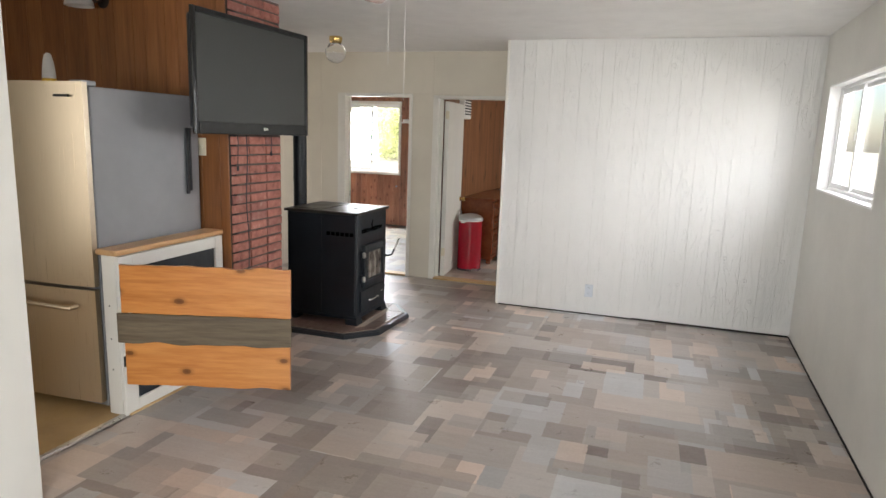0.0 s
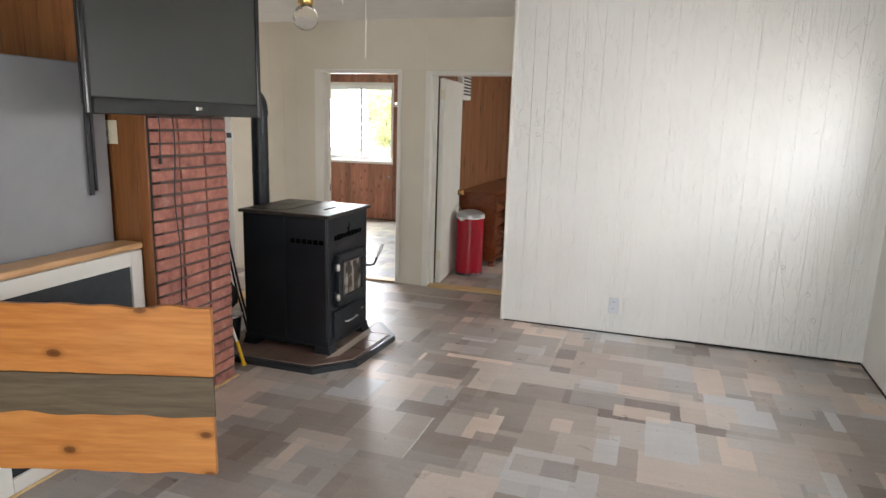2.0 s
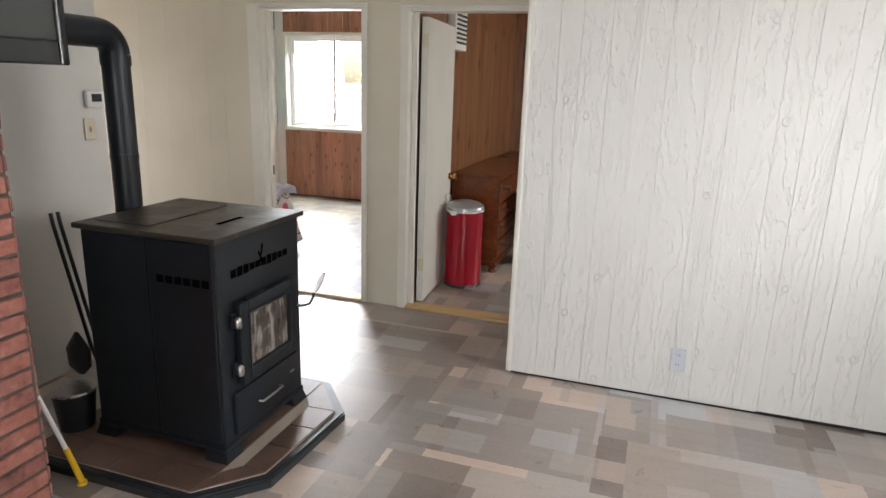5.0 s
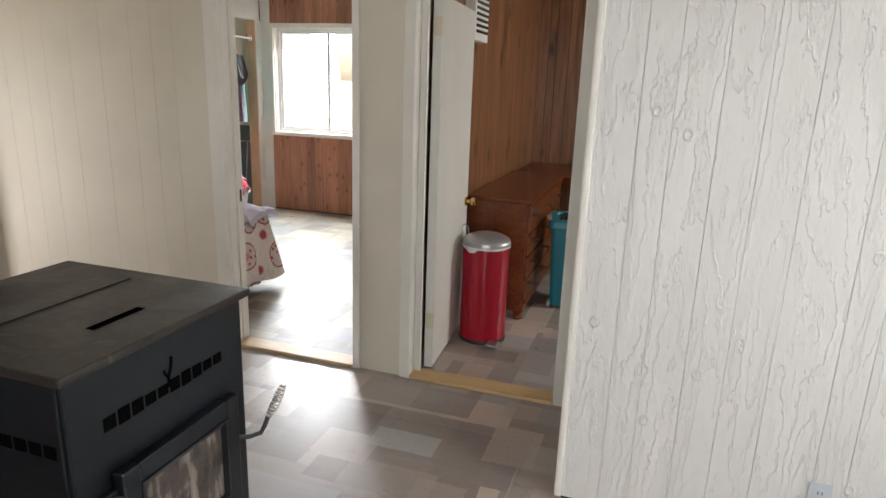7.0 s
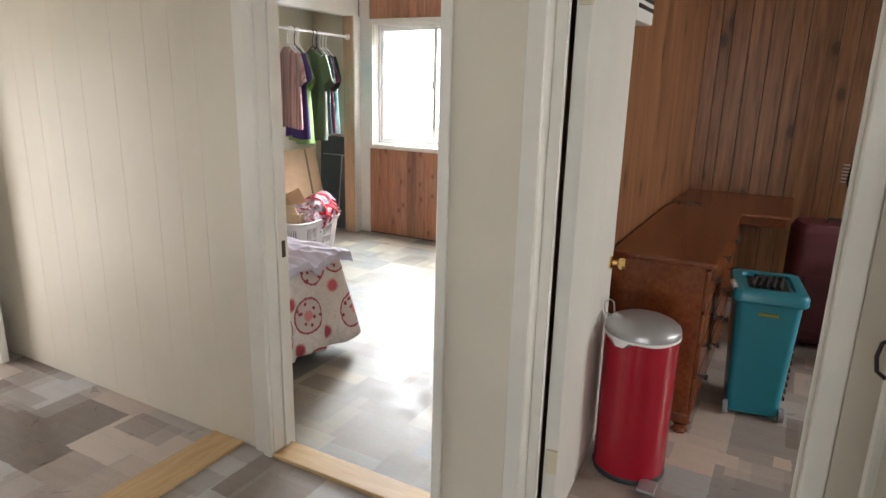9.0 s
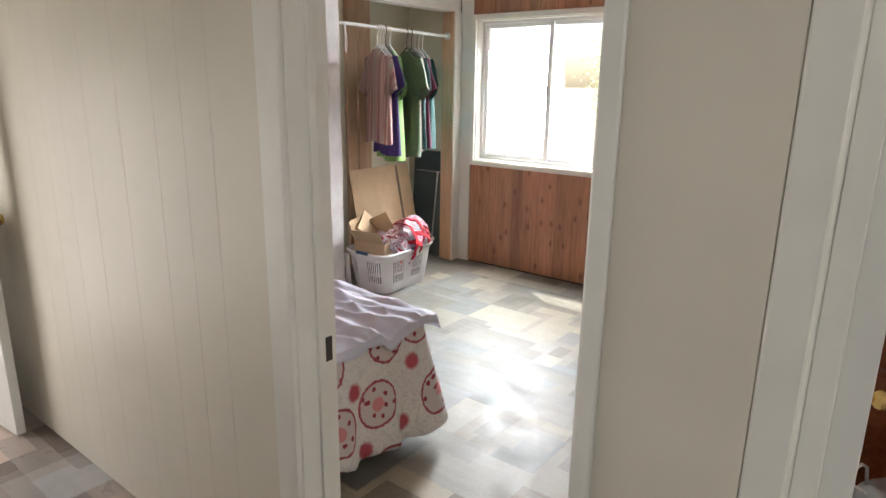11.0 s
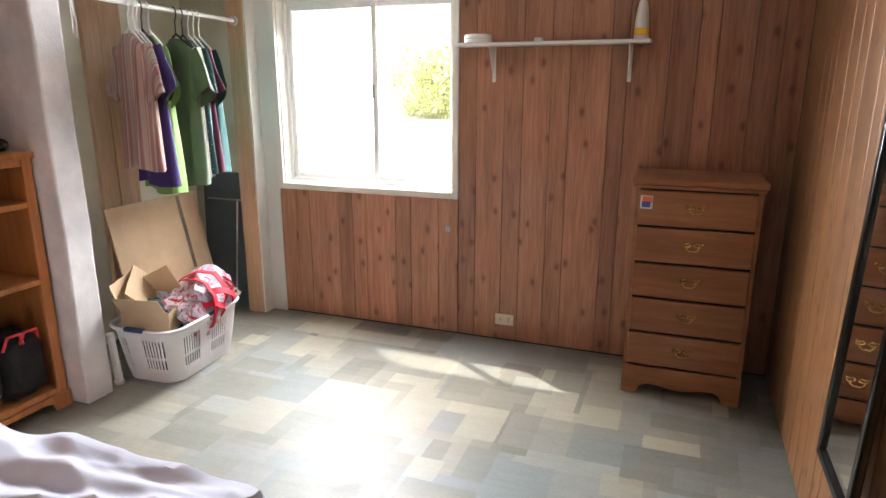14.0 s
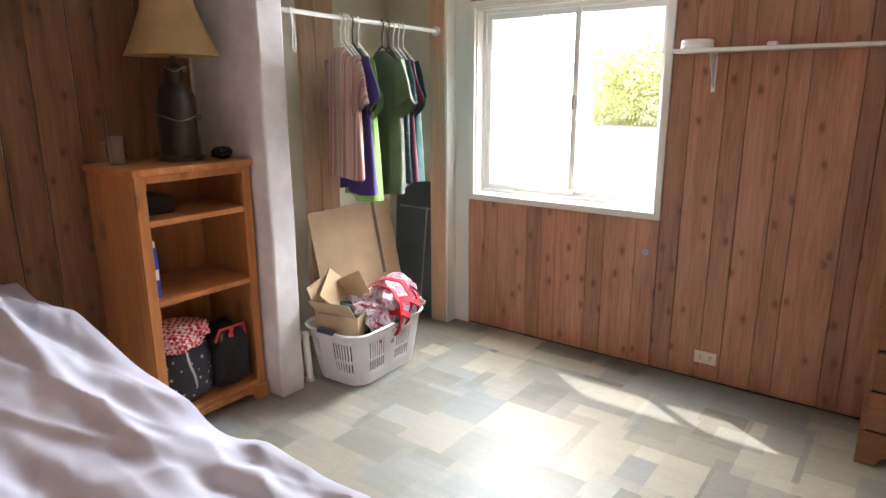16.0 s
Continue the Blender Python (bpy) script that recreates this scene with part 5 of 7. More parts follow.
def desk():
    root = thing("desk", pose(-2.215, 7.83, 0.0), "cherry-stained knee-hole desk with brass-knobbed drawers", "desk")
    W, L, h = 0.43, 1.42, 0.84
    part("top", solid(0.0, W + 0.022, -0.015, L, h - 0.028, h, 0.008), M_cherry, root, "worn glossy top")
    part("case", solid(0.012, W - 0.01, 0.0, L - 0.01, 0.10, h - 0.029, 0.003), M_cherry, root)
    part("plinth", solid(0.008, W + 0.002, -0.006, L - 0.006, 0.055, 0.105, 0.008), M_cherry, root)
    for x in (0.01, W - 0.075):
        for y in (-0.008, L - 0.08):
            bm = bmesh.new()
            lathe(bm, [(0.030, 0.0), (0.036, 0.012), (0.026, 0.03), (0.044, 0.054)], 8, (x + 0.038, y + 0.036, 0.0))
            part("foot", bm, M_cherry, root)
    zs = [0.12, 0.285, 0.445, 0.60, 0.80]
    for c in range(3):
        y0, y1 = 0.02 + c * 0.465, 0.02 + c * 0.465 + 0.45
        for a, b in zip(zs, zs[1:]):
            d = part("drawer", solid(W - 0.0095, W + 0.008, y0, y1, a + 0.006, b - 0.006, 0.004), M_cherry, root)
            bm = bmesh.new()
            lathe(bm, [(0.008, 0.0), (0.007, 0.012), (0.016, 0.02), (0.014, 0.03), (0.0, 0.033)], 14)
            bmesh.ops.transform(bm, matrix=pose(W + 0.008, (y0 + y1) / 2, (a + b) / 2, 0, 90, 0), verts=bm.verts)
            part("knob", bm, M_bronze, d)


desk()
root = thing("side_table", pose(-2.215, 9.27, 0.0), "cherry-stained return table against the back wall", "table")
part("top", solid(0.0, 0.72, 0.0, 0.86, 0.80, 0.825, 0.008), M_cherry, root)
part("panel", solid(0.02, 0.04, 0.02, 0.84, 0.0, 0.799, 0.003), M_cherry, root)
part("apron", solid(0.041, 0.69, 0.80, 0.82, 0.60, 0.799, 0.003), M_cherry, root)
bm = bmesh.new()
rod(bm, [(0.02, 0.20, 0.83), (0.06, 0.10, 0.833), (0.14, 0.14, 0.836), (0.20, 0.08, 0.833), (0.12, 0.03, 0.831), (0.10, 0.25, 0.833)], 0.004, 6)
bmesh.ops.translate(bm, verts=bm.verts, vec=(-2.215, 9.27, 0))
tagged(part("power_cord", bm, M_black), "loose black power cord on the table", "cord")


def ring_loft(bm, rings, close=True):
    vs = [[bm.verts.new(p) for p in r] for r in rings]
    n = len(vs[0])
    for a, b in zip(vs, vs[1:]):
        for k in range(n):
            bm.faces.new((a[k], a[(k + 1) % n], b[(k + 1) % n], b[k]))
    if close:
        bm.faces.new(vs[0][::-1])
        bm.faces.new(vs[-1])
    return vs


def rrect(w, d, r, n=6):
    """A rounded rectangle outline about the origin."""
    pts = []
    for cx, cy, a0 in ((w / 2 - r, d / 2 - r, 0), (-w / 2 + r, d / 2 - r, 90), (-w / 2 + r, -d / 2 + r, 180), (w / 2 - r, -d / 2 + r, 270)):
        for i in range(n + 1):
            a = radians(a0 + 90 * i / n)
            pts.append((cx + r * math.cos(a), cy + r * math.sin(a)))
    return pts


def hamper():
    root = thing("rolling_hamper", pose(-1.555, 8.33, 0.0, 0, 0, 8), "teal plastic rolling hamper with lid tray", "hamper")
    bm = bmesh.new()
    ring_loft(bm, [[(x, y, z) for x, y in rrect(w, d, 0.035)] for w, d, z in ((0.235, 0.30, 0.02), (0.26, 0.33, 0.30), (0.285, 0.365, 0.60))])
    part("tub", bm, M_teal, root)
    bm = bmesh.new()
    ring_loft(bm, [[(x, y, z) for x, y in rrect(w, d, 0.04)] for w, d, z in ((0.31, 0.40, 0.601), (0.325, 0.415, 0.61), (0.325, 0.415, 0.645), (0.31, 0.40, 0.66), (0.22, 0.30, 0.662), (0.215, 0.295, 0.645))])
    part("lid", bm, M_teal, root, "teal lid with tray")
    part("tray", solid(-0.09, 0.09, -0.12, 0.12, 0.646, 0.6465 + 0.004), M_black, root)
    part("hand_slot", solid(-0.045, 0.045, -0.186, -0.176, 0.540, 0.556, 0.006), M_olive, root, "grip slot showing yellow inside")
    for x in (-0.125, 0.125):
        bm = bmesh.new()
        tube(bm, (x - 0.012, -0.145, 0.035), (x + 0.012, -0.145, 0.035), 0.035, 18)
        part("wheel", bm, M_fridgeside, root)
    for k in range(12):
        part("side_hole", solid(0.1285 + k * 0.001, 0.136 + k * 0.0012, -0.12, -0.095, 0.10 + k * 0.038, 0.118 + k * 0.038), M_black, root)
    bm = bmesh.new()
    for k in range(5):
        rod(bm, [(-0.08 + k * 0.03, -0.1, 0.66), (-0.06 + k * 0.03, -0.05 + k * 0.01, 0.69), (-0.03 + k * 0.02, 0.03, 0.675), (-0.05 + k * 0.03, 0.1, 0.66)], 0.009, 7)
    tagged(part("cable_bundle", bm, M_blackcloth, root), "tangled black cables")
    bm = bmesh.new()
    lathe(bm, [(0.0, -0.015), (0.026, -0.012), (0.03, 0.0), (0.026, 0.012), (0.0, 0.015)], 18)
    bmesh.ops.transform(bm, matrix=pose(-0.16, -0.13, 0.665, 0, 60, 0), verts=bm.verts)
    part("reel", bm, M_steel, root)


hamper()


def suitcase(m, w, d, h, mat, label):
    root = thing("suitcase", m, label, "suitcase", "suitcases in the office")
    bm = bmesh.new()
    ring_loft(bm, [[(x, y, z) for x, y in rrect(w * s, d * s, 0.05)] for s, z in ((0.90, 0.05), (1.0, 0.08), (1.0, h - 0.05), (0.9, h))])
    part("shell", bm, mat, root)
    part("pocket", solid(-w * 0.36, w * 0.36, -d / 2 - 0.025, -d / 2 - 0.001, 0.12, h * 0.62, 0.012), mat, root)
    bm = bmesh.new()
    rod(bm, [(-0.07, -0.02, h - 0.004), (-0.065, -0.02, h + 0.025), (0.065, -0.02, h + 0.025), (0.07, -0.02, h - 0.004)], 0.009, 8)
    part("handle", bm, M_black, root)
    for x in (-w * 0.38, w * 0.38):
        bm = bmesh.new()
        tube(bm, (x - 0.012, -d * 0.36, 0.026), (x + 0.012, -d * 0.36, 0.026), 0.026, 14)
        part("wheel", bm, M_black, root)
    return root


suitcase(pose(-1.24, 9.42, 0, 0, 0, 12), 0.48, 0.26, 0.80, M_maroon, "large maroon fabric suitcase standing upright")
suitcase(pose(-0.99, 9.10, 0, 0, 0, -8), 0.36, 0.22, 0.64, M_blackcloth, "small black fabric suitcase standing upright")

root = thing("electric_guitar", pose(-1.19, 9.86, 0.0, 12, 0, 0), "electric guitar with dark headstock leaning on the wall", "guitar")
bm = bmesh.new()
prism(bm, [(0.16 * math.cos(a) * (1 + 0.16 * math.cos(2 * a)), 0.22 + 0.21 * math.sin(a)) for a in [2 * math.pi * i / 28 for i in range(28)]], -0.02, 0.022, "y")
part("body", bm, M_maroon, root)
part("neck", solid(-0.026, 0.026, -0.030, -0.008, 0.36, 1.02, 0.005), M_almond, root, "pale maple neck")
for k in range(10):
    part("fret", solid(-0.0262, 0.0262, -0.0315, -0.030, 0.50 + k * 0.05, 0.503 + k * 0.05), M_steel, root)
bm = bmesh.new()
prism(bm, [(-0.028, 1.02), (0.028, 1.02), (0.045, 1.06), (0.03, 1.19), (0.0, 1.215), (-0.03, 1.18), (-0.042, 1.06)], -0.028, -0.012, "y")
part("headstock", bm, M_gloss, root, "black headstock")
for k in range(6):
    bm = bmesh.new()
    tube(bm, (-0.072, -0.02, 1.055 + k * 0.022), (-0.036, -0.02, 1.055 + k * 0.022), 0.006, 8)
    part("tuner", bm, M_steel, root)

# ---- bedroom ----
def bed():
    root = thing("bed", pose(-6.08, 6.88, 0.0), "unmade bed with medallion bedspread and white sheet", "bed")
    L, W = 2.30, 0.925
    part("mattress", solid(0.0, L, 0.0, W, 0.30, 0.555, 0.05), M_sheet, root)
    part("box_base", solid(0.02, L - 0.02, 0.01, W - 0.02, 0.12, 0.298, 0.01), M_blackcloth, root)
    for x in (0.08, L - 0.12):
        for y in (0.06, W - 0.10):
            bm = bmesh.new()
            tube(bm, (x, y, 0.0), (x, y, 0.12), 0.025, 12)
            part("leg", bm, M_black, root)
    # hanging sides of the bedspread, along the open side and round the foot
    bm = bmesh.new()
    uv = bm.loops.layers.uv.new("UVMap")
    path = []
    n1, n2, nc = 70, 34, 10
    for i in range(n1):
        path.append((Vector((0.1 + (L - 0.16) * i / (n1 - 1), W, 0)), Vector((0, 1, 0))))
    for i in range(1, nc):
        a = math.pi / 2 * (1 - i / nc)
        path.append((Vector((L - 0.06 + 0.06 * math.cos(a), W - 0.06 + 0.06 * math.sin(a), 0)), Vector((math.cos(a), math.sin(a), 0))))
    for i in range(n2):
        path.append((Vector((L, W - 0.06 - (W - 0.06) * i / (n2 - 1), 0)), Vector((1, 0, 0))))
    rows = 14
    grid, s = [], 0.0
    prev = None
    for p, nrm in path:
        s += (p - prev).length if prev is not None else 0
        prev = p
        col = []
        corner = math.exp(-((s - (L - 0.1)) / 0.16) ** 2)
        for j in range(rows + 1):
            t = j / rows
            flare = (0.012 + 0.055 * t + 0.05 * t * corner) + 0.018 * t * math.sin(s * 21 + 1.3 * math.sin(s * 5)) + 0.01 * t * math.sin(s * 47)
            z = 0.575 - t * (0.465 + 0.02 * math.sin(s * 6.0))
            col.append((bm.verts.new(p + nrm * flare + Vector((0, 0, z))), (s, z)))
        grid.append(col)
    for a, b in zip(grid, grid[1:]):
        for j in range(rows):
            q = (a[j], a[j + 1], b[j + 1], b[j])
            f = bm.faces.new([v for v, _ in q])
            for lp, (_, c) in zip(f.loops, q):
                lp[uv].uv = c
    sp = part("bedspread", bm, M_spread, root, "white cotton bedspread printed with red medallions")
    so = sp.modifiers.new("thickness", 'SOLIDIFY')
    so.thickness = 0.006
    # rumpled top sheet
    bm = bmesh.new()
    nx, ny = 170, 110
    x0, x1, y0, y1 = 0.02, L + 0.06, 0.0, W + 0.10
    vs = []
    for i in range(nx + 1):
        row = []
        for j in range(ny + 1):
            u, v = x0 + (x1 - x0) * i / nx, y0 + (y1 - y0) * j / ny
            x, y, z = u, v, 0.583
            head = max(0.0, min(1.0, (1.45 - u) / 1.1))
            z += 0.19 * head * head * (3 - 2 * head)
            fold = noise.noise(Vector((u * 1.6 + v * 2.2, v * 6.5 - u * 1.2, 2.0)))
            fold2 = noise.noise(Vector((u * 3.5 - v * 1.5, v * 11.0 + u * 2.6, 7.0)))
            z += 0.026 * (1 - 3.4 * fold * fold) + 0.008 * fold2 + 0.015 * max(0.0, 1 - 3.0 * abs(noise.noise(Vector((u * 0.9 + v * 0.8, v * 5.5 - u * 2.4, 4.0))))) ** 1.5
            for f, g, hgt, sh in ((0.8, 4.5, 0.016, 11.0), (1.7, 9.0, 0.006, 19.0)):
                crease = noise.noise(Vector((u * f - v * 1.1, v * g + u * f * 1.6, sh)))
                z += hgt * max(0.0, 1 - 3.0 * abs(crease)) ** 1.6
            ridge = math.exp(-((v - (W - 0.10 - 0.10 * math.sin(u * 1.7))) / 0.035) ** 2)
            z += 0.038 * ridge * (0.6 + 0.4 * math.sin(u * 2.0 + 1))
            over_x, over_y = max(0.0, u - (L + 0.005)), max(0.0, v - (W + 0.01))
            if over_x or over_y:
                drop = max(over_x, over_y) + 0.25 * min(over_x, over_y)
                x = min(u, L + 0.015) + 0.25 * over_x + 0.02
                y = min(v, W + 0.015) + 0.25 * over_y + 0.02 if over_y else v
                if not over_x:
                    x = u
                z = z - drop * 0.95
                if over_y and not over_x:
                    z += 0.0
            row.append(bm.verts.new((x, y, max(z, 0.36))))
        vs.append(row)
    for i in range(nx):
        for j in range(ny):
            bm.faces.new((vs[i][j], vs[i + 1][j], vs[i + 1][j + 1], vs[i][j + 1]))
    sh = part("top_sheet", bm, M_sheet, root, "rumpled white top sheet")
    so = sh.modifiers.new("thickness", 'SOLIDIFY')
    so.thickness = 0.005


bed()


def bookcase():
    root = thing("bookcase", pose(-6.10, 8.205, 0.0), "honey pine open bookcase with three bays", "bookcase")
    D, W, h = 0.44, 0.595, 1.285
    t = 0.022
    part("top", solid(-0.005, D + 0.015, -0.012, W + 0.012, h - 0.03, h, 0.006), M_oak, root)
    for y in (0.0, W - t):
        part("side", solid(0.0, D - 0.02, y, y + t, 0.0, h - 0.031, 0.002), M_oak, root)
    part("back", solid(0.0, 0.01, t, W - t, 0.06, h - 0.031), M_oak, root)
    for y in (0.0, W - 0.05):
        part("face_stile", solid(D - 0.0195, D, y, y + 0.05, 0.0, h - 0.031, 0.003), M_oak, root)
    part("face_rail", solid(D - 0.0195, D - 0.001, 0.051, W - 0.051, h - 0.065, h - 0.031, 0.003), M_oak, root)
    for z in (0.085, 0.655, 1.03):
        part("shelf", solid(0.011, D - 0.02, t, W - t, z, z + 0.022, 0.003), M_oak, root)
        part("shelf_edge", solid(D - 0.0195, D - 0.003, 0.051, W - 0.051, z - 0.004, z + 0.023, 0.003), M_oak, root)
    bm = bmesh.new()
    prism(bm, [(-0.003, 0.0), (0.08, 0.0), (0.10, 0.045), (0.14, 0.055), (W - 0.14, 0.055), (W - 0.10, 0.045), (W - 0.08, 0.0), (W + 0.003, 0.0), (W + 0.003, 0.080), (-0.003, 0.080)], D + 0.001, D + 0.018, "x")
    part("plinth", bm, M_oak, root, "scalloped plinth")


bookcase()


def lump(name, m, size, mat, seed, rough_=0.18, parent=None, label="", squash=1.0):
    """A soft rounded body, dented by noise."""
    bm = bmesh.new()
    bmesh.ops.create_icosphere(bm, subdivisions=4, radius=1.0)
    for v in bm.verts:
        p = v.co.copy()
        k = 1 + rough_ * noise.noise(p * 1.8 + Vector((seed, 0, 0))) + rough_ * 0.5 * noise.noise(p * 4.5 + Vector((0, seed, 0)))
        q = Vector([math.copysign(abs(c) ** squash, c) for c in p]) * k
        v.co = Vector((q.x * size[0], q.y * size[1], q.z * size[2]))
    bmesh.ops.transform(bm, matrix=m, verts=bm.verts)
    return part(name, bm, mat, parent, label)


M_ging = mat_base("red_gingham", 0.8)[0]
nt = M_ging.node_tree
ck = nt.nodes.new("ShaderNodeTexChecker")
ck.inputs["Scale"].default_value = 55
ck.inputs["Color1"].default_value, ck.inputs["Color2"].default_value = (0.50, 0.02, 0.03, 1), (0.75, 0.55, 0.55, 1)
nt.links.new(coords(nt), ck.inputs["Vector"])
nt.links.new(ck.outputs[0], nt.nodes["Principled BSDF"].inputs["Base Color"])
M_plaid = spotted("dark_plaid", (0.025, 0.025, 0.035), (0.40, 0.33, 0.36), 30, 0.22, 0.04)

root = thing("tote_bag", pose(-5.79, 8.40, 0.109), "dark plaid bag with red gingham cloth on top", "bag")
lump("body", pose(0, 0, 0.15), (0.115, 0.13, 0.155), M_plaid, 3.0, 0.12, root, "dark plaid fabric", 0.6)
lump("gingham_cloth", pose(0.0, 0.0, 0.335, 6, 8, 0), (0.12, 0.13, 0.055), M_ging, 8.0, 0.35, root, "red gingham cloth", 0.8)
bm = bmesh.new()
rod(bm, [(0.115, -0.03, 0.28), (0.13, -0.03, 0.22), (0.13, -0.01, 0.16), (0.125, 0.0, 0.10)], 0.006, 6)
part("zip_pull", bm, M_steel, root)
root = thing("black_bag", pose(-5.80, 8.64, 0.109), "black fabric bag with pink trimmed handles", "bag")
lump("body", pose(0, 0, 0.155), (0.13, 0.115, 0.165), M_blackcloth, 5.0, 0.12, root, "", 0.6)
for y in (-0.05, 0.03):
    bm = bmesh.new()
    rod(bm, [(0.10, y - 0.05, 0.27), (0.12, y - 0.03, 0.335), (0.12, y + 0.03, 0.335), (0.10, y + 0.05, 0.27)], 0.008, 7)
    part("handle", bm, M_red, root)
root = thing("spray_can", pose(-5.74, 8.285, 0.678), "tall blue spray can on the shelf", "can")
bm = bmesh.new()
lathe(bm, [(0.026, 0.0), (0.027, 0.005), (0.027, 0.225), (0.022, 0.24)], 20)
part("can", bm, M_blue, root)
bm = bmesh.new()
lathe(bm, [(0.02, 0.2405), (0.02, 0.262), (0.012, 0.27)], 16)
part("cap", bm, M_plastic, root)
part("print_band", solid(0.0265, 0.0285, -0.012, 0.012, 0.09, 0.14), M_plastic, root, "white printed block")
tagged(lump("black_pouch", pose(-5.95, 8.36, 0.678 + 0.12), (0.06, 0.05, 0.12), M_blackcloth, 12.0, 0.15), "black pouch standing on the shelf", "pouch")
tagged(part("storage_box", solid(-6.00, -5.80, 8.30, 8.46, 1.053, 1.135, 0.006), M_bronze), "dark storage box on the top shelf", "box")


def table_lamp():
    root = thing("table_lamp", pose(-5.88, 8.575, 1.286), "dark bronze table lamp with flared cream shade", "lamp")
    bm = bmesh.new()
    lathe(bm, [(0.118, 0.0), (0.120, 0.018), (0.100, 0.03), (0.104, 0.08), (0.098, 0.16), (0.100, 0.24), (0.096, 0.30), (0.078, 0.345), (0.050, 0.365), (0.046, 0.385), (0.055, 0.405), (0.052, 0.435), (0.030, 0.455), (0.014, 0.465), (0.014, 0.49), (0.0, 0.492)], 40, (0, 0, 0), 0.85)
    for v in bm.verts:
        if v.co.z < 0.44:
            a = math.atan2(v.co.y, v.co.x)
            k = 1 + 0.10 * noise.noise(v.co * 16) + 0.05 * math.cos(3 * a + 1) + 0.09 * max(0.0, math.cos(2 * a)) * math.exp(-((v.co.z - 0.20) / 0.07) ** 2)
            v.co.x, v.co.y = v.co.x * k, v.co.y * k
    part("base", bm, M_bronze, root, "dark bronze cast figure base")
    for z, r in ((0.205, 0.112), (0.43, 0.058)):
        bm = bmesh.new()
        rod(bm, [(r * math.cos(a), r * 0.9 * math.sin(a), z + 0.012 * math.sin(3 * a)) for a in [2 * math.pi * i / 30 for i in range(31)]], 0.0035, 6)
        part("rope_trim", bm, M_rope, root, "thin tarnished gold rope")
    bm = bmesh.new()
    prof = [(0.215, 0.49), (0.19, 0.54), (0.155, 0.62), (0.125, 0.70), (0.11, 0.78), (0.107, 0.78), (0.122, 0.70), (0.152, 0.62), (0.187, 0.54), (0.212, 0.49)]
    rings = []
    for r, z in prof:
        ring = []
        for k in range(32):
            a = 2 * math.pi * k / 32 + 0.3
            c = max(abs(math.cos(4 * a / 2)), 0.92)
            q = r / max(abs(math.cos(a)), abs(math.sin(a))) ** 0.35 * 0.92
            ring.append((q * math.cos(a), q * math.sin(a), z))
        rings.append(ring)
    ring_loft(bm, rings + [rings[0]], False)
    part("shade", bm, M_cream, root, "cream fabric panelled shade")


table_lamp()

root = thing("glass_mug", pose(-5.95, 8.29, 1.286), "empty clear glass mug on the bookcase", "mug")
bm = bmesh.new()
lathe(bm, [(0.036, 0.0), (0.04, 0.01), (0.042, 0.13), (0.038, 0.13), (0.035, 0.016), (0.0, 0.014)], 24)
part("cup", bm, M_crystal, root)
bm = bmesh.new()
rod(bm, [(0.0, -0.04, 0.11), (0.0, -0.07, 0.10), (0.0, -0.075, 0.06), (0.0, -0.065, 0.035), (0.0, -0.04, 0.03)], 0.006, 8)
part("handle", bm, M_crystal, root)
tagged(lump("sunglasses_case", pose(-5.78, 8.73, 1.286 + 0.028), (0.055, 0.05, 0.030), M_gloss, 4.0, 0.25), "shiny black case beside the lamp", "case")

# ---- closet ----
bm = bmesh.new()
tube(bm, (-5.60, 8.968, 2.005), (-5.60, BY - 0.116, 1.985), 0.012, 16)
rodob = thing("closet_rod", pose(0, 0, 0), "white closet rod between partition and stud", "closet rod")
part("rod", bm, M_plastic, rodob)
for y, z in ((8.978, 2.005), (BY - 0.124, 1.985)):
    bm = bmesh.new()
    tube(bm, (-5.60, y - 0.008, z), (-5.60, y + 0.008, z), 0.03, 18)
    part("socket", bm, M_plastic, rodob)


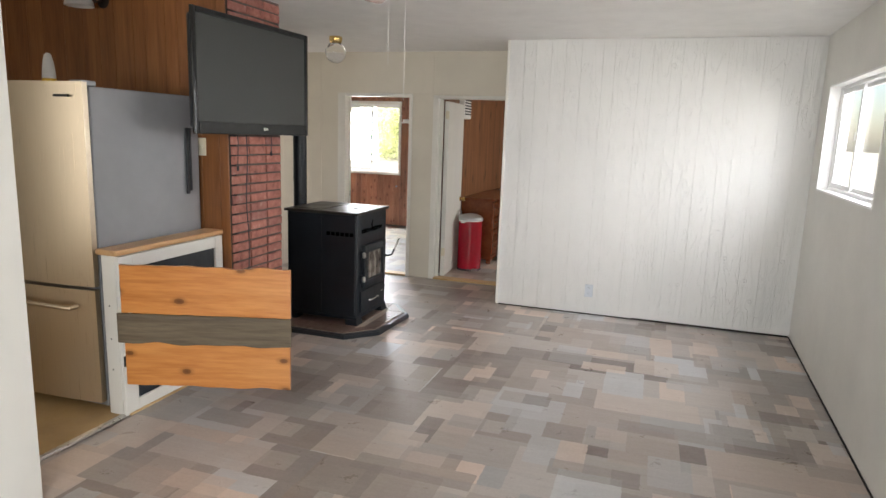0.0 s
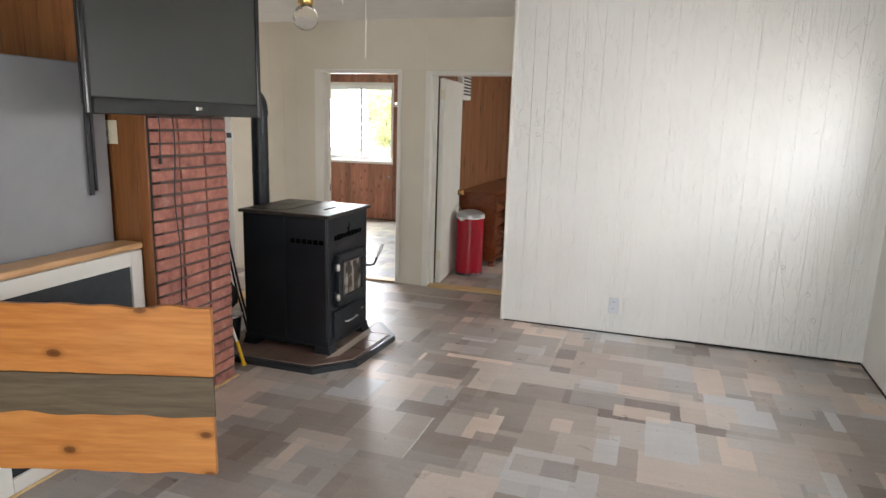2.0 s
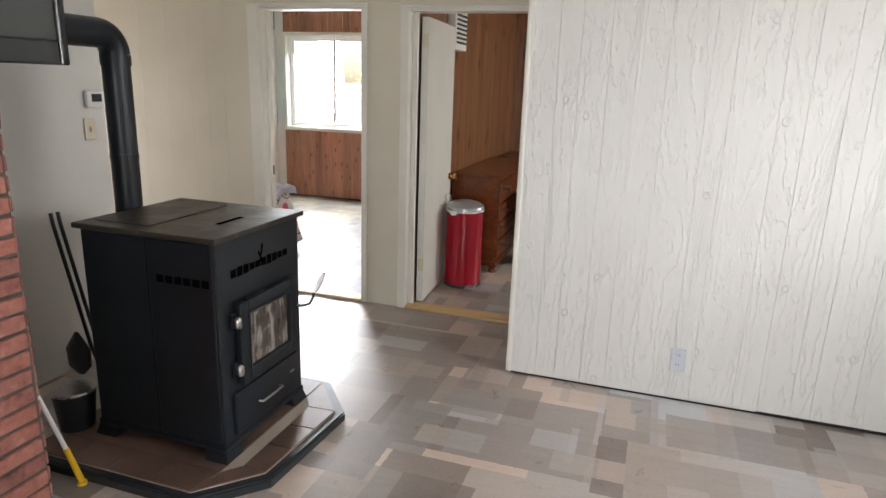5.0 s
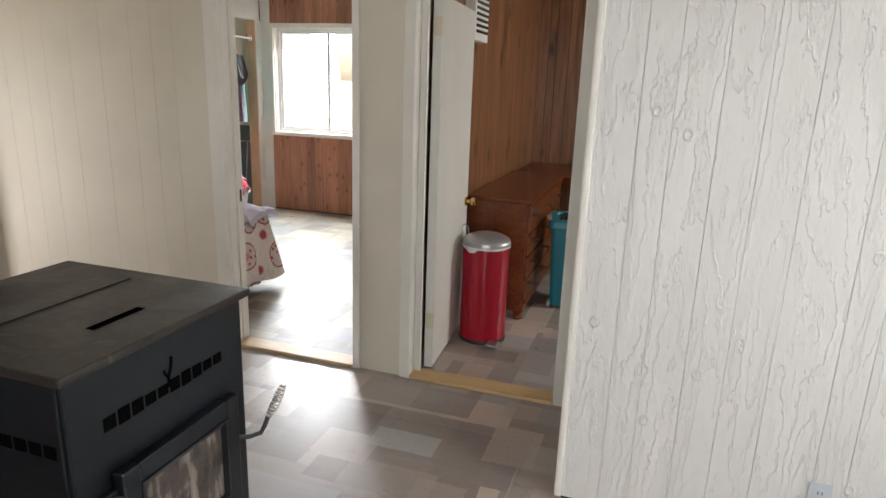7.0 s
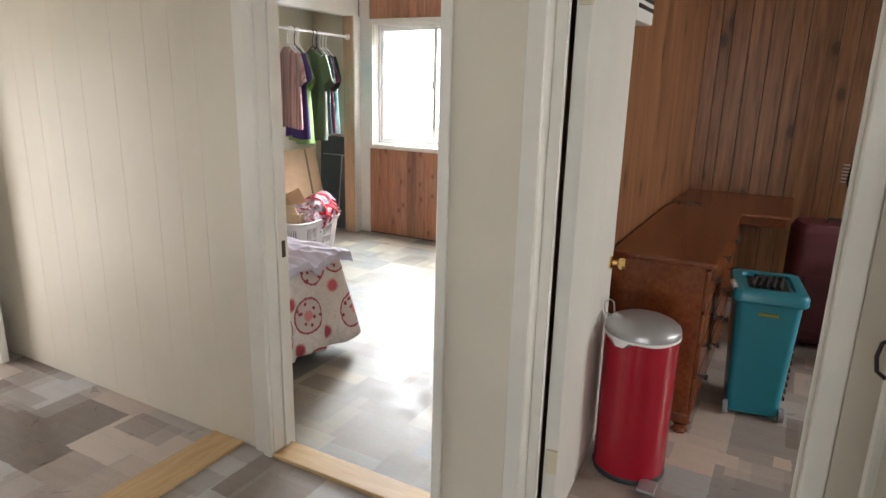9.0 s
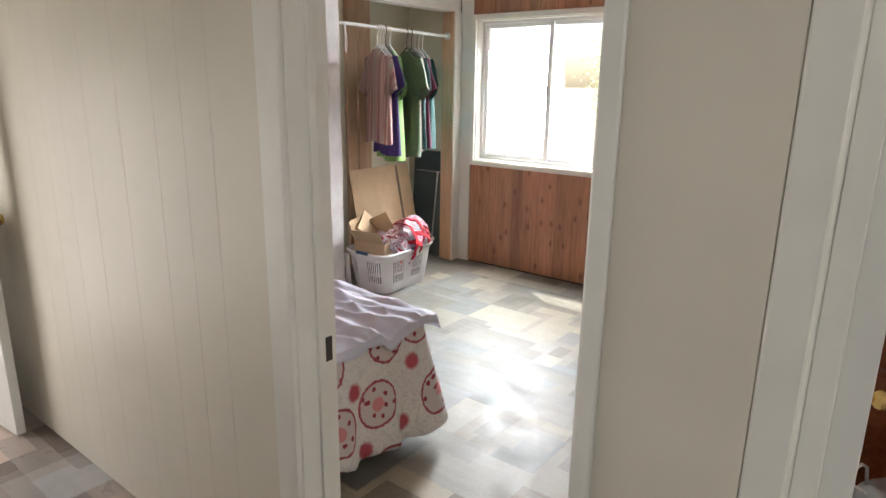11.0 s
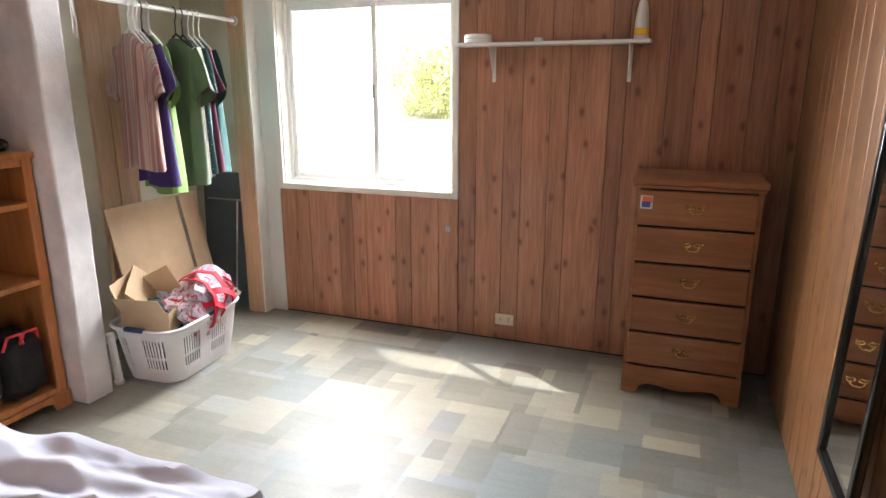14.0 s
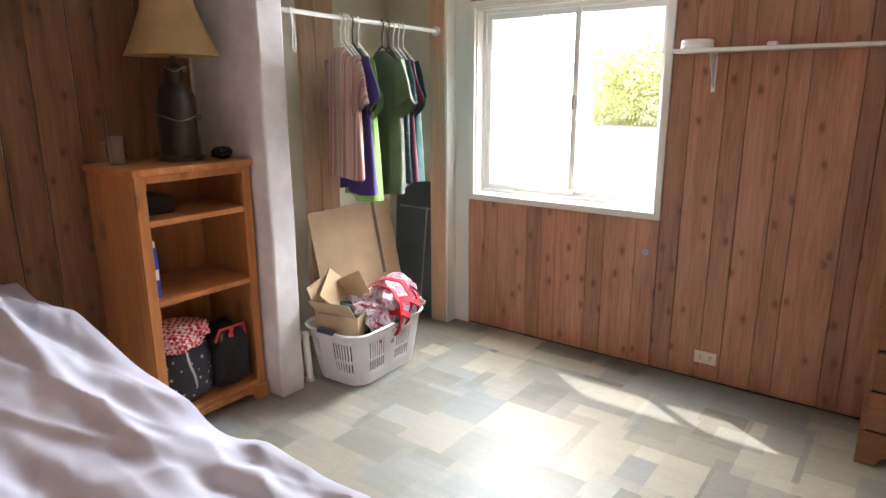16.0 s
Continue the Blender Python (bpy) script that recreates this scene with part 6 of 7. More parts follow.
def shirt(y, mat, label, w, length, turn, hanger_mat, seed, sleeve=0.25):
    zt = 2.005 - 0.02 * (y - 8.97) / 1.3
    root = thing("shirt", pose(-5.60, y, zt, 0, 0, turn), label, "shirt", "shirts on the closet rod")
    top = -0.155
    bm = bmesh.new()
    rings = []
    lv = [(0.0, 0.055, 0.030), (0.025, 0.10, 0.035), (0.06, w * 0.86, 0.036), (0.10, w * 0.95, 0.042)]
    for i in range(1, 15):
        s = i / 14
        lv.append((0.10 + (length - 0.10) * s, w * (0.93 + 0.07 * s), 0.042 + 0.020 * s))
    for dz, hw, th in lv:
        ring = []
        for k in range(40):
            a = 2 * math.pi * k / 40
            c, sn = math.cos(a), math.sin(a)
            x = hw * math.copysign(abs(c) ** 0.7, c)
            s = min(1.0, dz / length)
            y_ = th * sn + 0.016 * s * math.sin(x * 34 + seed) + 0.010 * s * math.sin(x * 71 + seed * 2.3 + dz * 3)
            ring.append((x, y_, top - dz + 0.012 * s * math.sin(x * 17 + seed)))
        rings.append(ring)
    ring_loft(bm, rings, False)
    part("body", bm, mat, root)
    for sx in (-1, 1):
        bm = bmesh.new()
        rings = []
        for i in range(8):
            s = i / 7
            cx, cz = sx * (w * 0.78 + sleeve * 0.46 * s), top - 0.085 - sleeve * 0.95 * s
            rr = 0.072 + 0.030 * s
            ax = Vector((sx * 0.52, 0, -0.95)).normalized()
            up = Vector((0.95 * sx, 0, 0.52)).normalized()
            rings.append([Vector((cx, 0, cz)) + up * (rr * math.cos(b)) + Vector((0, 1, 0)) * (0.024 * math.sin(b) + 0.007 * math.sin(3 * b + seed) + 0.012 * s * math.sin(seed * 3 + 4 * s)) + Vector((0, 0, -0.022 * s * math.cos(b + seed))) for b in [2 * math.pi * k / 20 for k in range(20)]])
        ring_loft(bm, rings, False)
        part("sleeve", bm, mat, root)
    bm = bmesh.new()
    rod(bm, [(-w * 0.8, 0, top - 0.055), (0, 0, top + 0.03), (w * 0.8, 0, top - 0.055)], 0.006, 8)
    rod(bm, [(0, 0, top + 0.03), (0, 0, top + 0.10), (0.02, 0, top + 0.125), (0.022, 0, top + 0.155), (0.0, 0, top + 0.175), (-0.02, 0, top + 0.16)], 0.004, 8)
    part("hanger", bm, hanger_mat, root, "plastic clothes hanger")


C_pink = striped("pink_stripe_cloth", [(0.36, (0.34, 0.17, 0.15)), (0.44, (0.52, 0.44, 0.38)), (0.5, (0.27, 0.12, 0.12)), (0.56, (0.48, 0.28, 0.25)), (0.64, (0.36, 0.36, 0.30))], 0.035)
C_purple = cloth("purple_cloth", (0.045, 0.022, 0.15))
C_lime = cloth("lime_cloth", (0.25, 0.45, 0.12))
C_sage = cloth("sage_cloth", (0.115, 0.155, 0.105))
C_taupe = cloth("taupe_cloth", (0.15, 0.12, 0.095))
C_floral = spotted("dark_floral_cloth", (0.012, 0.055, 0.065), (0.26, 0.31, 0.31), 55, 0.16, 0.05)
C_plum = cloth("plum_cloth", (0.10, 0.012, 0.04))
C_teal = cloth("teal_cloth", (0.0, 0.058, 0.052))
for args in (
        (9.41, C_pink, "short-sleeved shirt in pink and white stripes", 0.215, 0.70, -24, M_plastic, 0.4),
        (9.50, C_purple, "dark purple short-sleeved shirt on a hanger", 0.215, 0.79, -27, M_black, 1.7),
        (9.55, C_lime, "lime green short-sleeved shirt on a hanger", 0.21, 0.84, -28, M_plastic, 2.9),
        (9.745, C_sage, "sage green short-sleeved shirt on a hanger", 0.225, 0.83, -22, M_black, 4.4),
        (9.80, C_taupe, "taupe short-sleeved shirt on a hanger", 0.20, 0.80, -28, M_black, 5.2),
        (9.845, C_floral, "dark floral print short-sleeved shirt on a hanger", 0.205, 0.76, -28, M_plastic, 6.6),
        (9.89, C_plum, "plum short-sleeved shirt on a hanger", 0.20, 0.75, -29, M_plastic, 7.5),
        (9.935, C_teal, "teal short-sleeved shirt on a hanger", 0.205, 0.76, -28, M_plastic, 8.8)):
    shirt(*args)
for y in (9.445, 9.47):
    root = thing("clothes_hanger", pose(-5.60, y, 2.0, 0, 0, -26), "bare white plastic hanger on the rod", "hanger", "bare hangers on the rod")
    bm = bmesh.new()
    rod(bm, [(0, 0, -0.125), (-0.17, 0, -0.21), (-0.17, 0, -0.22), (0.17, 0, -0.22), (0.17, 0, -0.21), (0, 0, -0.125)], 0.005, 8)
    part("hanger_frame", bm, M_plastic, root)
    bm = bmesh.new()
    rod(bm, [(0, 0, -0.125), (0, 0, -0.055), (0.02, 0, -0.03), (0.022, 0, 0.0), (0.0, 0, 0.020), (-0.02, 0, 0.005)], 0.004, 8)
    part("hook", bm, M_plastic, root)
bm = bmesh.new()
rod(bm, [(-5.585, 9.06, 2.02), (-5.582, 9.06, 1.90), (-5.58, 9.055, 1.82), (-5.585, 9.075, 1.80), (-5.582, 9.08, 1.86), (-5.585, 9.065, 2.0)], 0.003, 6)
tagged(part("string", bm, M_plastic), "white string loop hanging from the rod", "string")

cb = thing("cardboard_sheet", pose(-5.76, 9.80, 0.0) @ pose(0, 0, 0, 0, -12, 0), "large flattened cardboard sheet leaning in the closet", "cardboard")
part("sheet", solid(-0.006, 0.006, -0.40, 0.34, 0.012, 0.90, 0.002), M_card, cb)
part("tape", solid(0.0062, 0.007, 0.16, 0.19, 0.40, 0.89), M_greywood, cb, "brown tape strip")
ft = thing("folding_table", pose(-5.83, BY - 0.075, 0.0) @ pose(0, 0, 0, -3, 0, 0), "folded slate-grey plastic table leaning in the closet corner", "folding table")
part("top", solid(-0.20, 0.165, -0.025, 0.0, 0.01, 0.99, 0.01), M_greytable, ft)
bm = bmesh.new()
rod(bm, [(-0.15, -0.035, 0.80), (0.14, -0.035, 0.80)], 0.006, 8)
rod(bm, [(0.10, -0.035, 0.80), (0.06, -0.035, 0.12)], 0.006, 8)
part("leg_frame", bm, M_steel, ft)


def basket():
    root = thing("laundry_basket", pose(-5.475, 9.405, 0.0, 0, 0, 3), "white plastic laundry basket heaped with boxes and a bag", "laundry basket")
    N = 192

    def ring(w, d, r, z):
        pts = [Vector(p) for p in rrect(w, d, r, 10)]
        per = [0.0]
        for a, b in zip(pts, pts[1:] + pts[:1]):
            per.append(per[-1] + (b - a).length)
        out = []
        for k in range(N):
            s = per[-1] * k / N
            i = max(j for j in range(len(pts)) if per[j] <= s + 1e-9)
            q = pts[i].lerp(pts[(i + 1) % len(pts)], (s - per[i]) / max(1e-9, per[i + 1] - per[i]))
            out.append(Vector((q.x, q.y, z)))
        return out
    bm = bmesh.new()
    lv = [(0.335, 0.50, 0.10, 0.004), (0.35, 0.52, 0.105, 0.05), (0.36, 0.535, 0.108, 0.085), (0.375, 0.552, 0.112, 0.145), (0.378, 0.556, 0.112, 0.158), (0.392, 0.575, 0.115, 0.225), (0.40, 0.585, 0.118, 0.262), (0.41, 0.60, 0.12, 0.30), (0.432, 0.625, 0.125, 0.312), (0.445, 0.64, 0.13, 0.325), (0.43, 0.625, 0.125, 0.332), (0.405, 0.60, 0.12, 0.322)]
    vs = [[bm.verts.new(p) for p in ring(a[0] * 1.05, a[1] * 1.08, a[2], a[3])] for a in lv]
    for b, (lo, hi) in enumerate(zip(vs, vs[1:])):
        for k in range(N):
            if b in (2, 4, 5) and k % 2 == 0 and 4 < (k % 24) < 20:
                continue
            bm.faces.new((lo[k], lo[(k + 1) % N], hi[(k + 1) % N], hi[k]))
    bm.faces.new(vs[0][::-1])
    b_ = part("tub", bm, M_basket, root, "slotted white plastic tub")
    so = b_.modifiers.new("thickness", 'SOLIDIFY')
    so.thickness = 0.004
    for y in (-1, 1):
        part("grip", solid(-0.06, 0.06, y * 0.337 - 0.016, y * 0.337 + 0.016, 0.316, 0.338, 0.006), M_navy, root, "navy rubber grip")
    part("grip", solid(0.218, 0.236, -0.02, 0.10, 0.318, 0.338, 0.006), M_navy, root, "navy rubber grip")
    part("label", solid(0.2145, 0.2160, -0.14, -0.12, 0.24, 0.255), M_red, root, "small red sticker")
    return root


basket()
tagged(lump("folded_cloth", pose(-5.475, 9.405, 0.145), (0.165, 0.25, 0.13), cloth("dark_navy_cloth", (0.018, 0.022, 0.045)), 17.0, 0.14, squash=0.6), "dark folded clothes filling the laundry basket", "cloth")
root = thing("cardboard_box", pose(-5.525, 9.285, 0.20, 4, 3, 20), "open cardboard box with raised flaps in the basket", "box")
bm = bmesh.new()
box(bm, -0.13, 0.13, -0.125, -0.121, 0, 0.20)
box(bm, -0.13, 0.13, 0.121, 0.125, 0, 0.20)
box(bm, -0.13, -0.126, -0.12, 0.12, 0, 0.20)
box(bm, 0.126, 0.13, -0.12, 0.12, 0, 0.20)
box(bm, -0.126, 0.126, -0.12, 0.12, 0, 0.004)
part("body", bm, M_card, root)
for m, w in ((pose(-0.128, 0, 0.20, 0, -20, 0), 0.12), (pose(0, 0.123, 0.20, -30, 0, 90), 0.12), (pose(0, -0.123, 0.20, 0, 0, 90) @ pose(0, 0, 0, 0, -40, 0), 0.12)):
    bm = bmesh.new()
    box(bm, -0.002, 0.002, -w, w, 0.002, 0.15)
    bmesh.ops.transform(bm, matrix=m, verts=bm.verts)
    part("flap", bm, M_card, root)
tagged(part("cardboard_piece", (lambda b: (box(b, -0.003, 0.003, -0.13, 0.13, 0, 0.26), bmesh.ops.transform(b, matrix=pose(-5.535, 9.395, 0.36, 28, -38, 15), verts=b.verts), b)[2])(bmesh.new()), M_card), "loose cardboard flap tipped over the box", "cardboard")
tagged(lump("dark_cloth", pose(-5.535, 9.275, 0.36), (0.10, 0.10, 0.06), cloth("dark_green_cloth", (0.02, 0.05, 0.045)), 21.0, 0.3), "dark green cloth inside the box", "cloth")

M_bagprint, nt, b = mat_base("bag_print", 0.30)
scroll = noise_tex(nt, coords(nt), 21, 2, 0.5, 1.4)
tint = ramp(nt, noise_tex(nt, coords(nt), 9, 3), [(0.35, (0.36, 0.42, 0.52)), (0.65, (0.66, 0.62, 0.68))])
curl = ramp(nt, scroll, [(0.515, (0, 0, 0)), (0.53, (1, 1, 1)), (0.585, (1, 1, 1)), (0.60, (0, 0, 0))])
nt.links.new(mix(nt, curl, tint, (0.50, 0.03, 0.07)), b.inputs["Base Color"])
M_strap = plain("red_webbing", (0.44, 0.006, 0.022), 0.6, 0, 0.25, 60, 0.1, 0.25)
root = thing("tote_bag", pose(-5.415, 9.505, 0.245, 0, 0, 10), "crumpled clear plastic bag with red piping and straps", "bag")
lump("body", pose(0, 0, 0.10, 10, -8, 0), (0.155, 0.205, 0.140), M_bagprint, 31.0, 0.45, root, "pale plastic with red print", 0.75)


def strap(center, u, v, a0, a1, flat):
    """A webbing band bent along an arc that u and v span, dented by noise."""
    bm = bmesh.new()
    c, u, v = Vector(center), Vector(u), Vector(v)
    n = u.cross(v).normalized()
    rings = []
    for i in range(29):
        a = a0 + (a1 - a0) * i / 28
        p = c + u * math.cos(a) + v * math.sin(a)
        p += 0.012 * noise.noise_vector(p * 14)
        r = (u * math.cos(a) + v * math.sin(a)).normalized()
        rings.append([p + n * flat + r * 0.003, p - n * flat + r * 0.003, p - n * flat - r * 0.003, p + n * flat - r * 0.003])
    ring_loft(bm, rings)
    part("strap", bm, M_strap, root, "red webbing strap")


strap((0.0, 0.0, 0.11), (0.165, 0.03, 0.05), (0.0, 0.0, 0.175), -0.5, 2.2, 0.022)
strap((0.02, -0.09, 0.10), (0.15, 0.0, 0.0), (0.0, 0.03, 0.165), -0.7, 2.0, 0.018)
strap((0.10, 0.02, 0.11), (0.05, 0.085, -0.03), (0.07, -0.03, 0.075), 0.2, 5.6, 0.020)
strap((0.09, -0.06, 0.07), (0.075, 0.05, 0.0), (0.05, -0.04, 0.07), -0.4, 3.6, 0.020)
strap((0.0, 0.12, 0.09), (0.145, 0.02, 0.0), (0.0, 0.03, 0.13), -0.6, 1.9, 0.015)
strap((0.05, 0.06, 0.12), (0.11, 0.05, 0.02), (-0.02, 0.09, 0.09), -0.8, 2.6, 0.015)
tagged(lump("pale_cloth", pose(-5.37, 9.71, 0.345), (0.07, 0.07, 0.035), C_taupe, 41.0, 0.3), "pale tan cloth hanging over the basket rim", "cloth")
root = thing("paint_roller", pose(-5.60, 9.06, 0.0, 4, 0, 0), "white plastic tube standing beside the partition", "tube")
bm = bmesh.new()
tube(bm, (0, 0, 0.0), (0, 0, 0.30), 0.02, 16)
tube(bm, (0, 0, 0.0), (0, 0, 0.02), 0.026, 16)
part("tube", bm, M_plastic, root)

# ---- window wall ----
def chest():
    root = thing("chest_of_drawers", pose(-3.022, 9.955, 0.0), "five-drawer brown wooden chest with brass pulls", "chest of drawers")
    W, D, h = 0.575, 0.40, 1.142
    part("top", solid(-0.02, W + 0.02, -0.018, D, h - 0.03, h, 0.008), M_maple, root, "moulded top with worn edge")
    part("moulding", solid(-0.010, W + 0.010, -0.010, D - 0.002, h - 0.05, h - 0.031, 0.006), M_maple, root)
    for x in (0.0, W - 0.02):
        part("side", solid(x, x + 0.02, 0.002, D - 0.004, 0.0, h - 0.051, 0.002), M_maple, root)
    part("back", solid(0.02, W - 0.02, D - 0.014, D - 0.004, 0.08, h - 0.051), M_maple, root)
    part("carcass", solid(0.0205, W - 0.0205, 0.014, D - 0.015, 0.13, h - 0.052), M_dark, root)
    zs = [0.155, 0.342, 0.530, 0.716, 0.902, 1.088]
    for a, b in zip(zs, zs[1:]):
        d = part("drawer", solid(0.018, W - 0.018, -0.006, 0.0135, a + 0.007, b - 0.006, 0.005), M_maple, root)
        cx, cz = W / 2, (a + b) / 2 + 0.012
        bm = bmesh.new()
        for sx in (-1, 1):
            rod(bm, [(cx + sx * 0.006, -0.009, cz), (cx + sx * 0.018, -0.010, cz + 0.012), (cx + sx * 0.034, -0.010, cz + 0.006), (cx + sx * 0.046, -0.010, cz + 0.014), (cx + sx * 0.044, -0.010, cz - 0.004), (cx + sx * 0.030, -0.010, cz - 0.010), (cx + sx * 0.014, -0.010, cz - 0.006), (cx + sx * 0.006, -0.009, cz)], 0.0035, 6)
        part("pull_plate", bm, M_brass, d, "pierced brass back plate")
        bm = bmesh.new()
        rod(bm, [(cx - 0.030, -0.012, cz - 0.002), (cx - 0.028, -0.020, cz - 0.016), (cx - 0.014, -0.022, cz - 0.028), (cx, -0.022, cz - 0.024), (cx + 0.014, -0.022, cz - 0.028), (cx + 0.028, -0.020, cz - 0.016), (cx + 0.030, -0.012, cz - 0.002)], 0.0035, 6)
        part("bail", bm, M_brass, d, "swinging brass bail")
        if b == zs[-1]:
            part("sticker", solid(0.026, 0.085, -0.0072, -0.0062, a + 0.088, a + 0.155), M_plastic, d, "torn picture sticker")
            part("sticker_print", solid(0.036, 0.080, -0.0082, -0.0074, a + 0.120, a + 0.150), M_orange, d)
            part("sticker_print", solid(0.034, 0.074, -0.0086, -0.0083, a + 0.096, a + 0.124), M_blue, d)
    pts = [(0.0, 0.0), (0.075, 0.0), (0.095, 0.045), (0.13, 0.060), (0.17, 0.060), (0.22, 0.048), (W / 2, 0.040), (W - 0.22, 0.048), (W - 0.17, 0.060), (W - 0.13, 0.060), (W - 0.095, 0.045), (W - 0.075, 0.0), (W, 0.0), (W, 0.154), (0.0, 0.154)]
    bm = bmesh.new()
    prism(bm, pts, -0.012, 0.0015, "y")
    part("apron", bm, M_maple, root, "scalloped apron")


chest()

root = thing("wall_shelf", pose(0, 0, 0), "narrow white wall shelf on two brackets", "shelf")
SY = BY - 0.009
part("board", solid(-4.075, -3.02, SY - 0.145, SY, 1.795, 1.813, 0.003), M_plastic, root)
for x in (-3.885, -3.128):
    bm = bmesh.new()
    box(bm, x - 0.010, x + 0.010, SY - 0.003, SY - 0.0005, 1.60, 1.794)
    box(bm, x - 0.010, x + 0.010, SY - 0.12, SY - 0.004, 1.791, 1.7945)
    prism(bm, [(SY - 0.115, 1.790), (SY - 0.004, 1.790), (SY - 0.004, 1.625), (SY - 0.012, 1.62)], x - 0.0025, x + 0.0025, "x")
    part("bracket", bm, M_plastic, root, "white pressed-steel bracket")
freshener(pose(-3.075, SY - 0.08, 1.8135), "white cone air freshener with yellow band on the shelf")
root = thing("round_case", pose(-3.96, SY - 0.08, 1.8135), "flat round white case on the shelf", "case")
bm = bmesh.new()
lathe(bm, [(0.076, 0.0), (0.08, 0.004), (0.08, 0.02), (0.078, 0.022)], 32)
part("base", bm, M_plastic, root)
bm = bmesh.new()
lathe(bm, [(0.078, 0.024), (0.08, 0.026), (0.078, 0.042), (0.07, 0.046), (0.0, 0.047)], 32)
part("lid", bm, M_plastic, root)
tagged(part("small_box", solid(-3.635, -3.59, SY - 0.10, SY - 0.05, 1.8135, 1.835, 0.004), M_plastic), "small white box on the shelf", "box")

root = thing("outlet", pose(-3.787, SY - 0.0005, 0.145, 0, 90, 0), "almond duplex outlet on the cedar wall", "outlet")
part("plate", solid(-0.037, 0.037, -0.007, 0.0, -0.06, 0.06, 0.003), M_almond, root)
for z in (-0.026, 0.026):
    bm = bmesh.new()
    tube(bm, (0, -0.0095, z), (0, -0.0068, z), 0.0165, 18)
    part("receptacle", bm, M_almond, root)
    bm = bmesh.new()
    for x in (-0.007, 0.006):
        box(bm, x - 0.002, x + 0.002, -0.0102, -0.0094, z - 0.004, z + 0.008)
    part("slot", bm, M_black, root)
root = thing("wall_sticker", pose(-4.17, SY - 0.0005, 0.70), "small blue flower sticker on the cedar wall", "sticker")
for k in range(6):
    a = math.pi * k / 3
    bm = bmesh.new()
    tube(bm, (0.012 * math.cos(a), -0.0015, 0.012 * math.sin(a)), (0.012 * math.cos(a), 0.0, 0.012 * math.sin(a)), 0.007, 10)
    part("petal", bm, plain("pale_blue_sticker", (0.30, 0.45, 0.62), 0.5) if k == 0 else bpy.data.materials["pale_blue_sticker"], root)


def wall_mirror():
    root = thing("wall_mirror", pose(-2.325, 8.38, 0.475) @ pose(0, 0, 0, 0, 1.8, 0), "tall mirror in a black frame on the cedar wall", "mirror")
    w, h = 0.38, 1.42
    bm = bmesh.new()
    box(bm, -0.026, 0.0, 0.0, 0.028, 0, h, 0.005)
    box(bm, -0.026, 0.0, w - 0.028, w, 0, h, 0.005)
    box(bm, -0.026, 0.0, 0.029, w - 0.029, 0, 0.028, 0.005)
    box(bm, -0.026, 0.0, 0.029, w - 0.029, h - 0.028, h, 0.005)
    part("frame", bm, M_gloss, root, "glossy black frame")
    part("hook", solid(-0.012, 0.018, w * 0.5 - 0.012, w * 0.5 + 0.012, h + 0.001, h + 0.03, 0.004), M_black, root, "dark wall hook")
    part("mirror_glass", solid(-0.014, -0.010, 0.026, w - 0.026, 0.026, h - 0.026), M_mirror, root)


wall_mirror()

# ---- outdoors beyond the window ----
# leaf colours lifted far above real foliage to look washed out by bright daylight
M_leaf, nt, b = mat_base("washed_out_leaves", 0.6)
leafcol = ramp(nt, noise_tex(nt, coords(nt), 0.9, 5), [(0.35, (0.24, 0.27, 0.17)), (0.65, (0.50, 0.51, 0.40))])
nt.links.new(leafcol, b.inputs["Base Color"])
tl = nt.nodes.new("ShaderNodeBsdfTranslucent")
nt.links.new(mix(nt, 1.0, leafcol, (2.6, 2.5, 2.2), 'MULTIPLY'), tl.inputs["Color"])
ms = nt.nodes.new("ShaderNodeMixShader")
ms.inputs[0].default_value = 0.8
nt.links.new(b.outputs[0], ms.inputs[1])
nt.links.new(tl.outputs[0], ms.inputs[2])
nt.links.new(ms.outputs[0], nt.nodes["Material Output"].inputs["Surface"])
M_bark = plain("bark", (0.22, 0.18, 0.13), 0.9, 0, 0.4, 20, 0.5)


def shrub(at, size, seed):
    rnd = random.Random(seed)
    root = thing("shrub_tree", pose(*at), "small sunlit leafy tree in the dry yard", "tree", "yard trees")
    bm = bmesh.new()
    tube(bm, (0, 0, 0), (0.05, 0, size * 0.45), size * 0.022, 12, size * 0.014)
    tips = []
    for k in range(16):
        a, e = rnd.uniform(0, 6.28), rnd.uniform(-0.65, 1.35)
        tip = Vector((math.cos(a) * math.cos(e), math.sin(a) * math.cos(e), math.sin(e))) * size * rnd.uniform(0.30, 0.55) + Vector((0, 0, size * 0.30))
        tube(bm, (0.03, 0, size * rnd.uniform(0.25, 0.42)), tip, 0.045, 7, 0.012)
        tips.append(tip)
    part("trunk", bm, M_bark, root)
    verts, faces = [], []
    for k in range(5200):
        c = rnd.choice(tips) + Vector((rnd.gauss(0, 1), rnd.gauss(0, 1), rnd.gauss(0, 0.8))) * size * 0.16
        c.z = max(c.z, rnd.uniform(0.0, 0.25) * size * (0.3 + rnd.random()))
        u = Vector((rnd.uniform(-1, 1), rnd.uniform(-1, 1), rnd.uniform(-1, 1))).normalized() * size * rnd.uniform(0.016, 0.030)
        v = u.orthogonal().normalized() * u.length * 0.5
        i = len(verts)
        verts += [c - u, c + v, c + u, c - v]
        faces.append((i, i + 1, i + 2, i + 3))
    me = bpy.data.meshes.new("crown")
    me.from_pydata(verts, [], faces)
    me.materials.append(M_leaf)
    ob = new("crown", me)
    ob.parent = root


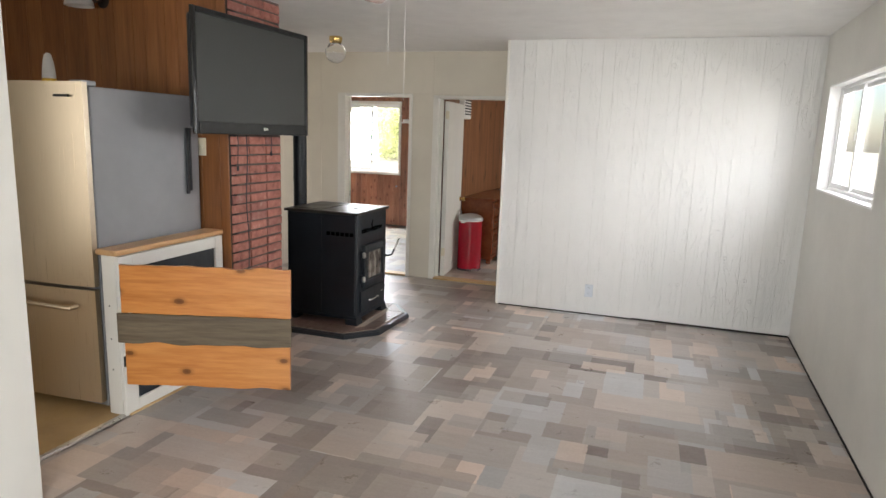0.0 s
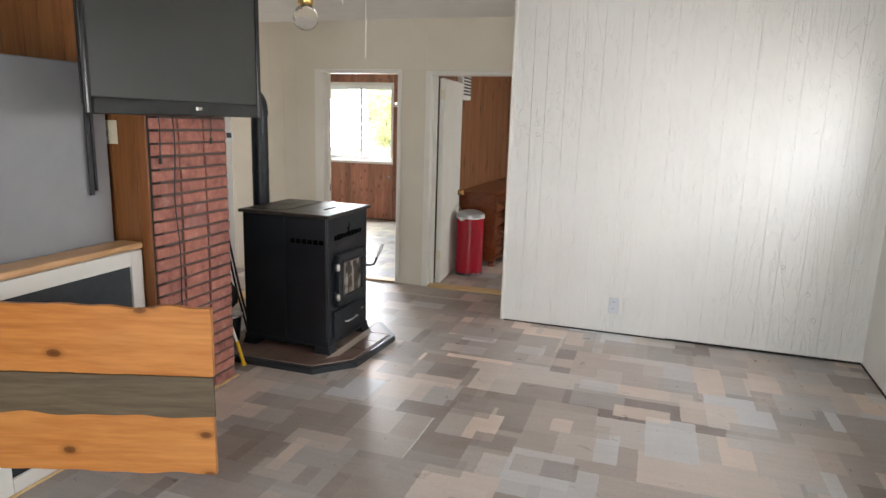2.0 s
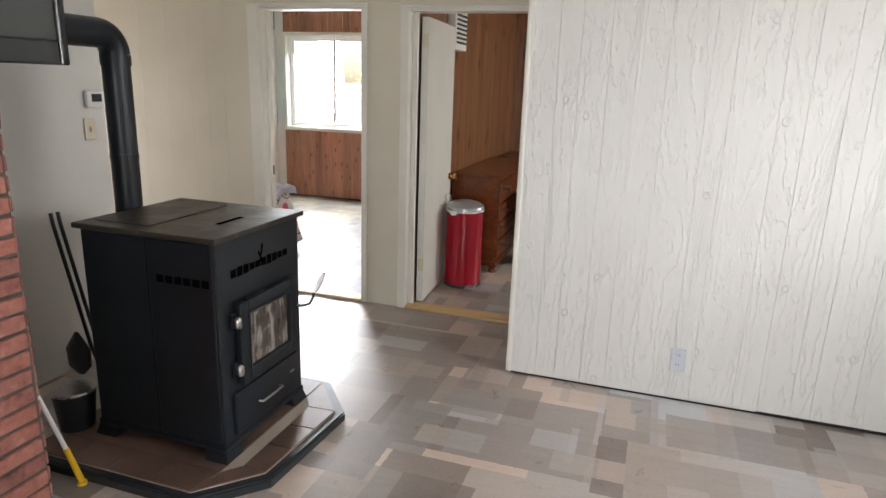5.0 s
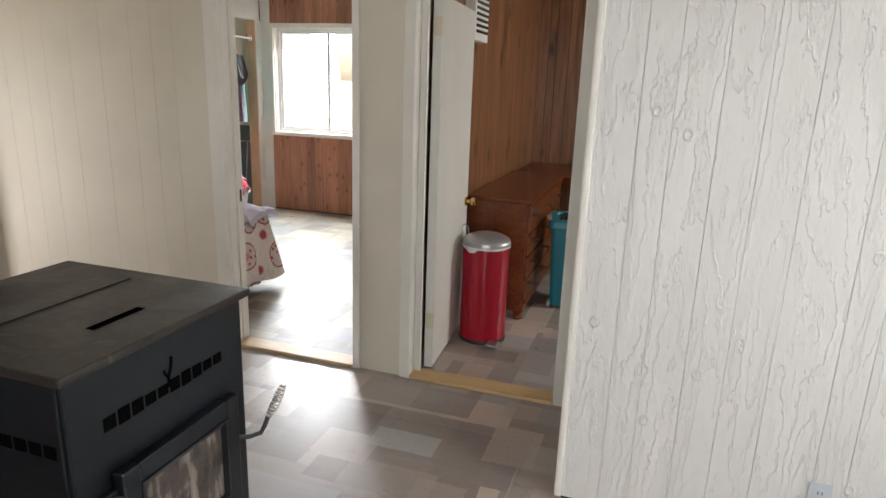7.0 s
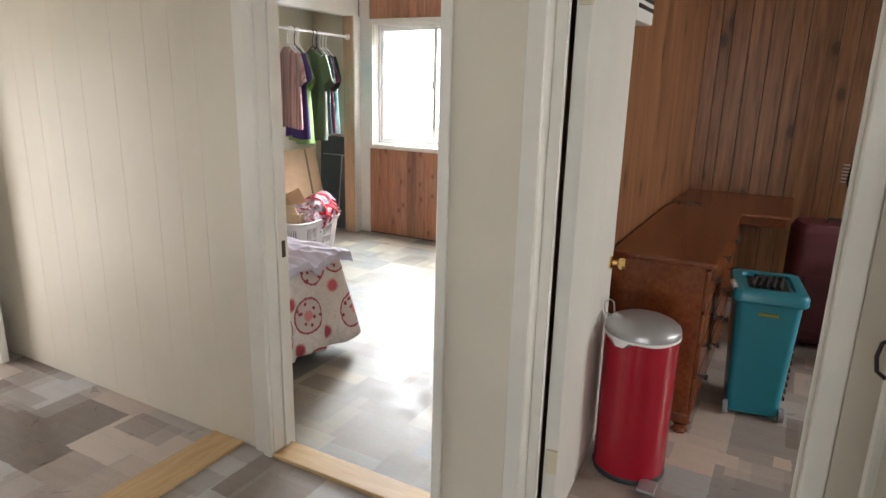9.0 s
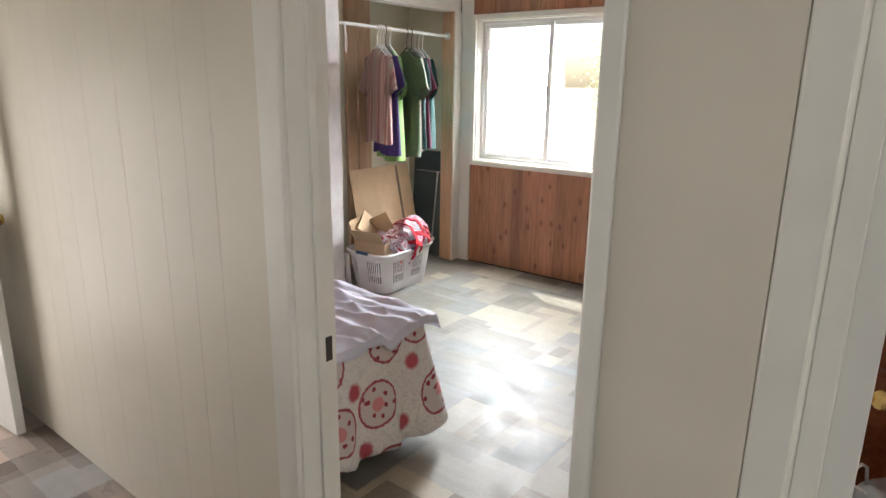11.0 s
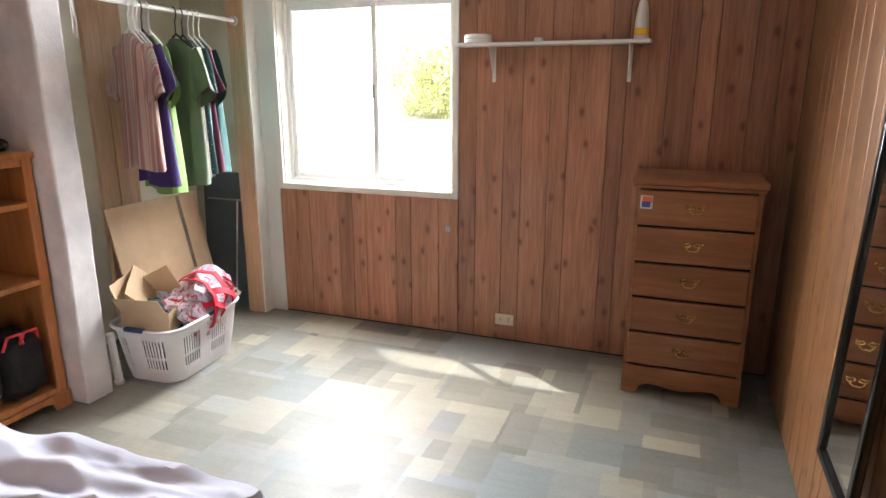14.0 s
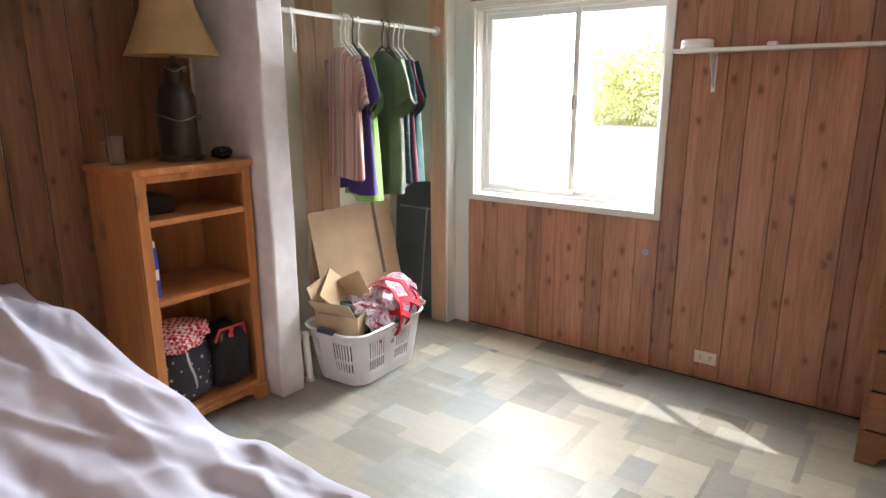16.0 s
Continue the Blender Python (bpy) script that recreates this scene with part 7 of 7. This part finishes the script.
shrub((-20.4, 50.5, -0.45), 4.2, 3)
shrub((-18.2, 48.0, -0.45), 5.8, 8)
shrub((-15.9, 46.5, -0.45), 5.0, 21)
shrub((-14.0, 49.5, -0.45), 6.8, 12)

# ---- brick chimney, piece by piece ----
CX, CY0, CY1 = -2.522, 3.552, 4.165
chim = thing("brick_chimney", pose(CX, CY0, 0.0), "red brick chimney breast with dark mortar", "chimney")
part("core", solid(-0.40, -0.012, 0.004, CY1 - CY0 - 0.012, 0.0, H - 0.002), M_mortar, chim)
part("base_strip", solid(-0.010, 0.012, 0.0, CY1 - CY0 + 0.006, 0.0, 0.012, 0.003), M_piney, chim, "thin wooden base strip")
row_h, joint = 0.0655, 0.0125
widths = ((0.006, 0.196), (0.210, 0.396), (0.410, 0.590))
rnd = random.Random(5)


def brick_mesh(w, h, seed):
    bm = bmesh.new()
    box(bm, -0.016, 0.0, 0.0, w, 0.0, h, 0.005)
    for v in bm.verts:
        n = noise.noise_vector(v.co * 25 + Vector((seed * 3.1, 0, 0))) * 0.0022
        v.co += n
    bmesh.ops.recalc_face_normals(bm, faces=bm.faces)
    me = bpy.data.meshes.new("brick")
    bm.to_mesh(me)
    bm.free()
    me.materials.append(M_brick)
    return me


kinds = [[brick_mesh(b_ - a_, row_h - joint, i * 5 + k) for k in range(4)] for i, (a_, b_) in enumerate(widths)]
ends = [brick_mesh(0.085, row_h - joint, 40 + k) for k in range(3)]
rows = int((H - 0.02) / row_h)
for r in range(rows):
    z = 0.014 + r * row_h
    for i, (a_, b_) in enumerate(widths):
        ob = new("brick", rnd.choice(kinds[i]))
        ob.parent = chim
        ob.location = (rnd.uniform(-0.002, 0.003), a_ + rnd.uniform(-0.002, 0.002) + 0.004 * math.sin(r * 0.4 + i), z + rnd.uniform(-0.001, 0.001))
        ob.rotation_euler = (rnd.uniform(-0.008, 0.008), 0, 0)
    for k in range(4):
        ob = new("brick", rnd.choice(ends))
        ob.parent = chim
        ob.location = (-0.014 - k * 0.098, CY1 - CY0 + rnd.uniform(-0.002, 0.001), z)
        ob.rotation_euler = (0, 0, radians(90))
